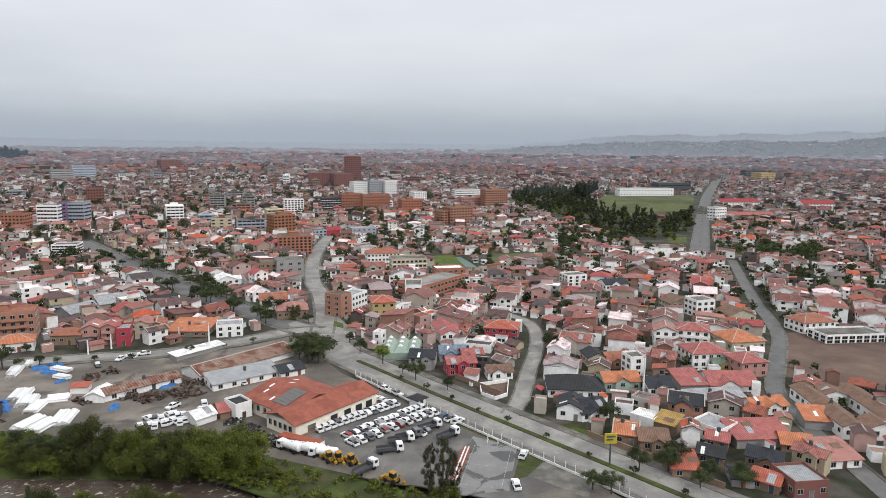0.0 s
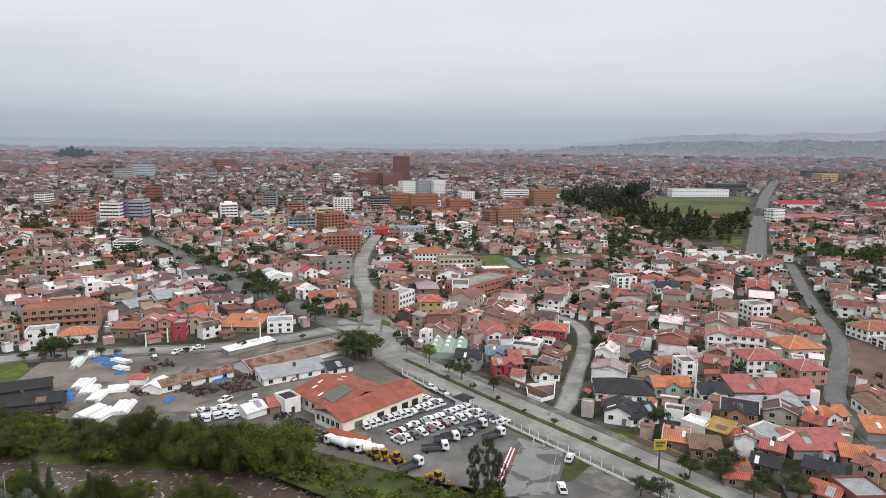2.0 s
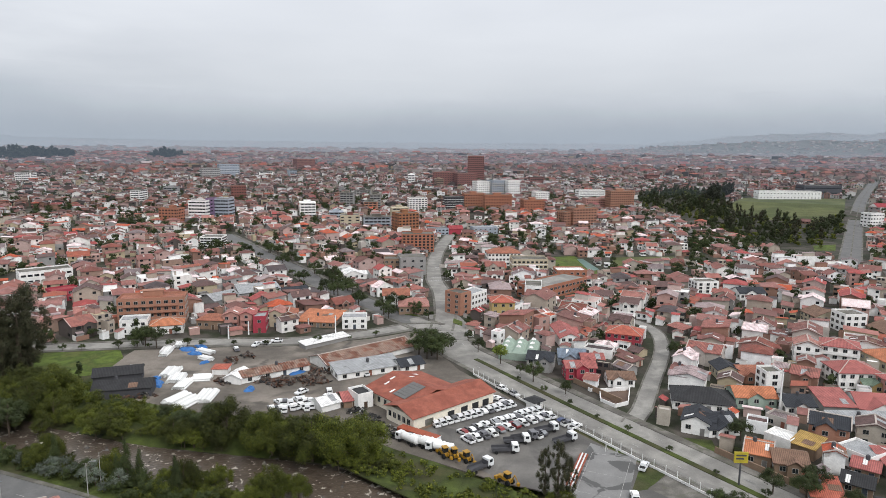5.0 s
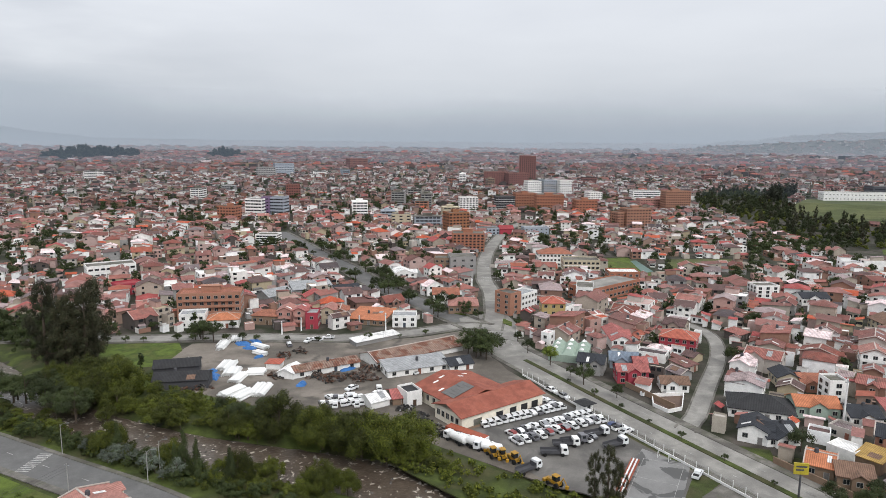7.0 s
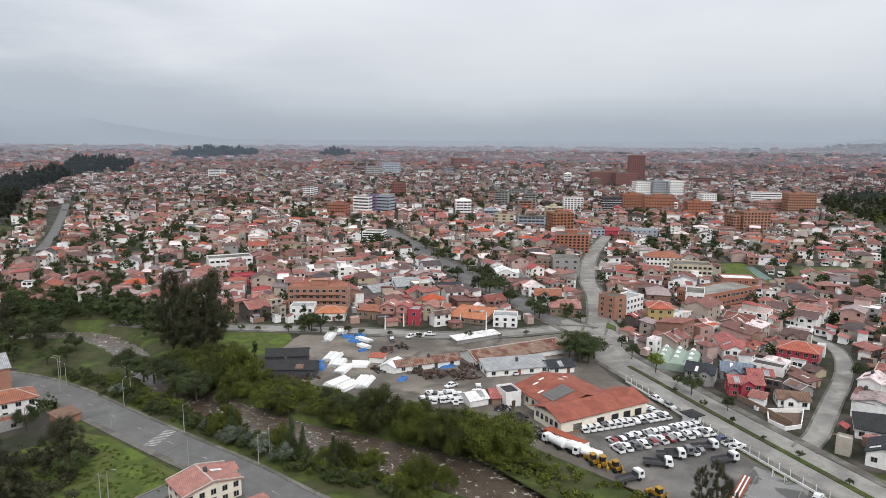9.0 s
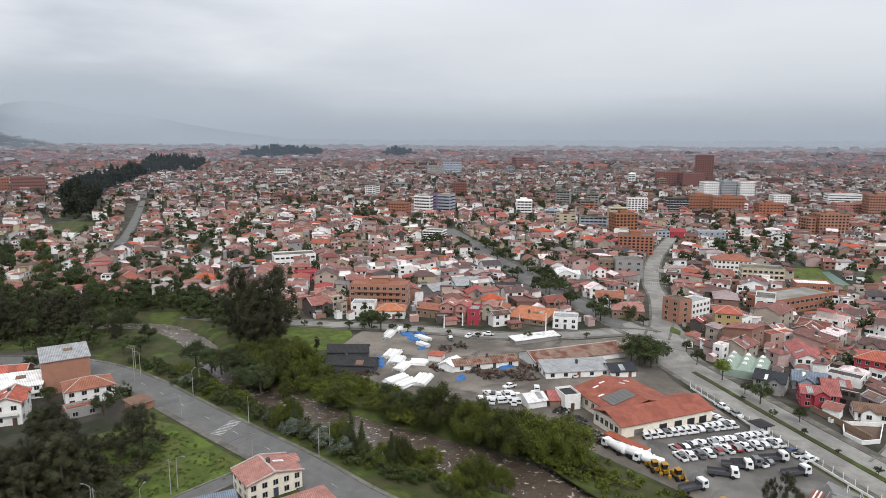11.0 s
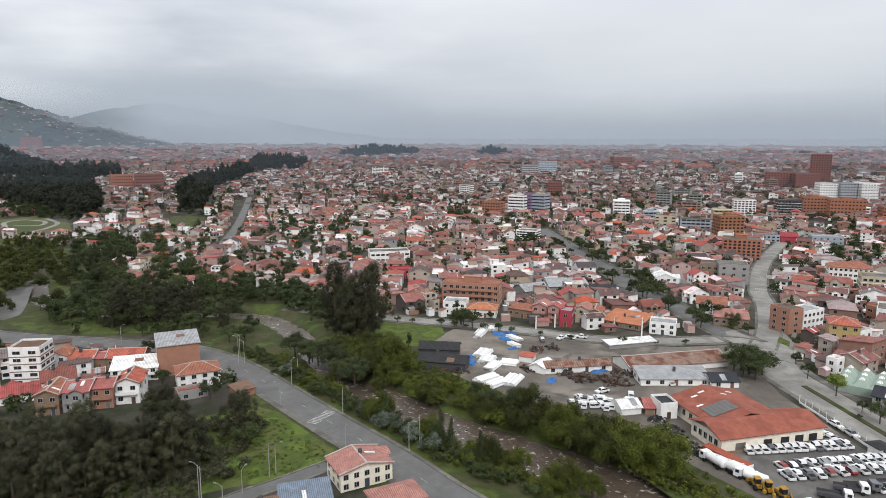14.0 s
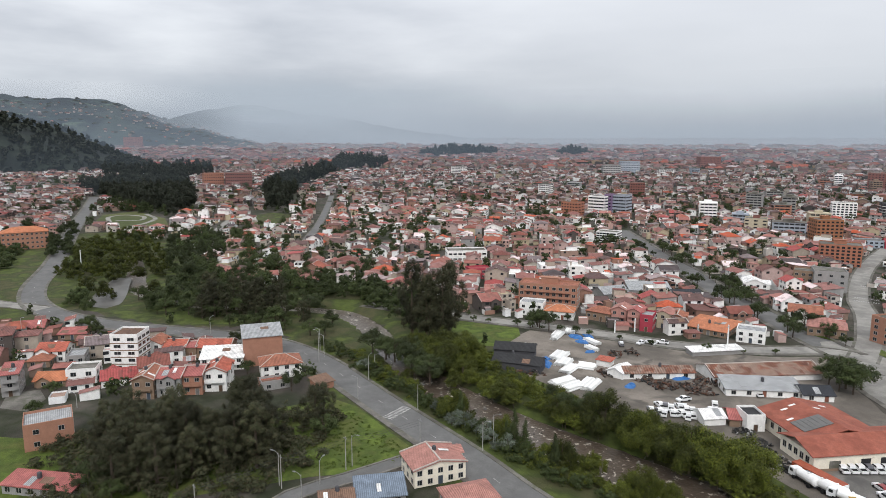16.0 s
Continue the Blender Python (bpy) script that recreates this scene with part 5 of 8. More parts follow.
# flat-roofed blocks of several storeys across the centre
def midrise(x, y, rot, w, d, floors, wall, label):
    ob = top_level("apartment_block", x, y, land(x, y), rot, label, "building", "blocks across the centre")
    h = floors * 3.0
    child("wall", Shape().box(-w / 2, -d / 2, 0, w / 2, d / 2, h).mesh("wall", M[wall]), ob)
    for u, v, turn in ((w, d, 0), (w, d, 180), (d, w, 90), (d, w, -90)):
        q = radians(rot + turn)
        if -math.sin(q) * x + math.cos(q) * y > 0.25 * math.hypot(x, y):
            me = window_mesh(round(u) * 0.9, 1.4, max(1, int(u / 4)), 0.05, 0.6, M[wall])
            for k in range(floors):
                child("window_band", me, ob, pose(0, 0, 0, 0, 0, turn) @ pose(0, -v / 2, k * 3.0 + 1.7))
    t = Shape().box(-w / 2 - 0.3, -d / 2 - 0.3, h, w / 2 + 0.3, d / 2 + 0.3, h + 0.5).box(-w * 0.2, -d * 0.2, h + 0.5, w * 0.15, d * 0.25, h + 2.8)
    child("roof", t.mesh("roof", M[wall if rng.random() < 0.4 else "paving"]), ob)
    take_rect(x, y, rot, w + 1, d + 1)


made = 0
for _ in range(900):
    r, az = rng.uniform(560, 1480), radians(rng.triangular(-32, 62, 16))
    x, y, w, d, turn = -r * math.sin(az), r * math.cos(az), rng.uniform(14, 30), rng.uniform(11, 17), rng.choice((10, 22, 100, 115)) + rng.gauss(0, 5)
    if made < 22 and is_free(x, y, turn, w, d) and rng.random() < r / 1500:
        wall, look_of = rng.choice((("white", "white"), ("white", "white"), ("grey", "grey"), ("cream", "cream"), ("brick", "brown-brick"), ("maroon", "red-brick"), ("orange", "orange-brick"), ("tan", "tan"), ("pale_blue", "pale blue")))
        midrise(x, y, turn, w, d, rng.choice((3, 3, 4, 4, 5, 6)), wall, "%s block of several storeys among low roofs" % look_of)
        made += 1

plots = []


def offer(k, x, y, ang, w, d, h, roof):
    r = math.hypot(x, y)
    if r < 105 or r > 1500 or y < -30 or not in_view(x, y) or nearest_district(x, y) != k or by_river(x, y) or not is_free(x, y, ang, w - 0.8, d - 0.8):
        return
    plots.append((r, x, y, ang, w, d, h, roof))


for k, (cx, cy, ang) in enumerate(DISTRICTS):
    c, s = math.cos(radians(ang)), math.sin(radians(ang))
    bu, bv = rng.uniform(66, 84), rng.uniform(34, 38)
    for iu in range(-9, 10):
        for iv in range(-17, 18):
            u0, v0 = iu * bu, iv * bv
            for row in (0, 1, 2):
                u = u0 + 2.5
                while u < u0 + bu - 6:
                    w = rng.uniform(6.0, 10.5) if rng.random() < 0.85 else rng.uniform(11, 16)
                    d = rng.uniform(7.5, 12.5) if row < 2 else rng.uniform(4, 7)
                    set_back = rng.choice((0, 0, 0.5, 1.5, 3.0))
                    v = v0 + (2.5 + set_back + d / 2 if row == 0 else bv - 2.5 - set_back - d / 2 if row == 1 else bv / 2 + rng.uniform(-3, 3))
                    uu = u + w / 2
                    bend = 7 * math.sin(uu / 61.0 + k) + 4 * math.sin((uu + v) / 37.0)
                    x, y = cx + uu * c - (v + bend) * s, cy + uu * s + (v + bend) * c
                    u += w + (0.15 if rng.random() < 0.75 else rng.uniform(1.5, 6))
                    if rng.random() < (0.05 if row < 2 else 0.35):
                        continue
                    h = rng.choice((2.8, 3.0, 4.8, 5.2, 5.5, 5.6, 5.8, 8.0)) if row < 2 else rng.choice((2.4, 2.8, 3.0, 5.4))
                    roof = rng.choices(("gable", "hip", "flat", "shed"), (0.52, 0.22, 0.10, 0.16) if row < 2 else (0.3, 0.0, 0.2, 0.5))[0]
                    turn = ang + (0 if row else 180) + rng.gauss(0, 2.5)
                    offer(k, x, y, turn, w, d, h, roof)
                    if row < 2 and rng.random() < 0.6:
                        e, g = rng.uniform(3, w * 0.7), rng.uniform(2.5, 5.0)
                        side = 1 if row == 0 else -1
                        vv = v + bend + side * (d / 2 + g / 2 + 0.1)
                        uu += rng.uniform(-0.3, 0.3) * (w - e)
                        offer(k, cx + uu * c - vv * s, cy + uu * s + vv * c, turn, e, g, rng.choice((2.3, 2.6, 3.0, 5.0)), rng.choice(("shed", "flat", "shed", "gable")))
plots.sort()
for q in plots:
    take_rect(q[1], q[2], q[3], q[4], q[5])

NEAR_HOUSES = 150
LABELS = {"gable": "small plastered town house under a terracotta gable roof", "hip": "small town house under a hipped clay-tile roof",
          "flat": "flat-roofed concrete town house with a low parapet", "shed": "narrow town house under a sloping sheet roof"}
for r, x, y, rot, w, d, h, roof in plots[:NEAR_HOUSES]:
    house(x, y, rot, w, d, h, roof, rise=rng.uniform(1.3, 2.3) * min(1.0, d / 9) if roof != "shed" else 0.16 * d, label=LABELS[roof], group="town houses", per=4.0, spur=True,
          ridge=rng.random() < 0.45, along=rng.choice("xxy") if roof == "gable" else "x", sides=rng.choice(("fb", "fb", "fbl", "fbr")), reserve=False, door=d > 6)


def joined(name, rows, label, windows=True, steep=1.0, mats=("wall_far", "roof_far", "glass", "ridge"), base=land):
    """Many further houses in one mesh: walls, roofs with eaves, wings, porches, terraces, window panes."""
    V, F, I = [], [], []
    for r, x, y, rot, w, d, h, roof in rows:
        c, s = math.cos(radians(rot)), math.sin(radians(rot))
        rise, zb = steep * rng.uniform(1.25, 2.4) * min(1.0, d / 9), base(x, y)
        if roof == "gable" and rng.random() < 0.35:
            c, s, w, d = -s, c, d, w

        def put(pts, faces, k):
            n = len(V)
            V.extend([(x + a * c - b * s, y + a * s + b * c, e + zb) for a, b, e in pts])
            F.extend([tuple(n + q for q in f) for f in faces])
            I.extend([k] * len(faces))

        def pane(g, yy, z0, ww, hh=1.25):
            put([(g - ww, yy, z0), (g + ww, yy, z0), (g + ww, yy, z0 + hh), (g - ww, yy, z0 + hh)], [(0, 1, 2, 3)], 2)

        def crate(x0, y0, z0, x1, y1, z1, k):
            put([(p, q, e) for e in (z0, z1) for p, q in ((x0, y0), (x1, y0), (x1, y1), (x0, y1))],
                [(4, 5, 6, 7), (0, 1, 5, 4), (1, 2, 6, 5), (2, 3, 7, 6), (3, 0, 4, 7)], k)

        a, b, e = w / 2, d / 2, min(0.55, 0.1 * w)
        body = [(-a, -b, 0), (a, -b, 0), (a, b, 0), (-a, b, 0), (-a, -b, h), (a, -b, h), (a, b, h), (-a, b, h)]
        box = [(0, 1, 5, 4), (1, 2, 6, 5), (2, 3, 7, 6), (3, 0, 4, 7)]
        full = windows and w > 6 and d > 5.5
        if roof == "gable":
            wp, wf = body + [(-a, 0, h + rise), (a, 0, h + rise)], [(0, 1, 5, 4), (2, 3, 7, 6), (1, 2, 6, 9, 5), (3, 0, 4, 8, 7)]
            z = h - 0.15 * rise
            rp = [(-a - e, -b - e, z), (a + e, -b - e, z), (a + e, 0, h + rise + 0.15), (-a - e, 0, h + rise + 0.15), (a + e, b + e, z), (-a - e, b + e, z)]
            rf = [(0, 1, 2, 3), (3, 2, 4, 5)]
            if full and rng.random() < 0.6:
                cx, ww = rng.uniform(-0.26, 0.26) * w, rng.uniform(0.34, 0.52) * w
                (p, f), (q, g) = wing(w, d, h, rise, cx, ww, rng.uniform(0.4, 1.8), 0.35)
                wf = wf + [tuple(k + 10 for k in t) for t in f] + [(0, 1, 12)]
                rf = rf + [tuple(k + 6 for k in t) for t in g] + [(2, 3, 10)]
                wp, rp = wp + p, rp + q
                pane(cx, p[0][1] - 0.03, h * 0.62, ww * 0.22, 1.2)
                if rng.random() < 0.4:
                    for k in (0, 2):
                        put([q[k], q[1], (q[1][0], q[1][1] - 0.06, q[1][2] - 0.3), (q[k][0], q[k][1] - 0.06, q[k][2] - 0.3)], [(0, 1, 2, 3)], 3)
            put(wp, wf, 0)
            put(rp, rf, 1)
            if windows and rng.random() < 0.4:
                for sx in (-1, 1):
                    g, q = sx * (a + e), sx * (a + e - 0.3)
                    put([(g, -b - e, z + 0.12), (q, -b - e, z + 0.12), (q, 0, h + rise + 0.3), (g, 0, h + rise + 0.3), (g, b + e, z + 0.12), (q, b + e, z + 0.12)],
                        [(0, 1, 2, 3), (3, 2, 5, 4)], 3)
            if windows and rng.random() < 0.4:
                t = h + rise + 0.17
                put([(-a - e, -0.2, t), (a + e, -0.2, t), (a + e, 0.2, t), (-a - e, 0.2, t), (-a - e, 0, t + 0.15), (a + e, 0, t + 0.15)], [(0, 1, 5, 4), (2, 3, 4, 5)], 3)
        elif roof == "hip":
            put(body, box, 0)
            m = 0.25 * w
            put([(-a - e, -b - e, h), (a + e, -b - e, h), (a + e, b + e, h), (-a - e, b + e, h), (-m, 0, h + rise), (m, 0, h + rise)],
                [(0, 1, 5, 4), (1, 2, 5), (2, 3, 4, 5), (3, 0, 4)], 1)
        else:
            q = 0.9 if roof == "shed" else 0.0
            put([(u, v, t + (q if v > 0 and t else 0)) for u, v, t in body], box, 0)
            if roof == "shed":
                put([(-a - e, -b - e, h), (a + e, -b - e, h), (a + e, b + e, h + q), (-a - e, b + e, h + q)], [(0, 1, 2, 3)], 1)
            else:
                put([(-a + .2, -b + .2, h - 0.5), (a - .2, -b + .2, h - 0.5), (a - .2, b - .2, h - 0.5), (-a + .2, b - .2, h - 0.5)], [(0, 1, 2, 3)], 0)
                if full:
                    k = rng.uniform(-0.3, 0.2) * w
                    crate(k, -0.1 * d, h - 0.5, k + w * 0.4, b - 0.3, h + 2.1, 0)
                    put([(k - .3, -0.1 * d - .4, h + 2.1), (k + w * 0.4 + .3, -0.1 * d - .4, h + 2.1), (k + w * 0.4 + .3, b, h + 2.5), (k - .3, b, h + 2.5)], [(0, 1, 2, 3)], 1)
        if full:
            if h > 4.5 and rng.random() < 0.5:
                k, t, g = rng.uniform(-0.2, 0.2) * w, rng.uniform(1.2, 2.4), rng.uniform(0.25, 0.42) * w
                put([(k - g, -b - t, 2.5), (k + g, -b - t, 2.5), (k + g, -b, 3.1), (k - g, -b, 3.1)], [(0, 1, 2, 3)], 1)
                put([(k - g + .2, -b - t + .3, 0), (k + g - .2, -b - t + .3, 0), (k + g - .2, -b - t + .3, 2.5), (k - g + .2, -b - t + .3, 2.5)], [(0, 1, 2, 3)], 0)
            if rng.random() < 0.3:
                k, t = rng.uniform(-0.35, 0.3) * w, rng.uniform(0.1, 0.3) * d
                crate(k, t, h, k + 0.8, t + 0.8, h + rise * 0.6 + 0.9, 0)
            if rng.random() < 0.45:
                k = rng.choice((-1, 1)) * (a + 0.1)
                crate(k, -b - 3.5, 0, k + 0.18, -b, 2.2, 0)
                crate(min(0, k), -b - 3.6, 0, max(0, k), -b - 3.45, 2.0, 0)
        if windows and w > 4.5 and h > 2.4:
            fl = max(1, round(h / 2.9))
            for k in range(fl):
                z0 = (k + 0.33) * h / fl
                for t in (-0.27, 0.23):
                    g = w * t + rng.uniform(-0.5, 0.5)
                    ww = rng.uniform(0.5, 1.0)
                    for sgn in (-1, 1):
                        pane(g, sgn * (b + 0.03), z0, ww)
                    g = d * t
                    for sgn in (-1, 1):
                        xx = sgn * (a + 0.03)
                        if rng.random() < 0.5:
                            put([(xx, g - ww, z0), (xx, g + ww, z0), (xx, g + ww, z0 + 1.25), (xx, g - ww, z0 + 1.25)], [(0, 1, 2, 3)], 2)
    return tagged(new(name, mesh_of(name, V, F, [M[k] for k in mats], I)), label, "houses", kind="stuff")


mid = [q for q in plots[NEAR_HOUSES:] if q[0] < 800]
far = [q for q in plots[NEAR_HOUSES:] if q[0] >= 800]
joined("town_houses", mid, "dense low town houses with clay-tile roofs and pale walls")
joined("distant_houses", far, "distant low houses, clay roofs greyed by painted haze", True, 1.0, ("wall_dim", "roof_dim", "glass", "wall_dim"))

# small houses packed into the near blocks
packed = 0
for _ in range(9000):
    r = 150 + 150 * rng.random()
    az = radians(rng.uniform(-34, 30))
    x, y = -r * math.sin(az), r * math.cos(az)
    w, d = rng.uniform(4.5, 8.5), rng.uniform(4.5, 8.0)
    turn = rng.choice((138, 138, 71, 48)) + rng.choice((0, 180)) + rng.gauss(0, 3)
    if packed < 85 and (az < 0.22 or r > 240) and is_free(x, y, turn, w - 0.4, d - 0.4) and not by_river(x, y):
        roof = rng.choices(("gable", "shed", "hip", "flat"), (0.45, 0.3, 0.15, 0.1))[0]
        house(x, y, turn, w, d, rng.choice((2.6, 2.8, 3.0, 5.2, 5.6)), roof, rise=(1.5 if roof != "shed" else 0.8) * d / 7, spur=True, label=LABELS[roof], group="town houses",
              per=3.2, ridge=rng.random() < 0.5, sides="fb", reserve=False, door=w > 6)
        take_rect(x, y, turn, w + 0.6, d + 0.6)
        packed += 1

# lean-tos, stores and yard walls squeezed between the houses
back = []
for k in range(52000):
    r = 150 + 180 * rng.random() if k < 16000 else 140 + 560 * rng.random() ** 0.8
    az = radians(rng.uniform(-36, 40 if k < 16000 else 78))
    x, y = -r * math.sin(az), r * math.cos(az)
    w, d = (rng.uniform(2.4, 5.5), rng.uniform(2.2, 4.5)) if k < 16000 else (rng.uniform(3.0, 7.5), rng.uniform(2.6, 6.0))
    turn = DISTRICTS[nearest_district(x, y)][2] + rng.choice((0, 90, 180, 270)) + rng.gauss(0, 4)
    if len(back) < 4200 and not (az > 0.2 and r < 225) and is_free(x, y, turn, w - 0.2, d - 0.2) and not by_river(x, y):
        back.append((r, x, y, turn, w, d, rng.choice((2.3, 2.5, 2.8, 3.0, 5.0)), rng.choice(("shed", "shed", "gable", "flat"))))
        take_rect(x, y, turn, w + 0.8, d + 0.8)
for _ in range(9000):
    r, az = 122 + 200 * rng.random(), radians(rng.uniform(-34, 11))
    x, y = -r * math.sin(az), r * math.cos(az)
    w, d, turn = rng.uniform(1.4, 3.4), rng.uniform(1.3, 2.6), rng.choice((138, 48, 71)) + rng.gauss(0, 5)
    if is_free(x, y, turn, w, d):
        back.append((r, x, y, turn, w, d, rng.choice((1.2, 1.8, 2.2, 2.6)), rng.choice(("shed", "shed", "flat"))))
        take_rect(x, y, turn, w + 0.5, d + 0.5)
joined("yard_sheds", back, "low lean-tos and stores squeezed between houses", True, 0.8)

rim = []
while len(rim) < 15000:
    r = 1500 * (4700 / 1500) ** (rng.random() ** 0.8)
    az = radians(rng.uniform(-40, 84))
    x, y = -r * math.sin(az), r * math.cos(az)
    big = 1 + (r - 1500) / 1800
    rim.append((r, x, y, rng.choice((20, 75, 110, 160)) + rng.gauss(0, 4), rng.uniform(9, 22) * big, rng.uniform(9, 16) * big,
                rng.choice((4, 6, 6, 7, 9, 12 if r > 2500 else 8)), rng.choices(("gable", "hip", "flat", "shed"), (0.4, 0.25, 0.2, 0.15))[0]))
joined("horizon_houses", rim, "far spread of low city roofs, haze painted into colour", False, 2.2, ("wall_rim", "roof_dim", "glass", "ridge"))

# ---- depot: two red gabled halls joined in an L ----
M["roof_red"] = mat("red_clay_roof", [(0.37, 0.112, 0.072), (0.42, 0.135, 0.09), (0.33, 0.10, 0.066)], 0.8, "", 0.5, 0.2, 0.5, 5.0)
M["skylight"] = mat("grey_skylight", [(0.16, 0.155, 0.15)], 0.4, "", 1.0, 0.2)
fx, fy, fr, fw, fd = DEPOT
depot = top_level("depot", fx, fy, 0, fr, "long cream depot with red roofs and a grey skylight", "depot")
child("wall", Shape().box(0.3, 0.3, 0, fw, 13, 4.4).box(4, 13.0, 0, 26, fd, 4.4).mesh("wall", M["depot_wall"]), depot)
child("front_roof", roof_shape(fw, 13, 4.5, "gable", 2.0, 0.6).mesh("front_roof", M["roof_red"]), depot, pose(fw / 2, 6.7, 0))
rear = child("rear_roof", roof_shape(fd - 8, 22.5, 4.45, "gable", 2.6, 0.6).mesh("rear_roof", M["roof_red"]), depot, pose(15, 8 + (fd - 8) / 2, 0, 0, 0, 90))
sl = Shape().box(-4.2, -3.0, 0, 4.2, 3.0, 0.12)
for i in range(1, 6):
    child("glazing_bar", Shape().box(-4.2 + i * 1.4 - 0.04, -3.0, 0.12, -4.2 + i * 1.4 + 0.04, 3.0, 0.17).mesh("glazing_bar", M["skylight"]), depot, pose(10, 14.5, 5.95, 0, -13, 0))
child("skylight", sl.mesh("skylight", M["skylight"]), depot, pose(10, 14.5, 5.95, 0, -13, 0))
for u, q in ((9, 24.5), (12, 25.5), (17, 22), (7, 19), (21, 25)):
    side = -1 if u < 15 else 1
    child("roof_light", Shape().box(-1.0, -0.35, 0, 1.0, 0.35, 0.1).mesh("roof_light", M["r_white"]), depot,
          pose(u, q, 7.08 - 2.6 * abs(u - 15) / 11.25, 0, 13 * side, 0))
child("shutter", Shape().box(4.6, 0.22, 0.1, 7.6, 0.3, 2.6).mesh("shutter", M["paving"]), depot)
for u in (13.2, 18.6, 23.2, 27.6):
    child("garage_door", Shape().box(u, 0.2, 0.05, u + 2.6, 0.29, 2.7).mesh("garage_door", M["r_black"]), depot)
for i in range(5):
    child("window", window_mesh(1.2, 1.6), depot, pose(0.3, 2.5 + i * 2.2, 2.4, 0, 0, -90))
for i in range(4):
    child("window", window_mesh(1.2, 1.6), depot, pose(4.0, 15.5 + i * 3.2, 2.4, 0, 0, -90))
child("plinth", Shape().box(0.2, 0.2, 0, fw + 0.1, 0.3, 0.7).mesh("plinth", M["tan"]), depot)

# ---- vehicles ----
M["car_white"] = mat("white_car_paint", [(0.76, 0.76, 0.77), (0.80, 0.80, 0.80), (0.72, 0.73, 0.74), (0.78, 0.78, 0.77), (0.75, 0.75, 0.76), (0.20, 0.20, 0.22), (0.78, 0.78, 0.78), (0.70, 0.71, 0.72)], 0.3, "object", 1, 0.05, spec=0.5)
M["car_mix"] = mat("car_paint", [(0.74, 0.74, 0.75), (0.35, 0.36, 0.38), (0.10, 0.10, 0.11), (0.30, 0.04, 0.04), (0.60, 0.60, 0.60), (0.05, 0.08, 0.20)], 0.3, "object", 1, 0.05, spec=0.5)
M["tyre"] = mat("tyre_rubber", [(0.02, 0.02, 0.02)], 0.9)
M["yellow_paint"] = mat("machine_yellow", [(0.55, 0.30, 0.03)], 0.5, "", 1, 0.2, stain=(0.22, 0.13, 0.05))
M["blue_tarp"] = mat("blue_tarpaulin", [(0.03, 0.14, 0.42), (0.05, 0.20, 0.52)], 0.5, "", 0.8, 0.2, 0.8, 1.5)
M["pipe"] = mat("white_pipe", [(0.72, 0.72, 0.71), (0.80, 0.80, 0.79), (0.66, 0.66, 0.65)], 0.5, "object", 1, 0.08)
M["red_steel"] = mat("red_steel", [(0.42, 0.10, 0.05)], 0.6, "", 1, 0.2)
WHEEL = Shape().tube((-0.11, 0, 0), (0.11, 0, 0), 0.34, 0.34, 10).mesh("wheel", M["tyre"])


def side_profile(pts, half, k=0, s=None):
    """A body from a side outline (y, z), as wide as 2 x half."""
    n = len(pts)
    s = s or Shape()
    return s.add([(-half, y, z) for y, z in pts] + [(half, y, z) for y, z in pts],
                 [tuple(range(n)), tuple(range(2 * n - 1, n - 1, -1))] + [(i, n + i, n + (i + 1) % n, (i + 1) % n) for i in range(n)], k)


def car_master(kind, paint):
    ob = top_level(kind, 0, 0, 0, 0, "white double-cab pickup parked in a row" if kind == "pickup" else "small parked car seen from above", "car")
    if kind == "pickup":
        body = side_profile([(-2.45, 0.4), (2.4, 0.4), (2.45, 0.8), (2.3, 0.98), (1.15, 1.05), (-2.45, 1.05)], 0.86)
        body.box(-0.72, -2.3, 1.05, 0.72, -0.95, 1.06, 1)
        cabin = side_profile([(1.15, 1.05), (0.55, 1.66), (-0.75, 1.70), (-0.95, 1.05)], 0.74)
        glass = side_profile([(1.02, 1.14), (0.60, 1.58), (-0.70, 1.61), (-0.84, 1.14)], 0.75)
    else:
        body = side_profile([(-2.0, 0.35), (2.0, 0.35), (2.1, 0.7), (1.9, 0.88), (1.0, 0.95), (-1.9, 0.98), (-2.1, 0.7)], 0.82)
        cabin = side_profile([(1.0, 0.95), (0.35, 1.42), (-1.1, 1.44), (-1.8, 0.98)], 0.70)
        glass = side_profile([(0.86, 1.01), (0.38, 1.36), (-1.05, 1.37), (-1.62, 1.03)], 0.71)
    b = child("body", body.mesh("body", M[paint], M["tyre"]), ob)
    c = child("cabin", cabin.mesh("cabin", M[paint]), b)
    child("side_glass", glass.mesh("side_glass", M["glass"]), c)
    y0, z0, y1, z1 = (1.16, 1.08, 0.57, 1.67) if kind == "pickup" else (1.01, 0.98, 0.37, 1.43)
    ws = Shape().add([(-0.62, y0, z0), (0.62, y0, z0), (0.56, y1 + 0.03, z1 - 0.06), (-0.56, y1 + 0.03, z1 - 0.06)], [(0, 1, 2, 3)])
    child("windscreen", ws.mesh("windscreen", M["glass"]), c, pose(0, 0.03, 0.02))
    for x in (-0.80, 0.80):
        for y in (-1.45, 1.45) if kind == "pickup" else (-1.25, 1.25):
            child("wheel", WHEEL, ob, pose(x, y, 0.34))
    return ob


PICKUP, CAR = car_master("pickup", "car_white"), car_master("car", "car_mix")
FIRST = {"pickup": True, "car": True}
crng = random.Random(11)


def set_car(kind, m, group=""):
    src = PICKUP if kind == "pickup" else CAR
    if FIRST[kind]:
        FIRST[kind] = False
        src.matrix_basis = m
        return tagged(src, group=group)
    return tagged(copy_thing(src, m), group=group)


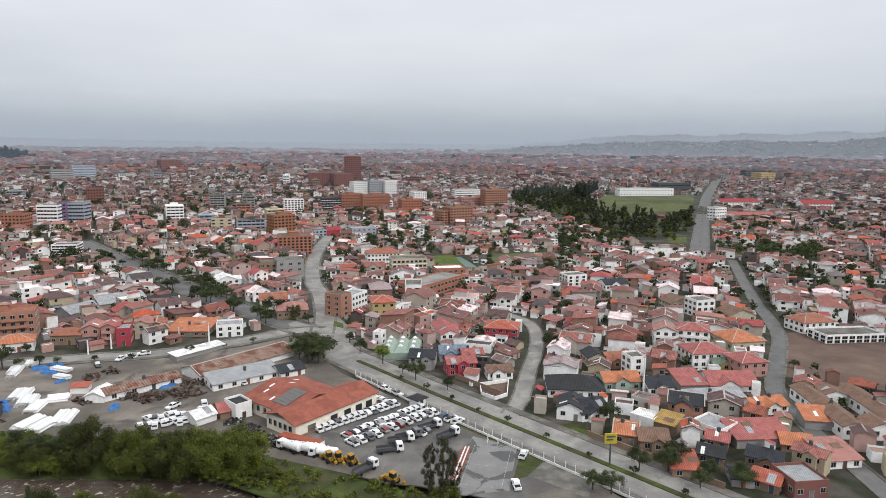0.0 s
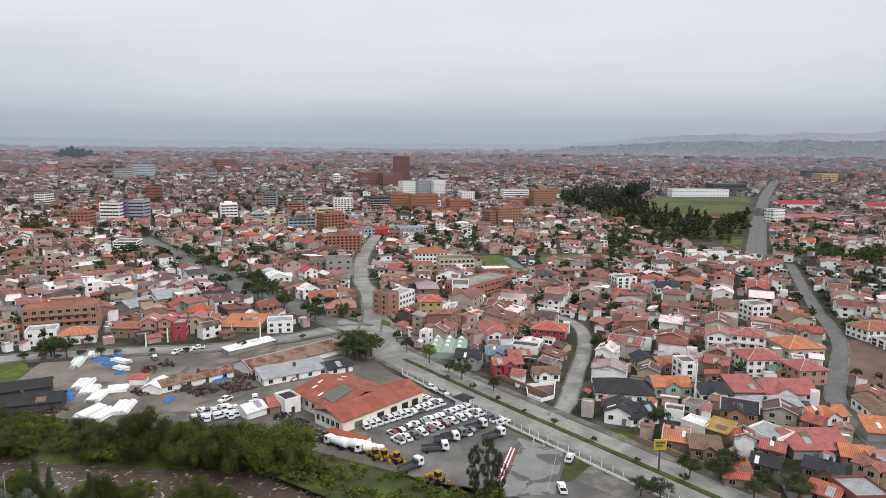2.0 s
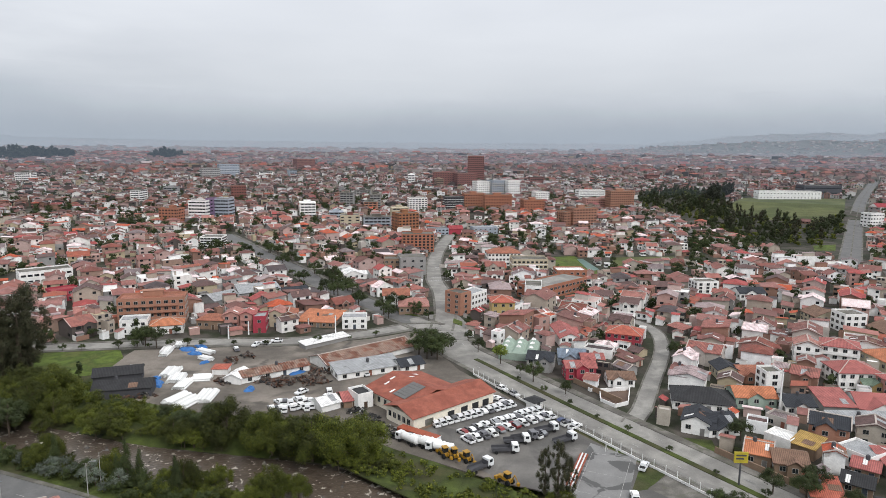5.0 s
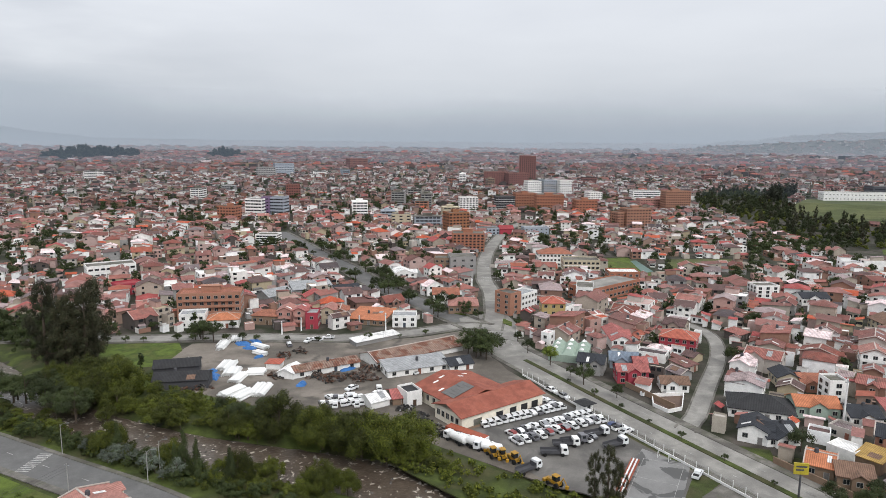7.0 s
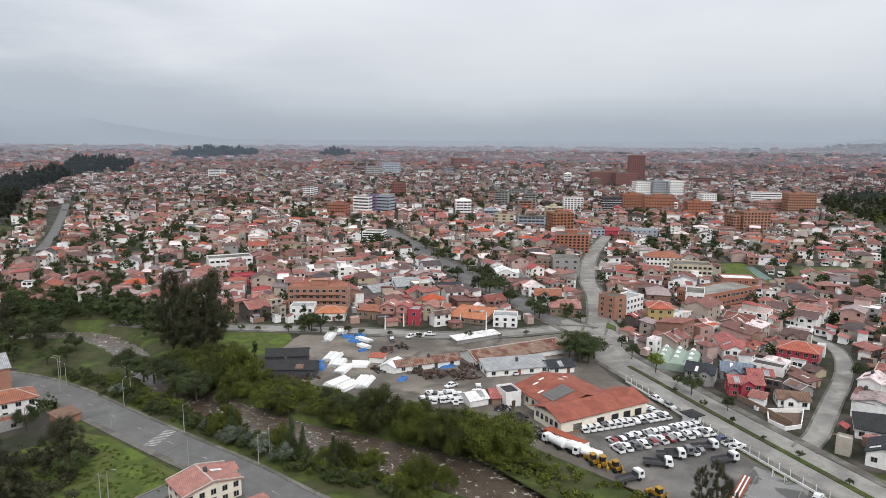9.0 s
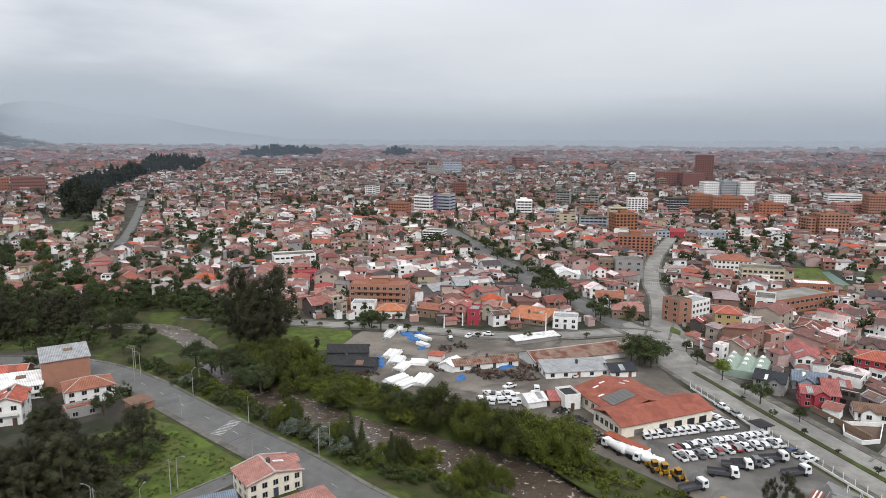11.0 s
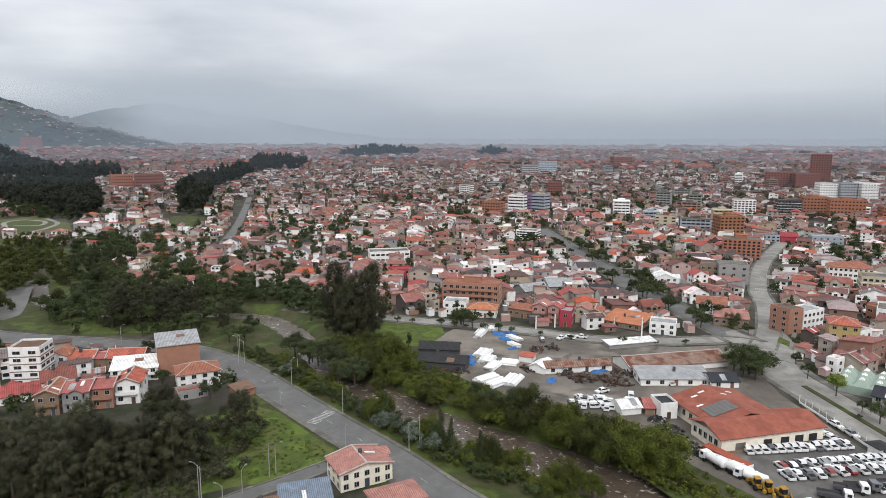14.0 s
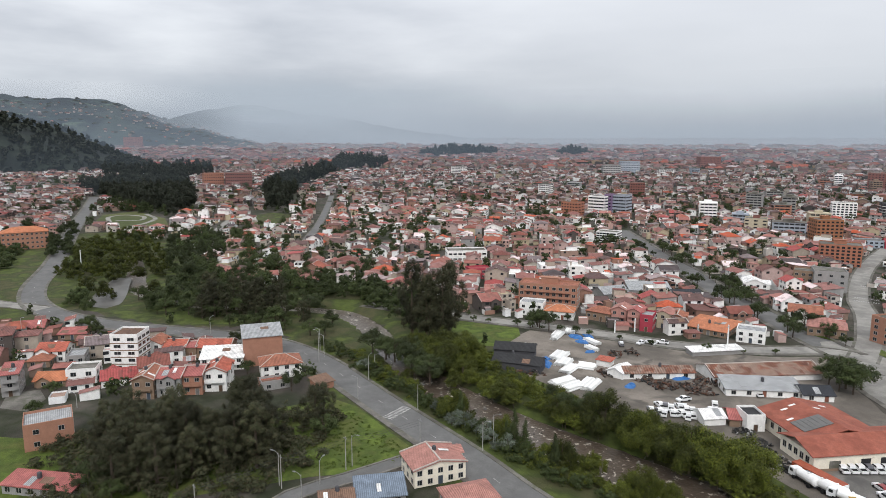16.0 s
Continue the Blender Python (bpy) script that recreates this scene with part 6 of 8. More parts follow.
def car_row(x0, y0, x1, y1, n, turn, group):
    for i in range(n):
        t = i / max(1, n - 1)
        set_car("pickup" if crng.random() < 0.7 else "car", pose(x0 + (x1 - x0) * t, y0 + (y1 - y0) * t, 0.07, 0, 0, turn + crng.gauss(-90, 3)), group)


def car_at(x, y, turn, kind="pickup"):
    set_car(kind, pose(x, y, 0.07, 0, 0, turn))


def chassis(ob, length, wheels=(-2.4, 2.2)):
    child("frame", Shape().box(-0.5, -length / 2, 0.55, 0.5, length / 2, 0.85).mesh("frame", M["dark"]), ob)
    for y in wheels:
        for x in (-0.95, 0.95):
            child("wheel", WHEEL, ob, pose(x, y, 0.48) @ Matrix.Diagonal((2.2, 1.4, 1.4, 1)))


def cab(ob, y, paint):
    c = child("cab", side_profile([(y - 0.9, 0.6), (y + 0.95, 0.6), (y + 1.0, 1.5), (y + 0.75, 2.55), (y - 0.9, 2.6)], 1.1).mesh("cab", M[paint]), ob)
    child("windscreen", Shape().box(-0.95, y + 0.86, 1.55, 0.95, y + 0.98, 2.3).mesh("windscreen", M["glass"]), c)
    child("side_window", Shape().box(-1.13, y - 0.4, 1.6, 1.13, y + 0.5, 2.3).mesh("side_window", M["glass"]), c)


def tanker(x, y, rot):
    ob = top_level("tanker_truck", x, y, 0.05, rot, "white tanker truck parked by the grass bank", "truck")
    chassis(ob, 7.5)
    cab(ob, 2.9, "car_white")
    child("tank", Shape().tube((0, -3.6, 1.85), (0, 1.6, 1.85), 1.1, 1.1, 16).tube((0, -3.9, 1.85), (0, -3.6, 1.85), 0.7, 1.1, 16).tube((0, -1.2, 2.9), (0, -1.2, 3.15), 0.35, 0.3, 10).mesh("tank", M["pipe"]), ob)


def truck(x, y, rot):
    ob = top_level("truck", x, y, 0.06, rot, "flatbed truck with a dark load bed", "truck")
    chassis(ob, 7.0)
    cab(ob, 2.7, "car_white")
    child("bed", Shape().box(-1.15, -3.5, 0.9, 1.15, 1.6, 1.05).box(-1.15, -3.5, 1.05, -1.07, 1.6, 1.7).box(1.07, -3.5, 1.05, 1.15, 1.6, 1.7).box(-1.15, 1.5, 1.05, 1.15, 1.6, 2.2).mesh("bed", M["dark"]), ob)


def digger(x, y, rot):
    ob = top_level("backhoe", x, y, 0.06, rot, "worn yellow backhoe loader", "machine")
    child("body", side_profile([(-1.6, 0.7), (2.2, 0.7), (2.2, 1.5), (0.6, 1.6), (-1.6, 1.4)], 0.6).mesh("body", M["yellow_paint"]), ob)
    child("cab", side_profile([(-0.9, 1.4), (0.6, 1.5), (0.4, 2.7), (-0.9, 2.7)], 0.6).mesh("cab", M["glass"]), ob)
    child("cab_roof", Shape().box(-0.75, -1.05, 2.7, 0.75, 0.6, 2.85).mesh("cab_roof", M["yellow_paint"]), ob)
    child("arm", Shape().tube((0, -1.6, 1.2), (0, -2.6, 3.0), 0.16, 0.13, 6).tube((0, -2.6, 3.0), (0, -3.8, 1.6), 0.13, 0.1, 6).box(-0.35, -4.1, 0.9, 0.35, -3.5, 1.6).mesh("arm", M["yellow_paint"]), ob)
    child("loader_bucket", Shape().box(-1.1, 2.5, 0.3, 1.1, 3.2, 1.0).tube((-0.6, 1.5, 1.4), (-0.6, 2.7, 0.8), 0.1, 0.1, 6).tube((0.6, 1.5, 1.4), (0.6, 2.7, 0.8), 0.1, 0.1, 6).mesh("loader_bucket", M["yellow_paint"]), ob)
    for yy, k in ((-1.1, 1.9), (1.5, 1.3)):
        for xx in (-0.8, 0.8):
            child("wheel", WHEEL, ob, pose(xx, yy, 0.34 * k) @ Matrix.Diagonal((2.5, k, k, 1)))


PIPES = {}


def pipe_stack(x, y, rot, n, length):
    ob = top_level("pipe_stack", x, y, 0.05, rot, "stack of long white plastic pipes", "pipes", "pipe stacks in the yard")
    if length not in PIPES:
        s = Shape()
        m = 10
        ring = [(r * math.cos(6.2832 * i / m), r * math.sin(6.2832 * i / m)) for r in (0.32, 0.26) for i in range(m)]
        v = [(xx, e, z) for e in (-length / 2, length / 2) for xx, z in ring]
        f = []
        for i in range(m):
            j = (i + 1) % m
            f += [(i, j, 2 * m + j, 2 * m + i), (m + j, m + i, 3 * m + i, 3 * m + j), (i, m + i, m + j, j), (2 * m + j, 3 * m + j, 3 * m + i, 2 * m + i)]
        PIPES[length] = s.add(v, f).mesh("pipe", M["pipe"])
    n = 2 * n + 1
    for lay in range(2):
        for i in range(n - lay):
            child("pipe", PIPES[length], ob, pose((i - (n - lay - 1) / 2) * 0.66, crng.uniform(-0.5, 0.5), 0.32 + lay * 0.56))


def lump(rx, ry, h, seed, n=14):
    """A rough low mound."""
    s, v, f = Shape(), [], []
    for j in range(n + 1):
        for i in range(n + 1):
            a, b = 2 * i / n - 1, 2 * j / n - 1
            q = max(abs(a), abs(b))
            z = h * (1 - q ** 1.6) * (0.7 + 0.9 * noise.noise((a * 2.2, b * 2.2, seed))) + 0.5 * h * noise.noise((a * 5, b * 5, seed)) * (1 - q)
            v.append((a * rx, b * ry, max(0.0, z)))
    for j in range(n):
        for i in range(n):
            k = j * (n + 1) + i
            f.append((k, k + 1, k + n + 2, k + n + 1))
    return s.add(v, f)


def tarp(x, y, r):
    n, v = 12, []
    for j in range(6):
        q = 1 - j / 5
        for i in range(n):
            a = 2 * math.pi * i / n
            k = q * (1 + 0.55 * noise.noise((math.cos(a) * 1.5, math.sin(a) * 1.5, x)))
            v.append((r * k * math.cos(a), 0.6 * r * k * math.sin(a), 0.75 * (1 - q ** 4) ** 0.8 * (1 + 0.7 * noise.noise((i * 0.7, j * 0.9, y)))))
    f = [(j * n + i, j * n + (i + 1) % n, (j + 1) * n + (i + 1) % n, (j + 1) * n + i) for j in range(5) for i in range(n)]
    ob = new("tarpaulin", mesh_of("tarpaulin", v, f, [M["blue_tarp"]]))
    ob.matrix_basis = pose(x, y, 0.04, 0, 0, crng.uniform(0, 180))
    tagged(ob, "crumpled blue tarpaulin over a heap", "tarpaulin")


M["scrap"] = mat("scrap", [(0.08, 0.06, 0.05), (0.15, 0.12, 0.10), (0.045, 0.045, 0.045), (0.22, 0.20, 0.19), (0.12, 0.06, 0.04)], 0.8, "island", 1, 0.3)


def scrap_heap(x, y, r):
    s = Shape()
    for i in range(46):
        a, q = crng.uniform(0, 6.28), r * crng.random() ** 0.7
        m = pose(q * math.cos(a), q * 0.6 * math.sin(a), crng.uniform(0.15, 1.4 * (1 - q / r) + 0.3), crng.uniform(-50, 50), crng.uniform(-50, 50), crng.uniform(0, 180))
        e = (crng.uniform(0.15, 1.2), crng.uniform(0.1, 0.5), crng.uniform(0.04, 0.3))
        s.box(-e[0], -e[1], -e[2], e[0], e[1], e[2], 0, m)
    ob = new("scrap_heap", s.mesh("scrap_heap", M["scrap"]))
    ob.matrix_basis = pose(x, y, 0.05, 0, 0, crng.uniform(0, 180))
    tagged(ob, "low heap of rusty scrap and timber", "scrap", kind="stuff")


M["paving_pole"] = mat("lamp_concrete", [(0.46, 0.45, 0.43)], 0.8, "", 1.0, 0.12)
LAMPS = {}


def street_lamp(x, y, h):
    ob = top_level("street_lamp", x, y, 0.1, crng.choice((20, 200, 110)), "tall pale concrete street lamp with a curved arm", "street lamp", "street lamps")
    key = round(h)
    if key not in LAMPS:
        LAMPS[key] = (Shape().tube((0, 0, 0), (0, 0, h), 0.12, 0.07, 8).mesh("pole", M["paving_pole"]),
                      Shape().tube((0, 0, h - 0.4), (0.9, 0, h + 0.3), 0.05, 0.05, 6).tube((0.9, 0, h + 0.3), (1.6, 0, h + 0.35), 0.05, 0.05, 6).mesh("arm", M["metal"]),
                      Shape().box(1.5, -0.16, h + 0.26, 2.2, 0.16, h + 0.42).mesh("lamp_head", M["metal"]))
    for nm, me in zip(("pole", "arm", "lamp_head"), LAMPS[key]):
        child(nm, me, ob)


def mast(x, y, h):
    ob = top_level("mast", x, y, 0.1, 0, "slender pale mast above the roofs", "mast")
    child("pole", Shape().tube((0, 0, 0), (0, 0, h), 0.35, 0.2, 8).mesh("pole", M["pipe"]), ob)
    child("crown", Shape().box(-0.7, -0.1, h - 1.2, 0.7, 0.1, h - 1.0).box(-0.1, -0.7, h - 0.6, 0.1, 0.7, h - 0.4).mesh("crown", M["metal"]), ob)


M["sign"] = mat("yellow_sign", [(0.62, 0.50, 0.05)], 0.6)


def billboard(x, y, h):
    ob = top_level("billboard", x, y, 0.1, 8, "yellow billboard on a black pole", "billboard")
    child("pole", Shape().tube((0, 0, 0), (0, 0, h - 2.2), 0.25, 0.2, 10).mesh("pole", M["dark"]), ob)
    b = child("board", Shape().box(-1.6, -0.2, h - 2.4, 1.6, 0.2, h + 0.3).mesh("board", M["sign"]), ob)
    child("lettering_bar", Shape().box(-1.2, -0.23, h - 0.7, 1.2, -0.2, h - 0.3).box(-1.2, -0.23, h - 1.5, 0.6, -0.2, h - 1.1).mesh("lettering_bar", M["dark"]), b)


# ---- road markings, fence, walls ----
def stripes(name, x, y, rot, n, length, width, gap, label):
    me = Shape().box(-width / 2, -length / 2, 0, width / 2, length / 2, 0.012).mesh("stripe", M["paint"])
    ob = top_level(name, x, y, 0.13, rot, label, "road marking", kind="structure")
    for i in range(n):
        child("stripe", me, ob, pose((i - (n - 1) / 2) * (width + gap), 0, 0))


stripes("crosswalk", -74.3, 390, 8, 11, 3.2, 0.55, 0.5, "white zebra crossing on the northern road")
stripes("crosswalk", -72.9, 382, 8, 11, 2.6, 0.55, 0.5, "white zebra crossing on the northern road")
stripes("crosswalk", -79.5, 424, 8, 10, 2.6, 0.55, 0.5, "white zebra crossing on the northern road")
stripes("crosswalk", -139.5, 123.9, 101.5, 11, 3.4, 0.5, 0.42, "worn white zebra crossing on the bank road")


def dashes(line, off, label, step=3):
    ob = top_level("lane_marking", 0, 0, 0, 0, label, "road marking", kind="structure")
    q = offsets(line, off)
    me = Shape().box(-1.3, -0.08, 0, 1.3, 0.08, 0.012).mesh("dash", M["paint"])
    for i in range(1, len(q) - 1, step):
        t = q[i + 1] - q[i - 1]
        child("dash", me, ob, pose(q[i].x, q[i].y, 0.13 + land(*q[i]), 0, 0, math.degrees(math.atan2(t.y, t.x))))


dashes(BANK[:60], 0, "faded broken centre line", 2)
dashes(AVENUE, 4.3, "faded broken lane line", 2)
dashes(AVENUE, -4.3, "faded broken lane line", 2)

ribbon("median_highway", HIGH, -0.5, 0.5, 0.3, M["paving"], "narrow pale concrete median", 0.3, "median")

FENCE_POST = Shape().box(-0.08, -0.08, 0, 0.08, 0.08, 2.4).mesh("post", M["pipe"])


def fence(line, off, label, solid=0.6):
    q = offsets(line, off)
    ob = top_level("fence", 0, 0, 0, 0, label, "fence")
    mesh_panel = Shape()
    for a, b in zip(q, q[1:]):
        d = b - a
        m = pose(a.x, a.y, 0.1, 0, 0, math.degrees(math.atan2(d.y, d.x)))
        child("low_wall", Shape().box(0, -0.1, 0, d.length, 0.1, solid, 0, m).mesh("low_wall", M["white"]), ob)
        for z in (solid + 0.5, solid + 1.0, 2.2):
            mesh_panel.box(0, -0.02, z, d.length, 0.02, z + 0.04, 0, m)
        for k in (0, 0.5):
            child("post", FENCE_POST, ob, pose(a.x + d.x * k, a.y + d.y * k, 0.1))
    child("rail", mesh_panel.mesh("rail", M["metal"]), ob)


fence([p for p in AVENUE if p.x < 60][6:], 10.4, "white low wall with posts and wire along the avenue")

# car park furniture
COURT = [(6.4, 166), (8.9, 174.5), (20.4, 167.5), (16.2, 145), (3.5, 142.5)]
M["court"] = mat("wet_court", [(0.23, 0.228, 0.222), (0.28, 0.275, 0.268)], 0.5, "", 0.16, 0.16, stain=(0.075, 0.074, 0.072), stain_at=(0.525, 0.55))
patch("sports_court", COURT, 0.085, M["court"], "grey concrete sports court with dark puddles", "court")
patch("gravel_court", [(27, 160), (39.5, 153), (34, 142), (21.5, 152.5)], 0.07, M["paving"], "pale sandy pitch", "court")
patch("verge", [(21, 164), (27, 161), (21.5, 152), (17.5, 150)], 0.067, M["grass"], "rough grass verge", "grass")
goal = top_level("goal", 13.9, 169.4, 0.09, -31, "white football goal on the court", "goal")
for nm, a, b in (("goal_post", (-1.5, 0, 0), (-1.5, 0, 2)), ("goal_post", (1.5, 0, 0), (1.5, 0, 2)), ("crossbar", (-1.5, 0, 2), (1.5, 0, 2)),
                 ("stay", (-1.5, 0, 2), (-1.5, 1.2, 0)), ("stay", (1.5, 0, 2), (1.5, 1.2, 0))):
    child(nm, Shape().tube(a, b, 0.07, 0.07, 6).mesh(nm, M["pipe"]), goal)
court_lines = top_level("court_marking", 11.8, 157.6, 0.09, -12, "faded white lines on the sports court", "court marking", kind="structure")
for q in ((-5, -11, 5, -10.9), (-5, 10.4, 5, 10.5), (-5, -10.9, -4.9, 10.4), (4.9, -10.9, 5, 10.4), (-4.9, -0.3, 4.9, -0.2)):
    child("line", Shape().box(q[0], q[1], 0, q[2], q[3], 0.012).mesh("line", M["paint"]), court_lines)
rack = top_level("pipe_rack", 5.2, 158, 0.07, -12, "long rack of red and white striped beams", "beams")
for i in range(5):
    child("beam", Shape().box(i * 0.45 - 1.1, -9, 0.3 + 0.1 * (i % 2), i * 0.45 - 0.8, 9, 0.6 + 0.1 * (i % 2)).mesh("beam", M["red_steel" if i % 2 == 0 else "pipe"]), rack)
box = top_level("long_container", -37.5, 166.5, 0.06, 66, "long low red-orange container with white end", "container")
child("body", Shape().box(-1.3, -6.5, 0.3, 1.3, 6.5, 2.7).mesh("body", M["red_steel"]), box)
child("end_panel", Shape().box(-1.32, -6.6, 0.3, 1.32, -6.5, 2.72).mesh("end_panel", M["pipe"]), box)
child("rib", Shape().box(-1.36, -6.5, 2.6, 1.36, 6.5, 2.75).mesh("rib", M["red_steel"]), box)
gate = top_level("gate_house", -7.5, 196.5, 0.06, 48, "small gate house with dark roof", "hut")
child("wall", Shape().box(-1.8, -1.8, 0, 1.8, 1.8, 2.6).mesh("wall", M["white"]), gate)
child("roof", roof_shape(4.2, 4.2, 2.7, "hip", 0.7).mesh("roof", M["r_black"]), gate)
child("window", window_mesh(1.2, 1.0), gate, pose(0, -1.8, 1.6))

# long walls round the gardens
for x, y, rot, w in ((12, 213, -48, 22), (48, 168, -46, 20), (62, 152, -46, 16)):
    g = new("garden_wall", Shape().box(-w / 2, -0.12, 0, w / 2, 0.12, 1.7).box(-w / 2, -0.17, 1.7, w / 2, 0.17, 1.8).mesh("garden_wall", M["tan"]))
    g.matrix_basis = pose(x, y, 0.1, 0, 0, rot)
    tagged(g, "plastered garden wall along the street", "wall")

# ---- vehicles ----
car_row(-35.1, 177.2, -15.1, 196.6, 14, 134, 'cars along the depot wall')
car_row(-24.2, 168.7, -18.3, 174.4, 4, 134, 'cars in the middle rows')
car_row(-26.2, 173.2, -20.4, 179.2, 4, 136, 'cars in the middle rows')
car_row(-16.3, 177.0, -10.4, 183.1, 4, 136, 'cars in the middle rows')
car_row(-18.1, 181.9, -13.6, 185.8, 4, 131, 'cars in the middle rows')
car_row(-7.9, 185.6, -2.8, 190.1, 4, 131, 'cars in the middle rows')
car_row(-12.7, 187.3, -6.5, 193.7, 5, 136, 'cars in the middle rows')
car_row(-6.3, 175.3, -4.7, 177.2, 2, 140, 'cars in the middle rows')
car_row(1.2, 186.9, 4.8, 183.5, 3, 46, 'cars by the fence')
car_row(-20.4, 199.7, -17.1, 197.4, 3, 55, 'cars by the gate')
car_row(-18.9, 209.3, -14.6, 205.1, 2, -44, 'cars by the gate')
tanker(-40.1, 164.5, 58)
tanker(-37.2, 163.8, 65)
tanker(-34.0, 163.2, 72)
tanker(-30.5, 161.2, 79)
truck(-13.6, 164.3, -75)
truck(-11.0, 170.2, -68)
truck(-9.2, 172.5, -61)
truck(-3.3, 179.0, -54)
truck(1.9, 173.5, -47)
truck(-18.8, 153.6, -40)
digger(-26.3, 158.6, 30)
digger(-28.8, 158.8, 37)
digger(-23.0, 157.4, 44)
digger(-11.7, 148.3, 51)
car_at(21.6, 162.5, -20)
car_at(18.0, 146.9, 5)
# jumble of parked and scrapped vehicles behind the depot
for i in range(16):
    car_at(-86.0 + crng.uniform(-1, 1) + 1.7 * (i % 8), 178.0 + 5.6 * (i // 8) + crng.uniform(-1.2, 1.2) + 0.5 * (i % 8), 40 + crng.uniform(-25, 25))
car_at(-72.2, 189.4, 115)
car_at(-82.4, 192.5, 155)
car_at(-71.4, 182.4, 71)
car_at(-72.9, 189.6, 168)
car_at(-73.8, 195.3, 24)
car_at(-125.2, 230.2, 39)
car_at(-120.2, 237.3, 173)
car_at(-117.9, 240.3, 78)
car_at(-114.5, 243.9, 112)
car_at(-67.8, 213.4, 54)
car_at(-60.3, 164.7, 91)
car_at(-137.2, 313.5, 69)
car_at(-133.9, 310.2, 63)
car_at(-133.2, 318.8, 105)
car_at(-137.1, 322.3, 105)

# ---- pipes, tarps and clutter in the yard ----
pipe_stack(-151.2, 224.1, 20, 3, 7.0)
pipe_stack(-149.8, 231.2, 25, 3, 6.0)
pipe_stack(-135.3, 225.5, 70, 2, 8.0)
pipe_stack(-130.7, 217.8, 70, 2, 6.0)
pipe_stack(-134.8, 201.4, 15, 4, 9.0)
pipe_stack(-129.4, 196.3, 20, 4, 8.0)
pipe_stack(-123.9, 191.7, 10, 3, 9.0)
pipe_stack(-121.1, 198.4, 110, 4, 6.0)
pipe_stack(-118.7, 179.9, -12, 3, 9.0)
pipe_stack(-110.9, 183.5, 12, 4, 10.0)
pipe_stack(-113.4, 178.0, -8, 3, 9.0)
pipe_stack(-149.4, 220.2, 18, 2, 7.0)
tarp(-144.4, 227.3, 4.0)
tarp(-141.0, 231.4, 3.0)
tarp(-129.2, 214.2, 2.2)
tarp(-138.7, 222.9, 3.0)
tarp(-92.2, 211.9, 4.5)
tarp(-100.6, 192.4, 2.5)
tarp(-133.5, 190.8, 3.5)
tarp(-136.9, 194.7, 3.0)
scrap_heap(-120.7, 218.2, 4.3)
scrap_heap(-117.2, 224.1, 3.9)
scrap_heap(-112.7, 196.9, 4.4)
scrap_heap(-130.6, 180.1, 4.2)
scrap_heap(-134.4, 175.1, 4.5)
scrap_heap(-85.5, 213.2, 3.8)
scrap_heap(-79.5, 203.9, 2.8)
scrap_heap(-74.5, 214.8, 4.2)
scrap_heap(-101.0, 202.4, 4.4)
scrap_heap(-92.3, 203.0, 4.3)
scrap_heap(-83.3, 202.2, 3.6)
scrap_heap(-80.6, 215.5, 3.9)
scrap_heap(-96.0, 199.6, 2.9)
scrap_heap(-92.5, 199.5, 4.2)
scrap_heap(-90.0, 201.7, 3.6)
scrap_heap(-86.6, 204.6, 3.1)
scrap_heap(-83.1, 207.3, 2.6)
M["junk"] = mat("black_junk", [(0.02, 0.02, 0.02), (0.05, 0.05, 0.05), (0.03, 0.028, 0.026), (0.42, 0.42, 0.41), (0.09, 0.08, 0.07)], 0.7, "island", 1, 0.3)
for x, y, r in ((-56.0, 178.5, 4.0), (-52.0, 174.0, 4.2), (-48.5, 171.0, 3.6), (-60.5, 182.5, 3.4), (-46.0, 167.5, 3.0)):
    s = Shape()
    for i in range(60):
        a, q = crng.uniform(0, 6.28), r * crng.random() ** 0.6
        m = pose(q * math.cos(a), q * 0.7 * math.sin(a), crng.uniform(0.1, 1.0 * (1 - q / r) + 0.3), crng.uniform(-40, 40), crng.uniform(-40, 40), crng.uniform(0, 180))
        s.box(-crng.uniform(0.15, 0.6), -0.3, -0.15, crng.uniform(0.15, 0.6), crng.uniform(0.1, 0.4), 0.15, 0, m)
    ob = new("junk_heap", s.mesh("junk_heap", M["junk"]))
    ob.matrix_basis = pose(x, y, 0.05, 0, 0, crng.uniform(0, 180))
    tagged(ob, "low heap of black bags and scrap behind the depot", "scrap", kind="stuff")

# ---- lamp posts and masts ----
street_lamp(-166.3, 135.1, 8.7)
street_lamp(-172.3, 142.8, 6.0)
street_lamp(-136.3, 129.4, 8.2)
street_lamp(-105.0, 122.9, 8.1)
street_lamp(-105.9, 128.3, 8.3)
street_lamp(-122.9, 94.1, 8.3)
street_lamp(-127.8, 76.4, 7.7)
street_lamp(-121.6, 83.5, 5.8)
street_lamp(-118.9, 76.6, 6.1)
street_lamp(-197.6, 139.3, 7.7)
street_lamp(-205.4, 143.0, 7.7)
street_lamp(-155.8, 122.1, 7.1)
mast(-91.2, 249.5, 11.3)
mast(66.2, 207.0, 14.0)
mast(-135.8, 243.8, 5.7)
mast(-109.6, 265.8, 4.7)
mast(-130.6, 251.2, 5.9)
mast(-456.1, 136.1, 10.8)
street_lamp(-291.4, 63.7, 11.7)
street_lamp(-290.8, 70.6, 12.4)
street_lamp(-255.7, 123.4, 7.2)
street_lamp(-194.0, 134.4, 11.7)
street_lamp(-211.5, 58.5, 4.2)
billboard(43.1, 158.3, 8.2)
POLES = [(-118.0, 112.5, 8.0), (-123.0, 92.0, 8.3), (-126.5, 76.0, 8.0), (-128.0, 56.0, 8.0), (-128.0, 36.0, 8.0)]
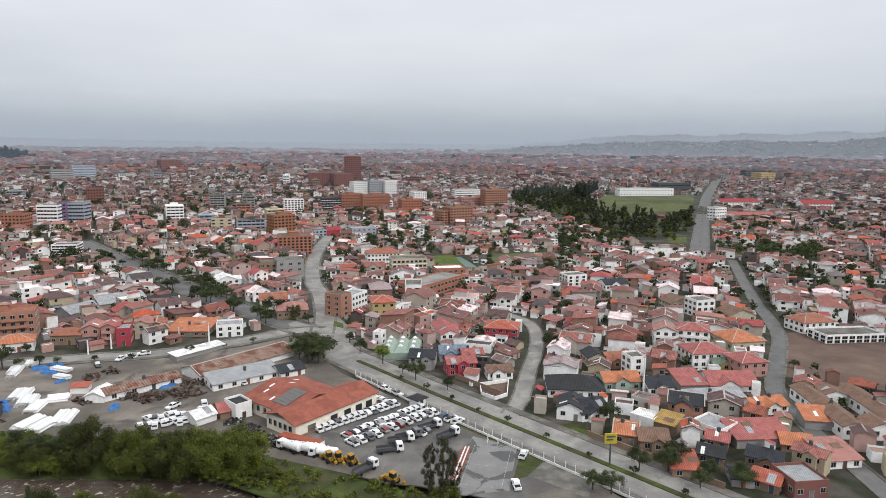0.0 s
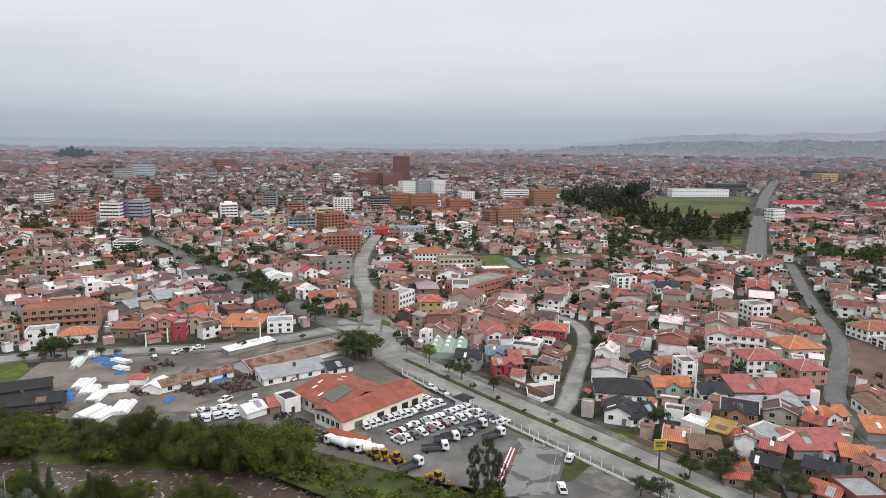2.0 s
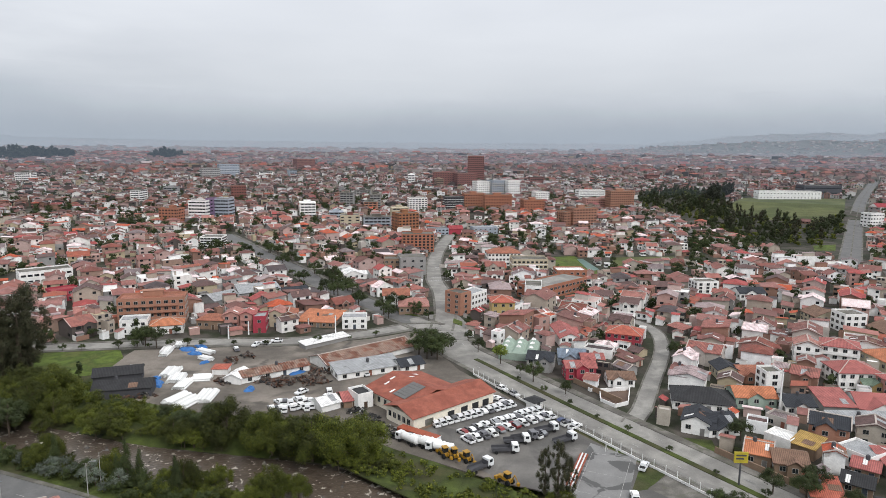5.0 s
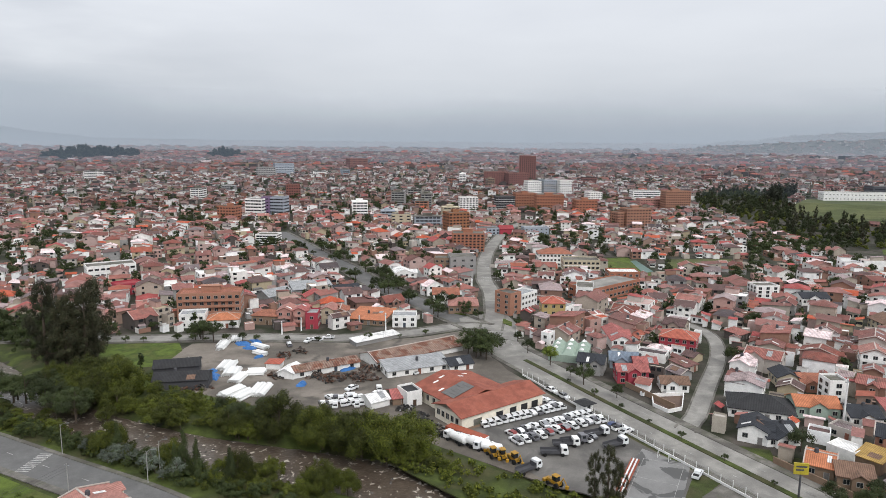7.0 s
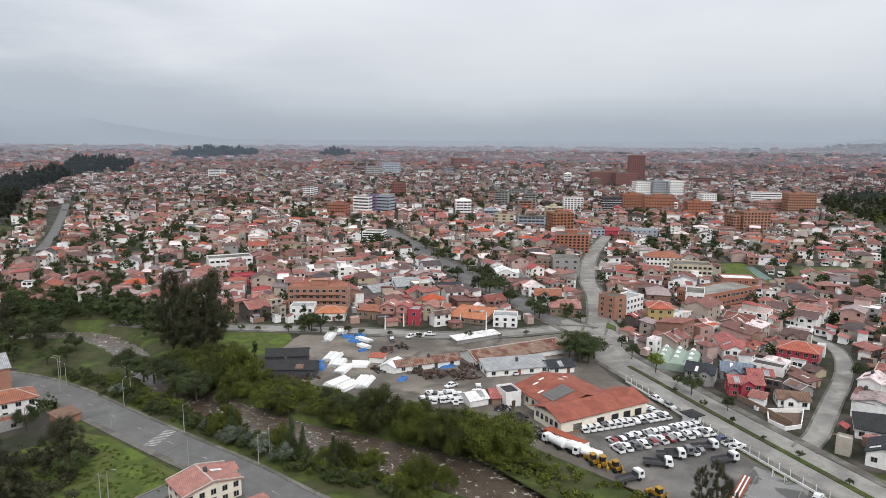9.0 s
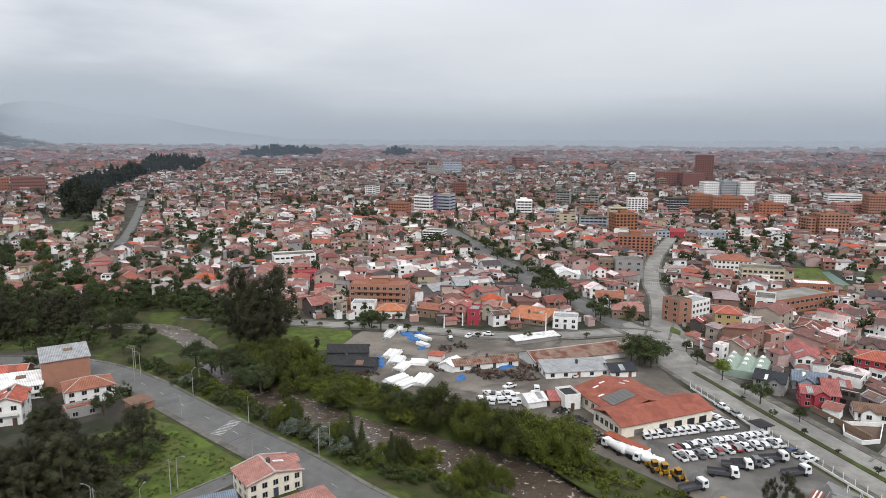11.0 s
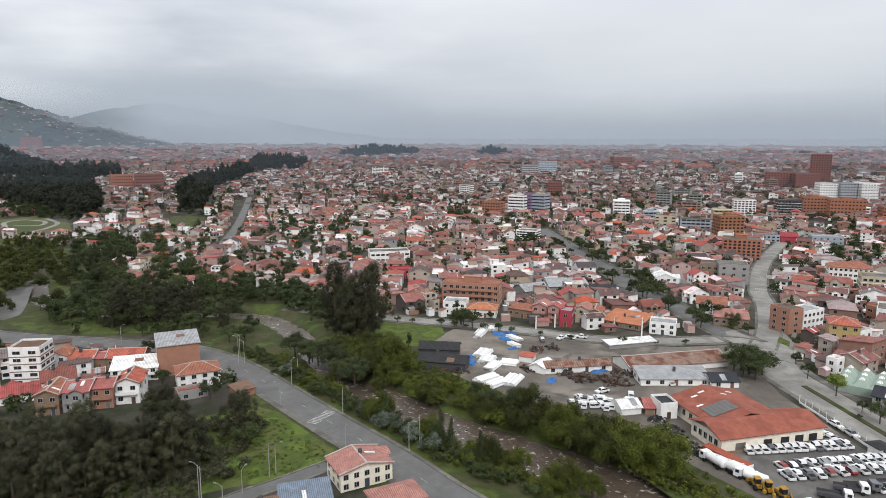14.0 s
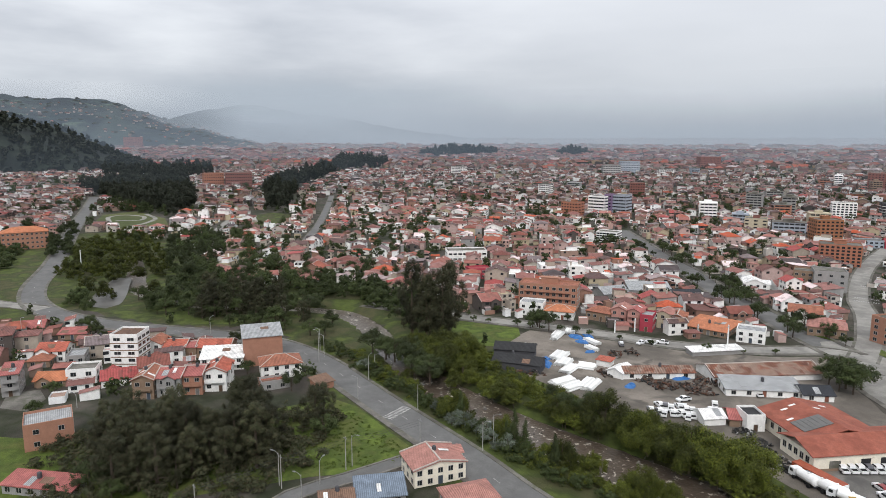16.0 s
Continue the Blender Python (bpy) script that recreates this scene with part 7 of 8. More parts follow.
for k, dz in enumerate((0.0, 0.5, 1.0)):
    s = Shape()
    for (x0, y0, z0), (x1, y1, z1) in zip(POLES, POLES[1:]):
        prev = None
        for i in range(9):
            t = i / 8
            p = (x0 + (x1 - x0) * t + 0.3 * k, y0 + (y1 - y0) * t, z0 + (z1 - z0) * t - dz - 2.2 * t * (1 - t))
            if prev:
                s.tube(prev, p, 0.022, 0.022, 4)
            prev = p
    tagged(new("power_cable", s.mesh("power_cable", M["dark"])), "thin dark power cable sagging between street poles", "cable", "power cables")
for x, y, z in POLES:
    ob = top_level("utility_pole", x + 0.3, y, 0.05, 0, "slim concrete pole with a crossarm for power cables", "pole", "utility poles")
    child("shaft", Shape().tube((0, 0, 0), (0, 0, z + 0.5), 0.13, 0.08, 8).mesh("shaft", M["paving_pole"]), ob)
    child("crossarm", Shape().box(-0.7, -0.05, z - 0.1, 0.7, 0.05, z + 0.02).mesh("crossarm", M["metal"]), ob)

# ---- planting ----
def stand(name, poly, n, h0, h1, leaf, label, seed, size=1.6, r0=4.0, per=30, mound=0.0):
    """Trees scattered in a plan polygon as one mass; mound: how much lower they are towards its edge."""
    r = random.Random(seed)
    cx, cy = sum(p[0] for p in poly) / len(poly), sum(p[1] for p in poly) / len(poly)
    reach = max(math.hypot(p[0] - cx, p[1] - cy) for p in poly)
    xs, ys = [p[0] for p in poly], [p[1] for p in poly]
    got = []
    while len(got) < n:
        x, y = r.uniform(min(xs), max(xs)), r.uniform(min(ys), max(ys))
        if inside(np.array([x]), np.array([y]), poly)[0]:
            k = 1 - mound * min(1.0, math.hypot(x - cx, y - cy) / reach) ** 1.5
            got.append((x, y, land(x, y), r.uniform(h0, h1) * k, r.uniform(r0, r0 * 1.6)))
    woods(name, got, label, leaf, per, size)


grove("willow", [(-100, 163), (-70, 160), (-46, 156), (-50, 149), (-70, 151), (-100, 152)], 17, 6, 13, 1.15, "riverside willows", 2, -0.6)
grove("willow", [(-165, 148), (-160, 160), (-131, 165), (-100, 161), (-100, 152), (-125, 154), (-150, 156)], 15, 4, 8, 1.25, "riverside willows", 22, -0.6)
grove("willow", [(-182, 172), (-164, 162), (-144, 157), (-134, 160), (-142, 170), (-166, 182)], 14, 8, 12.5, 1.15, "riverside willows", 57, -0.4)
grove("round", [(-165, 150), (-160, 164), (-131, 168), (-97, 162), (-60, 157), (-100, 154), (-150, 157)], 15, 5, 9, 1.3, "dark trees among the willows", 23, -0.6)
grove("bush", [(-165, 146), (-160, 160), (-131, 166), (-97, 160), (-40, 153), (20, 140), (15, 133), (-20, 145), (-70, 150), (-125, 152)], 52, 2.5, 5.5, 1.1, "riverside shrubs", 3, -1.0)
grove("willow", [(-135, 133), (-95, 129), (-60, 127), (-44, 131), (-60, 135), (-95, 135.5), (-130, 137)], 20, 5, 9, 0.9, "riverside willows", 4, -1.0)
grove("bush", [(-200, 148), (-150, 136), (-95, 127), (-60, 122), (-52, 126), (-95, 134), (-150, 142), (-195, 154)], 46, 2.0, 4.5, 1.0, "riverside shrubs", 5, -0.3)
grove("silver", [(-185, 141), (-150, 134), (-110, 126), (-80, 121), (-82, 125), (-110, 130), (-150, 138), (-183, 145)], 12, 3, 5, 1.0, "silver-leaved trees on the verge", 6)
grove("cone", [(-135, 133), (-95, 128), (-75, 126), (-80, 131), (-130, 137)], 6, 7, 11, 1.0, "narrow poplars by the river", 7)
grove("round", [(-196, 158), (-172, 150), (-150, 146), (-146, 151), (-168, 158), (-190, 166)], 12, 6, 10, 1.35, "dark trees on the river bank", 24, -0.4)
grove("willow", [(-190, 160), (-165, 152), (-148, 150), (-150, 155), (-175, 163)], 5, 6, 9, 1.15, "riverside willows", 25, -0.4)
grove("euc", [(-198, 170), (-186, 176), (-178, 184), (-182, 194), (-192, 188)], 7, 18, 34, 0.85, "eucalyptus clump by the river", 8, -0.5)
grove("euc", [(-180, 50), (-158, 42), (-143, 57), (-137, 70), (-137, 90), (-152, 108), (-164, 90), (-180, 64)], 38, 10, 17, 1.2, "eucalyptus grove above the lawn", 9)
grove("round", [(-190, 48), (-160, 36), (-140, 52), (-140, 100), (-166, 92)], 12, 5, 9, 1.2, "dark trees under the grove", 10)
grove("euc", [(-225, 150), (-255, 148), (-285, 128), (-300, 148), (-262, 172), (-238, 170)], 15, 11, 19, 1.2, "eucalyptus trees in the river park", 11)
grove("round", [(-215, 150), (-255, 140), (-300, 118), (-345, 105), (-350, 140), (-300, 150), (-255, 172), (-228, 168)], 34, 5, 10, 1.2, "trees in the river park", 12)
stand("bend_trees", [(-345, 105), (-430, 118), (-480, 150), (-440, 178), (-370, 160), (-330, 140)], 30, 6, 11, "leaf_willow", "green trees by the western river bend", 13, 0.38, 3.6, 150)
stand("bank_trees", [(-290, 190), (-350, 165), (-470, 205), (-560, 260), (-480, 270), (-330, 215)], 46, 8, 15, "leaf_mid", "dark eucalyptus trees along the far bank", 14, 0.38, 4.5, 150)
stand("bank_shrubs", [(-200, 190), (-290, 195), (-330, 225), (-260, 235), (-200, 225)], 70, 5, 9, "leaf_mid", "low green trees along the far bank", 15, 0.38, 3.0, 150)
grove("round", [(-172, 222), (-160, 222), (-152, 228), (-158, 236), (-170, 232)], 5, 7, 10, 1.1, "dark trees by the meadow", 16)
for x, y, h in ((-49, 240, 11), (-52.5, 244, 11), (-46, 236, 10), (-45, 242, 10), (-50, 236, 8), (-48, 247, 9), (-54, 240, 8)):
    tree("round", x, y, h, 1.25, 0, "trees behind the warehouse")
for x, y, h in ((0.5, 141, 15), (-2.5, 142.5, 12.5), (3, 142, 11)):
    tree("euc", x, y, h, 0.62, 0, "dark conifers beside the court")
for x, y, h, k in ((-22, 236, 8, "lime"), (-9, 219, 7.5, "round"), (-32, 248, 6, "round"), (-38, 262, 5, "round"), (-41, 283, 5, "round"), (2, 210, 5, "round"), (-14, 226, 4, "round")):
    tree(k, x, y, h, 1.0, 0.2, "street trees on the avenue")
for i, q in enumerate(AVENUE[8::1]):
    if i % 2 == 0:
        tree("round", q.x, q.y, 1.6 + 0.5 * (i % 3), 1.1, 0.2, "small shrubs on the median")
for x, y, h in ((50, 156, 6), (57, 155, 6.5), (62, 147, 5), (60, 158, 7), (72, 147, 6.5), (66, 152, 5), (40, 144, 6), (36, 146, 5)):
    tree("round", x, y, h, 1.2, 0.1, "trees in front of the avenue houses")
for off in (-6.8, 6.8):
    for i, q in enumerate(offsets(WEST, off)[2:44]):
        if crng.random() < 0.42:
            tree("round", q.x + crng.uniform(-2, 2), q.y + crng.uniform(-2, 2), crng.uniform(4, 11), 1.2, 0.1, "street trees on the western avenue")
for i, q in enumerate(offsets(SIDE, -5.5)[4:34]):
    if crng.random() < 0.7:
        tree("round", q.x, q.y, crng.uniform(1.8, 4.0), 1.2, 0.1, "hedge trees along the row")
for i, q in enumerate(offsets(EAST, 5.5)[10:60]):
    if crng.random() < 0.25:
        tree("round", q.x, q.y, crng.uniform(2.5, 5), 1.2, 0.1, "trees along the eastern street")

# garden trees between the houses
gr = random.Random(21)
count = 0
for _ in range(6000):
    r = 150 + 420 * gr.random() ** 0.8
    az = radians(gr.uniform(-36, 78))
    x, y = -r * math.sin(az), r * math.cos(az)
    if count < 60 and r < 330 and is_free(x, y, 0, 2.4, 2.4):
        tree("round" if gr.random() < 0.88 else "cone", x, y, gr.uniform(3.0, 8.0), gr.uniform(1.0, 1.35), 0, "garden trees between houses")
        take_rect(x, y, 0, 4, 4)
        count += 1

spots = []
for _ in range(14000):
    r = 170 * (2100 / 170) ** (gr.random() ** 0.75)
    az = radians(gr.uniform(-38, 80))
    x, y = -r * math.sin(az), r * math.cos(az)
    patchy = noise.noise((x / 160, y / 160, 3.0))
    if (patchy > 0.0 or gr.random() < 0.35) and (r > 1480 or is_free(x, y, 0, 2, 2)) and len(spots) < 3600:
        k = 0.75 + min(0.6, r / 1900)
        spots.append((x, y, land(x, y), gr.uniform(4.5, 9) * k, gr.uniform(2.4, 5.0) * k))
woods("courtyard_trees", [(x, y, land(x, y), gr.uniform(6, 10.5), s * gr.uniform(0.42, 0.6)) for x, y, s in COURTS], "dark-green trees in the courtyards of the town", "leaf_mid", 60, 0.55)
woods("town_trees", spots, "scattered dark-green trees between distant houses", "leaf_mid", 16, 0.75)


CAMPUS = [(100, 1000), (128, 1130), (182, 1160), (260, 1180), (206, 930), (218, 800), (262, 760), (322, 850), (262, 690), (205, 575), (172, 575), (150, 660), (126, 800), (104, 920)]
stand("campus_wood", CAMPUS, 260, 7, 15, "leaf_mid", "dense dark-green wood below the field", 31, 0.65, 4, 60)
stand("campus_conifers", CAMPUS, 90, 10, 20, "leaf_dark", "dark taller trees in the wood", 53, 0.65, 3.2, 60)
stand("campus_scrub", CAMPUS, 170, 4, 9, "leaf_willow", "lighter green scrub in the wood", 51, 0.65, 3.0, 60)
stand("campus_top", [(196, 960), (236, 1060), (268, 1110), (240, 1120), (190, 1010)], 26, 18, 28, "leaf_wood", "tall black-green trees beside the field", 54, 1.0, 5, 40)
stand("edge_wood", [(70, 560), (100, 640), (130, 700), (165, 590), (140, 540)], 70, 5, 10, "leaf_mid", "trees between houses and wood", 32, 0.65, 3, 60)
stand("belt_trees", [(214, 520), (310, 536), (300, 500), (232, 492)], 55, 4, 9, "leaf_mid", "green belt of trees across the highway", 55, 0.65, 3, 60)
stand("west_wood", [(-1060, 400), (-1120, 340), (-937, 318), (-771, 299), (-761, 348), (-860, 400), (-1039, 468)], 300, 15, 26, "leaf_wood", "dense black-green eucalyptus wood", 33, 1.0, 5.5, 60)
stand("hill_wood", [(-675, 402), (-646, 406), (-760, 500), (-888, 580), (-1169, 879), (-1233, 1082), (-1330, 1150), (-1244, 873), (-940, 560)], 320, 16, 28, "leaf_wood", "dark wood across the slope", 34, 1.0, 5.5, 60)
stand("park_wood", [(-1130, 385), (-1380, 520), (-1330, 600), (-980, 460), (-752, 352), (-692, 298), (-880, 318)], 240, 14, 26, "leaf_wood", "tall dark eucalyptus wood above the park", 56, 1.0, 5.5, 60)
stand("slope_wood", [(-1440, 600), (-1415, 704), (-1203, 603), (-1228, 522), (-1300, 440), (-1700, 520), (-1700, 640)], 300, 16, 30, "leaf_wood", "dark wood on the western slope", 35, 1.4, 5.5, 34)
stand("spur_wood", [(-1420, 1560), (-1480, 1800), (-1680, 1840), (-1580, 1500)], 150, 22, 48, "leaf_wood", "dark wooded knoll above roofs", 36, 2.0, 9, 40, 0.75)
stand("knoll_wood", [(-1210, 1890), (-1290, 1860), (-1310, 1980), (-1230, 2000)], 60, 24, 44, "leaf_wood", "dark clump of tall trees", 37, 2.0, 8, 40, 0.7)
stand("ridge_wood", [(-1200, 1000), (-1420, 1180), (-1480, 1120), (-1280, 940)], 110, 20, 34, "leaf_wood", "long dark tree belt", 38, 1.4, 5.5, 34)
stand("left_wood", [(-480, 90), (-620, 130), (-680, 180), (-640, 120), (-520, 60)], 50, 8, 14, "leaf_mid", "trees beside the western road", 39, 0.5, 4, 90)

stand("bank_scrub", [(-44, 158), (-12, 146.5), (14, 138), (40, 130), (34, 122), (-20, 132), (-60, 150)], 150, 1.0, 2.6, "leaf_willow", "low green scrub on the grass bank", 41, 0.3, 1.2, 40)
stand("verge_scrub", [(-55, 129), (-95, 133), (-150, 141), (-205, 153), (-212, 148), (-190, 142), (-135, 131), (-86, 122)], 130, 0.8, 2.4, "leaf_willow", "low scrub on the river verge", 42, 0.3, 1.2, 40)
stand("verge_bushes", [(-58, 124), (-95, 130), (-150, 139), (-205, 151), (-214, 146), (-190, 141.5), (-135, 130.5), (-86, 121.5)], 130, 1.8, 4.6, "leaf_mid", "green shrubs along the river verge", 58, 0.17, 1.7, 190)
stand("bank_bushes", [(-62, 152), (-98, 156), (-130, 158), (-160, 164), (-178, 172), (-160, 178), (-132, 170), (-100, 166), (-66, 162)], 80, 3.0, 6.5, "leaf_willow", "bushy green growth between the willows", 59, 0.18, 2.2, 190)
stand("yard_scrub", [(-165, 190), (-140, 176), (-106, 170), (-69, 171), (-44, 158), (-50, 153), (-100, 160), (-160, 165)], 120, 1.0, 3.5, "leaf_willow", "green scrub along the yard edge", 43, 0.35, 1.5, 40)
stand("grove_scrub", [(-190, 44), (-158, 30), (-140, 40), (-128, 62), (-130, 92), (-150, 112), (-168, 94)], 240, 1.5, 5.0, "leaf_dark", "dark undergrowth below the grove", 44, 0.26, 2.2, 90)

stand("bend_willows", [(-412, 107), (-528, 158), (-515, 211), (-400, 170), (-388, 142), (-425, 147), (-420, 122)], 44, 5, 10, "leaf_willow", "bright green willows round the pool", 45, 0.38, 3.4, 150)
stand("road_willows", [(-426, 118), (-506, 144), (-581, 199), (-552, 225), (-467, 194), (-447, 169), (-402, 139), (-380, 112)], 85, 6, 11, "leaf_willow", "bright green trees beside the western road", 60, 0.36, 3.6, 150)
stand("pool_edge", [(-330, 98), (-350, 97), (-376, 108), (-366, 112), (-346, 103), (-330, 106)], 26, 3, 7, "leaf_mid", "shrubs along the edge of the pool", 63, 0.3, 2.4, 170)
stand("pool_trees", [(-435, 180), (-528, 226), (-495, 256), (-386, 198), (-343, 154), (-352, 146)], 60, 8, 15, "leaf_mid", "tall green trees beyond the pool", 61, 0.36, 3.8, 150)
stand("roadside_grove", [(-493, 128), (-604, 158), (-706, 209), (-584, 176), (-485, 135)], 40, 5, 10, "leaf_mid", "green trees on the road's far side", 62, 0.36, 3.4, 150)
stand("bend_dark", [(-310, 118), (-300, 133), (-261, 160), (-250, 190), (-298, 223), (-345, 223), (-400, 170), (-358, 150)], 110, 5, 12, "leaf_mid", "dark riverside trees beyond the bend", 46, 0.38, 3.8, 150)
stand("park_trees", [(-828, 240), (-937, 327), (-754, 318), (-678, 300), (-640, 300), (-780, 285)], 60, 7, 14, "leaf_mid", "mixed trees round the park", 47, 0.5, 4.0, 90)
stand("roadside_trees", [(-430, 70), (-476, 100), (-570, 145), (-640, 175), (-660, 150), (-540, 90), (-440, 50)], 60, 4, 8, "leaf_mid", "trees along the western road", 48, 0.5, 3.6, 90)
stand("verge_trees", [(-370, 66), (-470, 98), (-600, 150), (-640, 140), (-560, 92), (-430, 44), (-380, 45)], 90, 3, 8, "leaf_mid", "trees and scrub on the western verge", 52, 0.5, 3.4, 90)
stand("row_trees", [(-205, 205), (-250, 196), (-300, 225), (-330, 260), (-260, 250)], 50, 6, 11, "leaf_mid", "trees behind the riverside row", 49, 0.38, 3.2, 150)
stand("lawn_tufts", [(-160, 104), (-160, 116), (-118, 110), (-116, 104), (-128, 86), (-140, 84)], 300, 0.1, 0.35, "leaf_lawn", "rough grass tufts on the lawn", 50, 0.09, 0.7, 90)

# boulders in the river
s = Shape()
for i in range(420):
    q = RIVER[crng.randrange(8, len(RIVER) - 8)]
    x, y = q.x + crng.uniform(-11, 11), q.y + crng.uniform(-11, 11)
    k = crng.uniform(0.25, 0.9)
    m = pose(x, y, -1.95, crng.uniform(0, 360), crng.uniform(0, 360), crng.uniform(0, 360)) @ Matrix.Diagonal((k, k * crng.uniform(0.6, 1), k * 0.6, 1))
    p = [Vector(v).normalized() * crng.uniform(0.8, 1.15) for v in ((1, 0, 0), (-1, 0, 0), (0, 1, 0), (0, -1, 0), (0, 0, 1), (0, 0, -1))]
    s.add(p, [(0, 2, 4), (2, 1, 4), (1, 3, 4), (3, 0, 4), (2, 0, 5), (1, 2, 5), (3, 1, 5), (0, 3, 5)], 0, m)
tagged(new("boulders", s.mesh("boulders", M["rock"])), "pale boulders in the brown river", "rocks", kind="stuff")

# ---- glowing haze sheets and hills at the horizon ----
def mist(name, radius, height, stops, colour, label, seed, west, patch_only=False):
    """An upright see-through sheet that glows in a haze colour, denser towards its foot."""
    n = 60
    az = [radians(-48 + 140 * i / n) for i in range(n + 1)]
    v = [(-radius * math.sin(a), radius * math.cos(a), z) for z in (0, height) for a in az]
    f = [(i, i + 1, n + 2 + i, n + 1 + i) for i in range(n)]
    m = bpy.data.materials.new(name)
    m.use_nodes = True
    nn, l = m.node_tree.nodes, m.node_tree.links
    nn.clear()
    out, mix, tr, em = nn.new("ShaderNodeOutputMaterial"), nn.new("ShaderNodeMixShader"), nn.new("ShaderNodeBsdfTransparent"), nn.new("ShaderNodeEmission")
    # Emission paints the haze: the sheet glows by itself and takes no light.
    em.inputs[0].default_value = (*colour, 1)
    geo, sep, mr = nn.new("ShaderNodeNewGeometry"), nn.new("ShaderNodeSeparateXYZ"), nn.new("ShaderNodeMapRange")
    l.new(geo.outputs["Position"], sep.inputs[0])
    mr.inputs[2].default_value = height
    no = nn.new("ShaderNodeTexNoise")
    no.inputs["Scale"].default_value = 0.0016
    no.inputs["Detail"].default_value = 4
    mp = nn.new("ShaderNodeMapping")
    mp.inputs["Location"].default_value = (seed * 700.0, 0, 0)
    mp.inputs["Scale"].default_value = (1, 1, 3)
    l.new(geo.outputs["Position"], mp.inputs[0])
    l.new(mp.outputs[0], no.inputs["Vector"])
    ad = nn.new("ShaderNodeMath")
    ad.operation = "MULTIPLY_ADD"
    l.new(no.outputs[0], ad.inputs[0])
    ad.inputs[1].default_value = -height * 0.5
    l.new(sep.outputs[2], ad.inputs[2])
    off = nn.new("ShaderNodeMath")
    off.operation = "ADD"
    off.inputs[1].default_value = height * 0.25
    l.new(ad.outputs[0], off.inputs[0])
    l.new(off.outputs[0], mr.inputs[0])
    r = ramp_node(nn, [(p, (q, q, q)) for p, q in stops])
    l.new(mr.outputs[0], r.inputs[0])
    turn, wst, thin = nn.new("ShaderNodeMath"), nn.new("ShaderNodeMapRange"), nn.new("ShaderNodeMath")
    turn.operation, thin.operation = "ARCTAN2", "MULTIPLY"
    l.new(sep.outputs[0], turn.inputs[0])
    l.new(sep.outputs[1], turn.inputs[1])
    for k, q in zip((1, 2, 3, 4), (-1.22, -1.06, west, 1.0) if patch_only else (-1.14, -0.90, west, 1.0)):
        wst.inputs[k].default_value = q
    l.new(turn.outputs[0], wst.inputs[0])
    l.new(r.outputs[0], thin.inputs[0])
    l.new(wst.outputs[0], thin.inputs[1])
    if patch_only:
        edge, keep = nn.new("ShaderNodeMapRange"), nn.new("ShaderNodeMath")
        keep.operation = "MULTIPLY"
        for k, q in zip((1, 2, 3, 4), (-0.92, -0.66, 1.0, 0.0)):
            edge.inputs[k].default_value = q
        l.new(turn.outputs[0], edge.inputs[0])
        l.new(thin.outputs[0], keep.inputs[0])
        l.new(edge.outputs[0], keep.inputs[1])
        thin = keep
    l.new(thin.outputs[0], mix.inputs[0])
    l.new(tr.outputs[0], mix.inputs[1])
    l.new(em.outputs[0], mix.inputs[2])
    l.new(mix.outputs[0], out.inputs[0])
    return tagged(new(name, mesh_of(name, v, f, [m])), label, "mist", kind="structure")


# Glow colours that the sheets lay over whatever stands behind them.
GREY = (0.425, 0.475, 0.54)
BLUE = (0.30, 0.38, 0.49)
mist("backdrop_haze_glow_thin", 1050, 110, [(0.0, 0.045), (0.6, 0.03), (1.0, 0.0)], BLUE, "faint glowing sheet painting blue haze across town", 5, 1.0)
mist("backdrop_haze_glow", 1450, 130, [(0.0, 0.06), (0.6, 0.04), (1.0, 0.0)], BLUE, "glowing sheet painting blue haze across town", 6, 1.0)
mist("backdrop_mist_glow_near", 1900, 260, [(0.0, 0.19), (0.5, 0.16), (1.0, 0.0)], BLUE, "faint glowing sheet painting mist before the far town", 1, 1.0)
mist("backdrop_mist_glow_middle", 2700, 260, [(0.0, 0.46), (0.5, 0.32), (1.0, 0.0)], GREY, "glowing sheet painting grey mist before the far town", 2, 0.42)
mist("backdrop_mist_glow_far", 3300, 330, [(0.0, 0.80), (0.3, 0.74), (0.6, 0.30), (1.0, 0.0)], GREY, "glowing sheet painting the low grey cloud on the hills", 3, 0.15)

mist("backdrop_cloud_glow", 3430, 430, [(0.0, 0.35), (0.25, 0.6), (0.45, 0.93), (0.75, 0.9), (1.0, 0.0)], (0.47, 0.53, 0.60), "glowing sheet painting low cloud over the mountain", 8, 0.0, True)


def ridge(name, r0, depth, tops, seed, label, leaf):
    """A long hill seen across the valley: tops of (bearing to the left, height)."""
    n, k = 90, 14
    tops = sorted(tops)
    a0, a1 = tops[0][0], tops[-1][0]
    v = []
    for j in range(k + 1):
        t = j / k
        for i in range(n + 1):
            a = a0 + (a1 - a0) * i / n
            top = np.interp(a, [q[0] for q in tops], [q[1] for q in tops])
            r = r0 + depth * t
            rough = noise.noise((a * 0.35, t * 3.0, seed)) * 0.22 + noise.noise((a * 1.3, t * 8.0, seed + 5)) * 0.07
            z = top * (math.sin(math.pi * 0.5 * t) ** 0.8) * (1 + rough * (0.4 + 0.6 * (1 - t)))
            x, y = -r * math.sin(radians(a)), r * math.cos(radians(a))
            v.append((x, y, z + land(x, y) * (1 - t) - 4 * (1 - t)))
    f = [(j * (n + 1) + i, j * (n + 1) + i + 1, (j + 1) * (n + 1) + i + 1, (j + 1) * (n + 1) + i) for j in range(k) for i in range(n)]
    return tagged(new(name, mesh_of(name, v, f, [M[leaf]], smooth=True)), label, "hill", kind="structure")


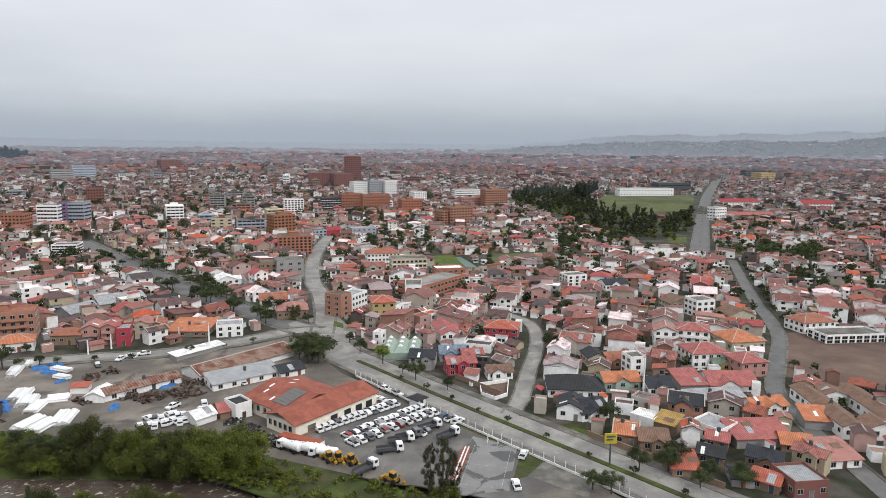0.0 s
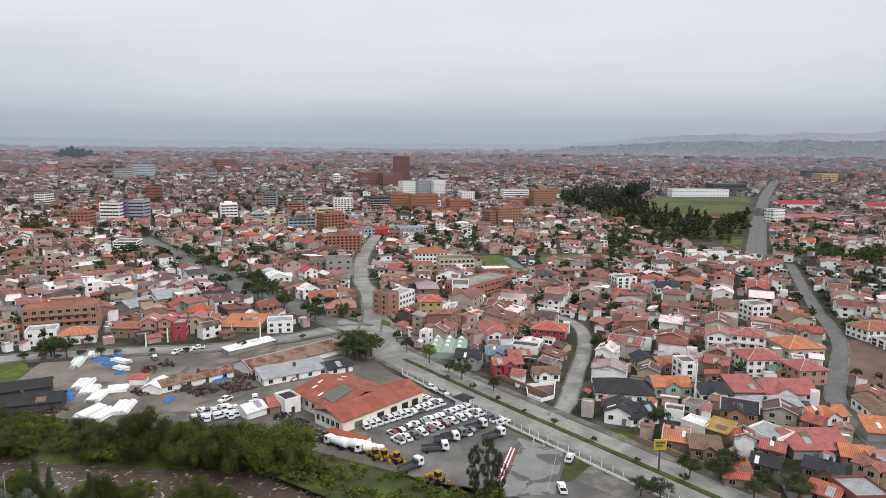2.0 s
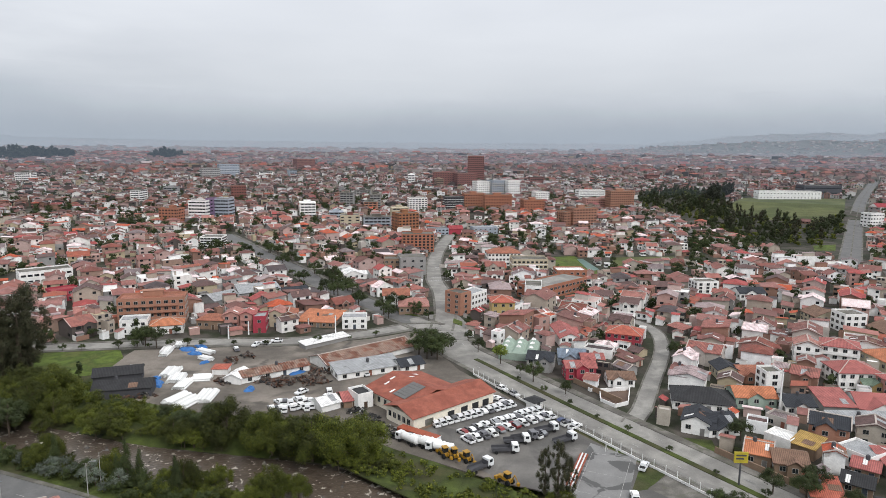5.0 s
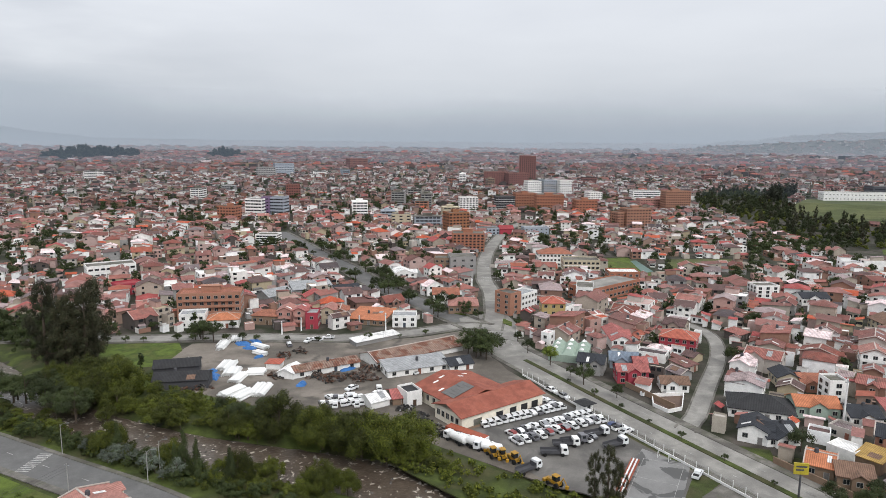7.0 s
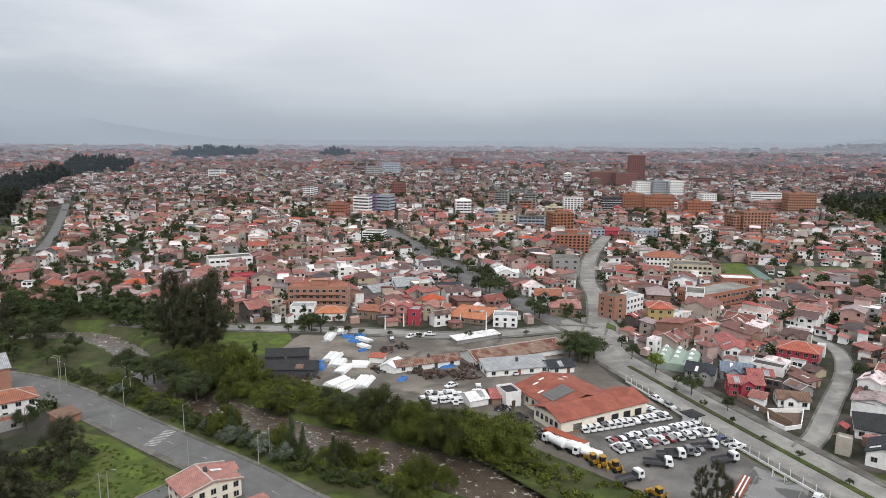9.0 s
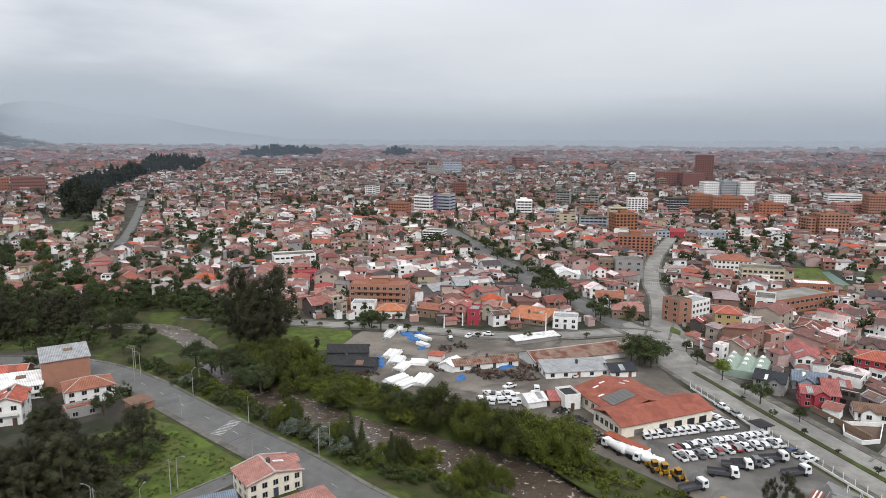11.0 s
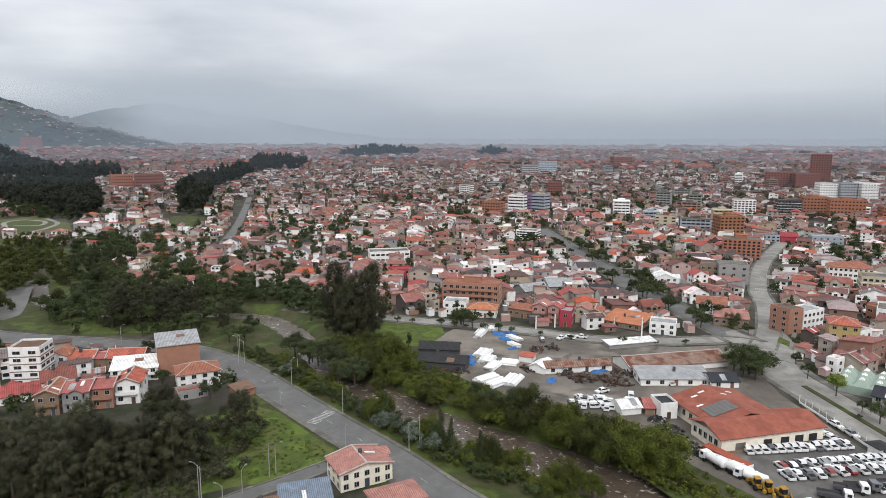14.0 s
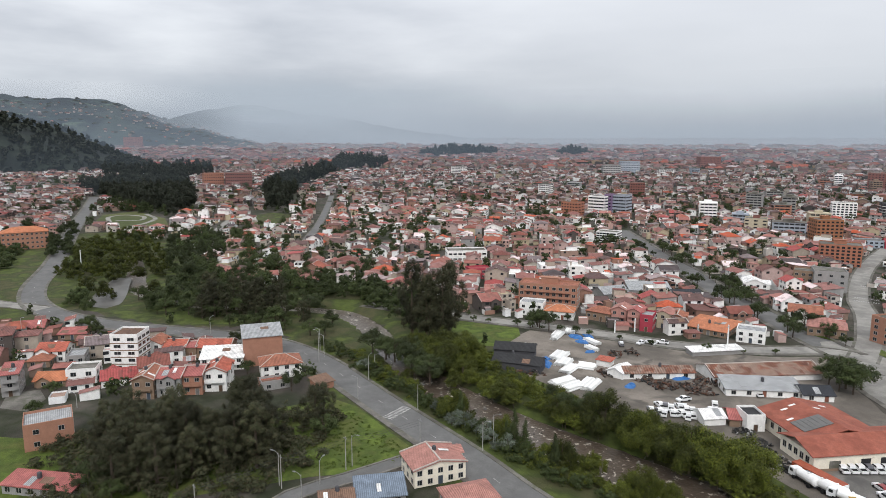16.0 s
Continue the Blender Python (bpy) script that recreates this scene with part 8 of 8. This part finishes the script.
# Forest green pushed towards dark blue: distance haze put into the hill colour.
M["hill"] = mat("hazed_wooded_hill", [(0.012, 0.023, 0.030), (0.024, 0.042, 0.044), (0.010, 0.018, 0.026), (0.040, 0.060, 0.055)], 0.95, "", 0.012, 0.35, 0.8, 0.03, fine=0.06,
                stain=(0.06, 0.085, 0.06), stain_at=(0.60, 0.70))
M["forest"] = mat("dark_forest", [(0.012, 0.018, 0.012), (0.02, 0.028, 0.016), (0.010, 0.015, 0.011)], 0.95, "", 0.05, 0.4, 1.0, 0.1, fine=0.3)
ridge("backdrop_hill_west", 2900, 1300, [(58, 10), (61, 90), (64, 150), (67, 190), (70, 270), (73, 290), (77, 285), (84, 300), (95, 280)], 1, "long wooded mountain tinted hazy blue, with scattered houses", "hill")
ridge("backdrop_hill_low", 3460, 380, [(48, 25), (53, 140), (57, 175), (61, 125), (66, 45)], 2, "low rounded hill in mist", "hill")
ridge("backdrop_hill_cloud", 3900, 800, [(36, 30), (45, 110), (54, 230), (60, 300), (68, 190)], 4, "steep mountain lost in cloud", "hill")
ridge("backdrop_hill_near", 1500, 500, [(69, 20), (71.8, 68), (74, 105), (78, 140), (84, 155), (92, 165)], 3, "dark wooded spur above the houses", "forest")
ridge("backdrop_hill_east", 2900, 1300, [(-2, 30), (-9, 100), (-14, 135), (-20, 150), (-26, 148), (-32, 165), (-38, 185), (-46, 195)], 6, "town climbing faint hills across the plain", "ground")


def on_slope(name, n, lo, hi, seed):
    """Chance spots on a hill's lower slope, as x, y, z."""
    v = bpy.data.objects[name].data.vertices
    r = random.Random(seed)
    out = []
    for _ in range(n):
        j, i = r.uniform(lo, hi) * 14, r.random() * 90
        a, b = int(j), int(i)
        p = v[a * 91 + b].co.lerp(v[a * 91 + b + 1].co, i - b).lerp(v[a * 91 + 91 + b].co.lerp(v[a * 91 + 92 + b].co, i - b), j - a)
        out.append((p.x, p.y, p.z))
    return out


woods("spur_trees", [(x, y, z - 4, gr.uniform(14, 24), gr.uniform(6, 10)) for x, y, z in on_slope("backdrop_hill_near", 900, 0.0, 0.98, 1)], "black-green trees covering the spur", "leaf_wood", 16, 2.4)
for name, n, seed in (("backdrop_hill_west", 420, 2), ("backdrop_hill_low", 46, 3), ("backdrop_hill_east", 1500, 4)):
    spots = on_slope(name, n, 0.05, 0.6, seed)
    where = {(x, y): z - 1 for x, y, z in spots}
    # Same haze-dimmed wall and roof colours as the horizon houses.
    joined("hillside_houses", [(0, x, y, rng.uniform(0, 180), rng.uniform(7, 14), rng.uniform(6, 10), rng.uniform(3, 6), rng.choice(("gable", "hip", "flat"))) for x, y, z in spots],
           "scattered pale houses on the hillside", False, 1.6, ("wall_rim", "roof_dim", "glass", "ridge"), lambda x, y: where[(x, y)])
    woods("hillside_trees", [(x, y, z - 5, gr.uniform(7, 13), gr.uniform(12, 30)) for x, y, z in on_slope(name, min(n, 160), 0.05, 0.8, seed + 9)], "dark tree clumps on the hillside", "leaf_dark", 7, 4.0)
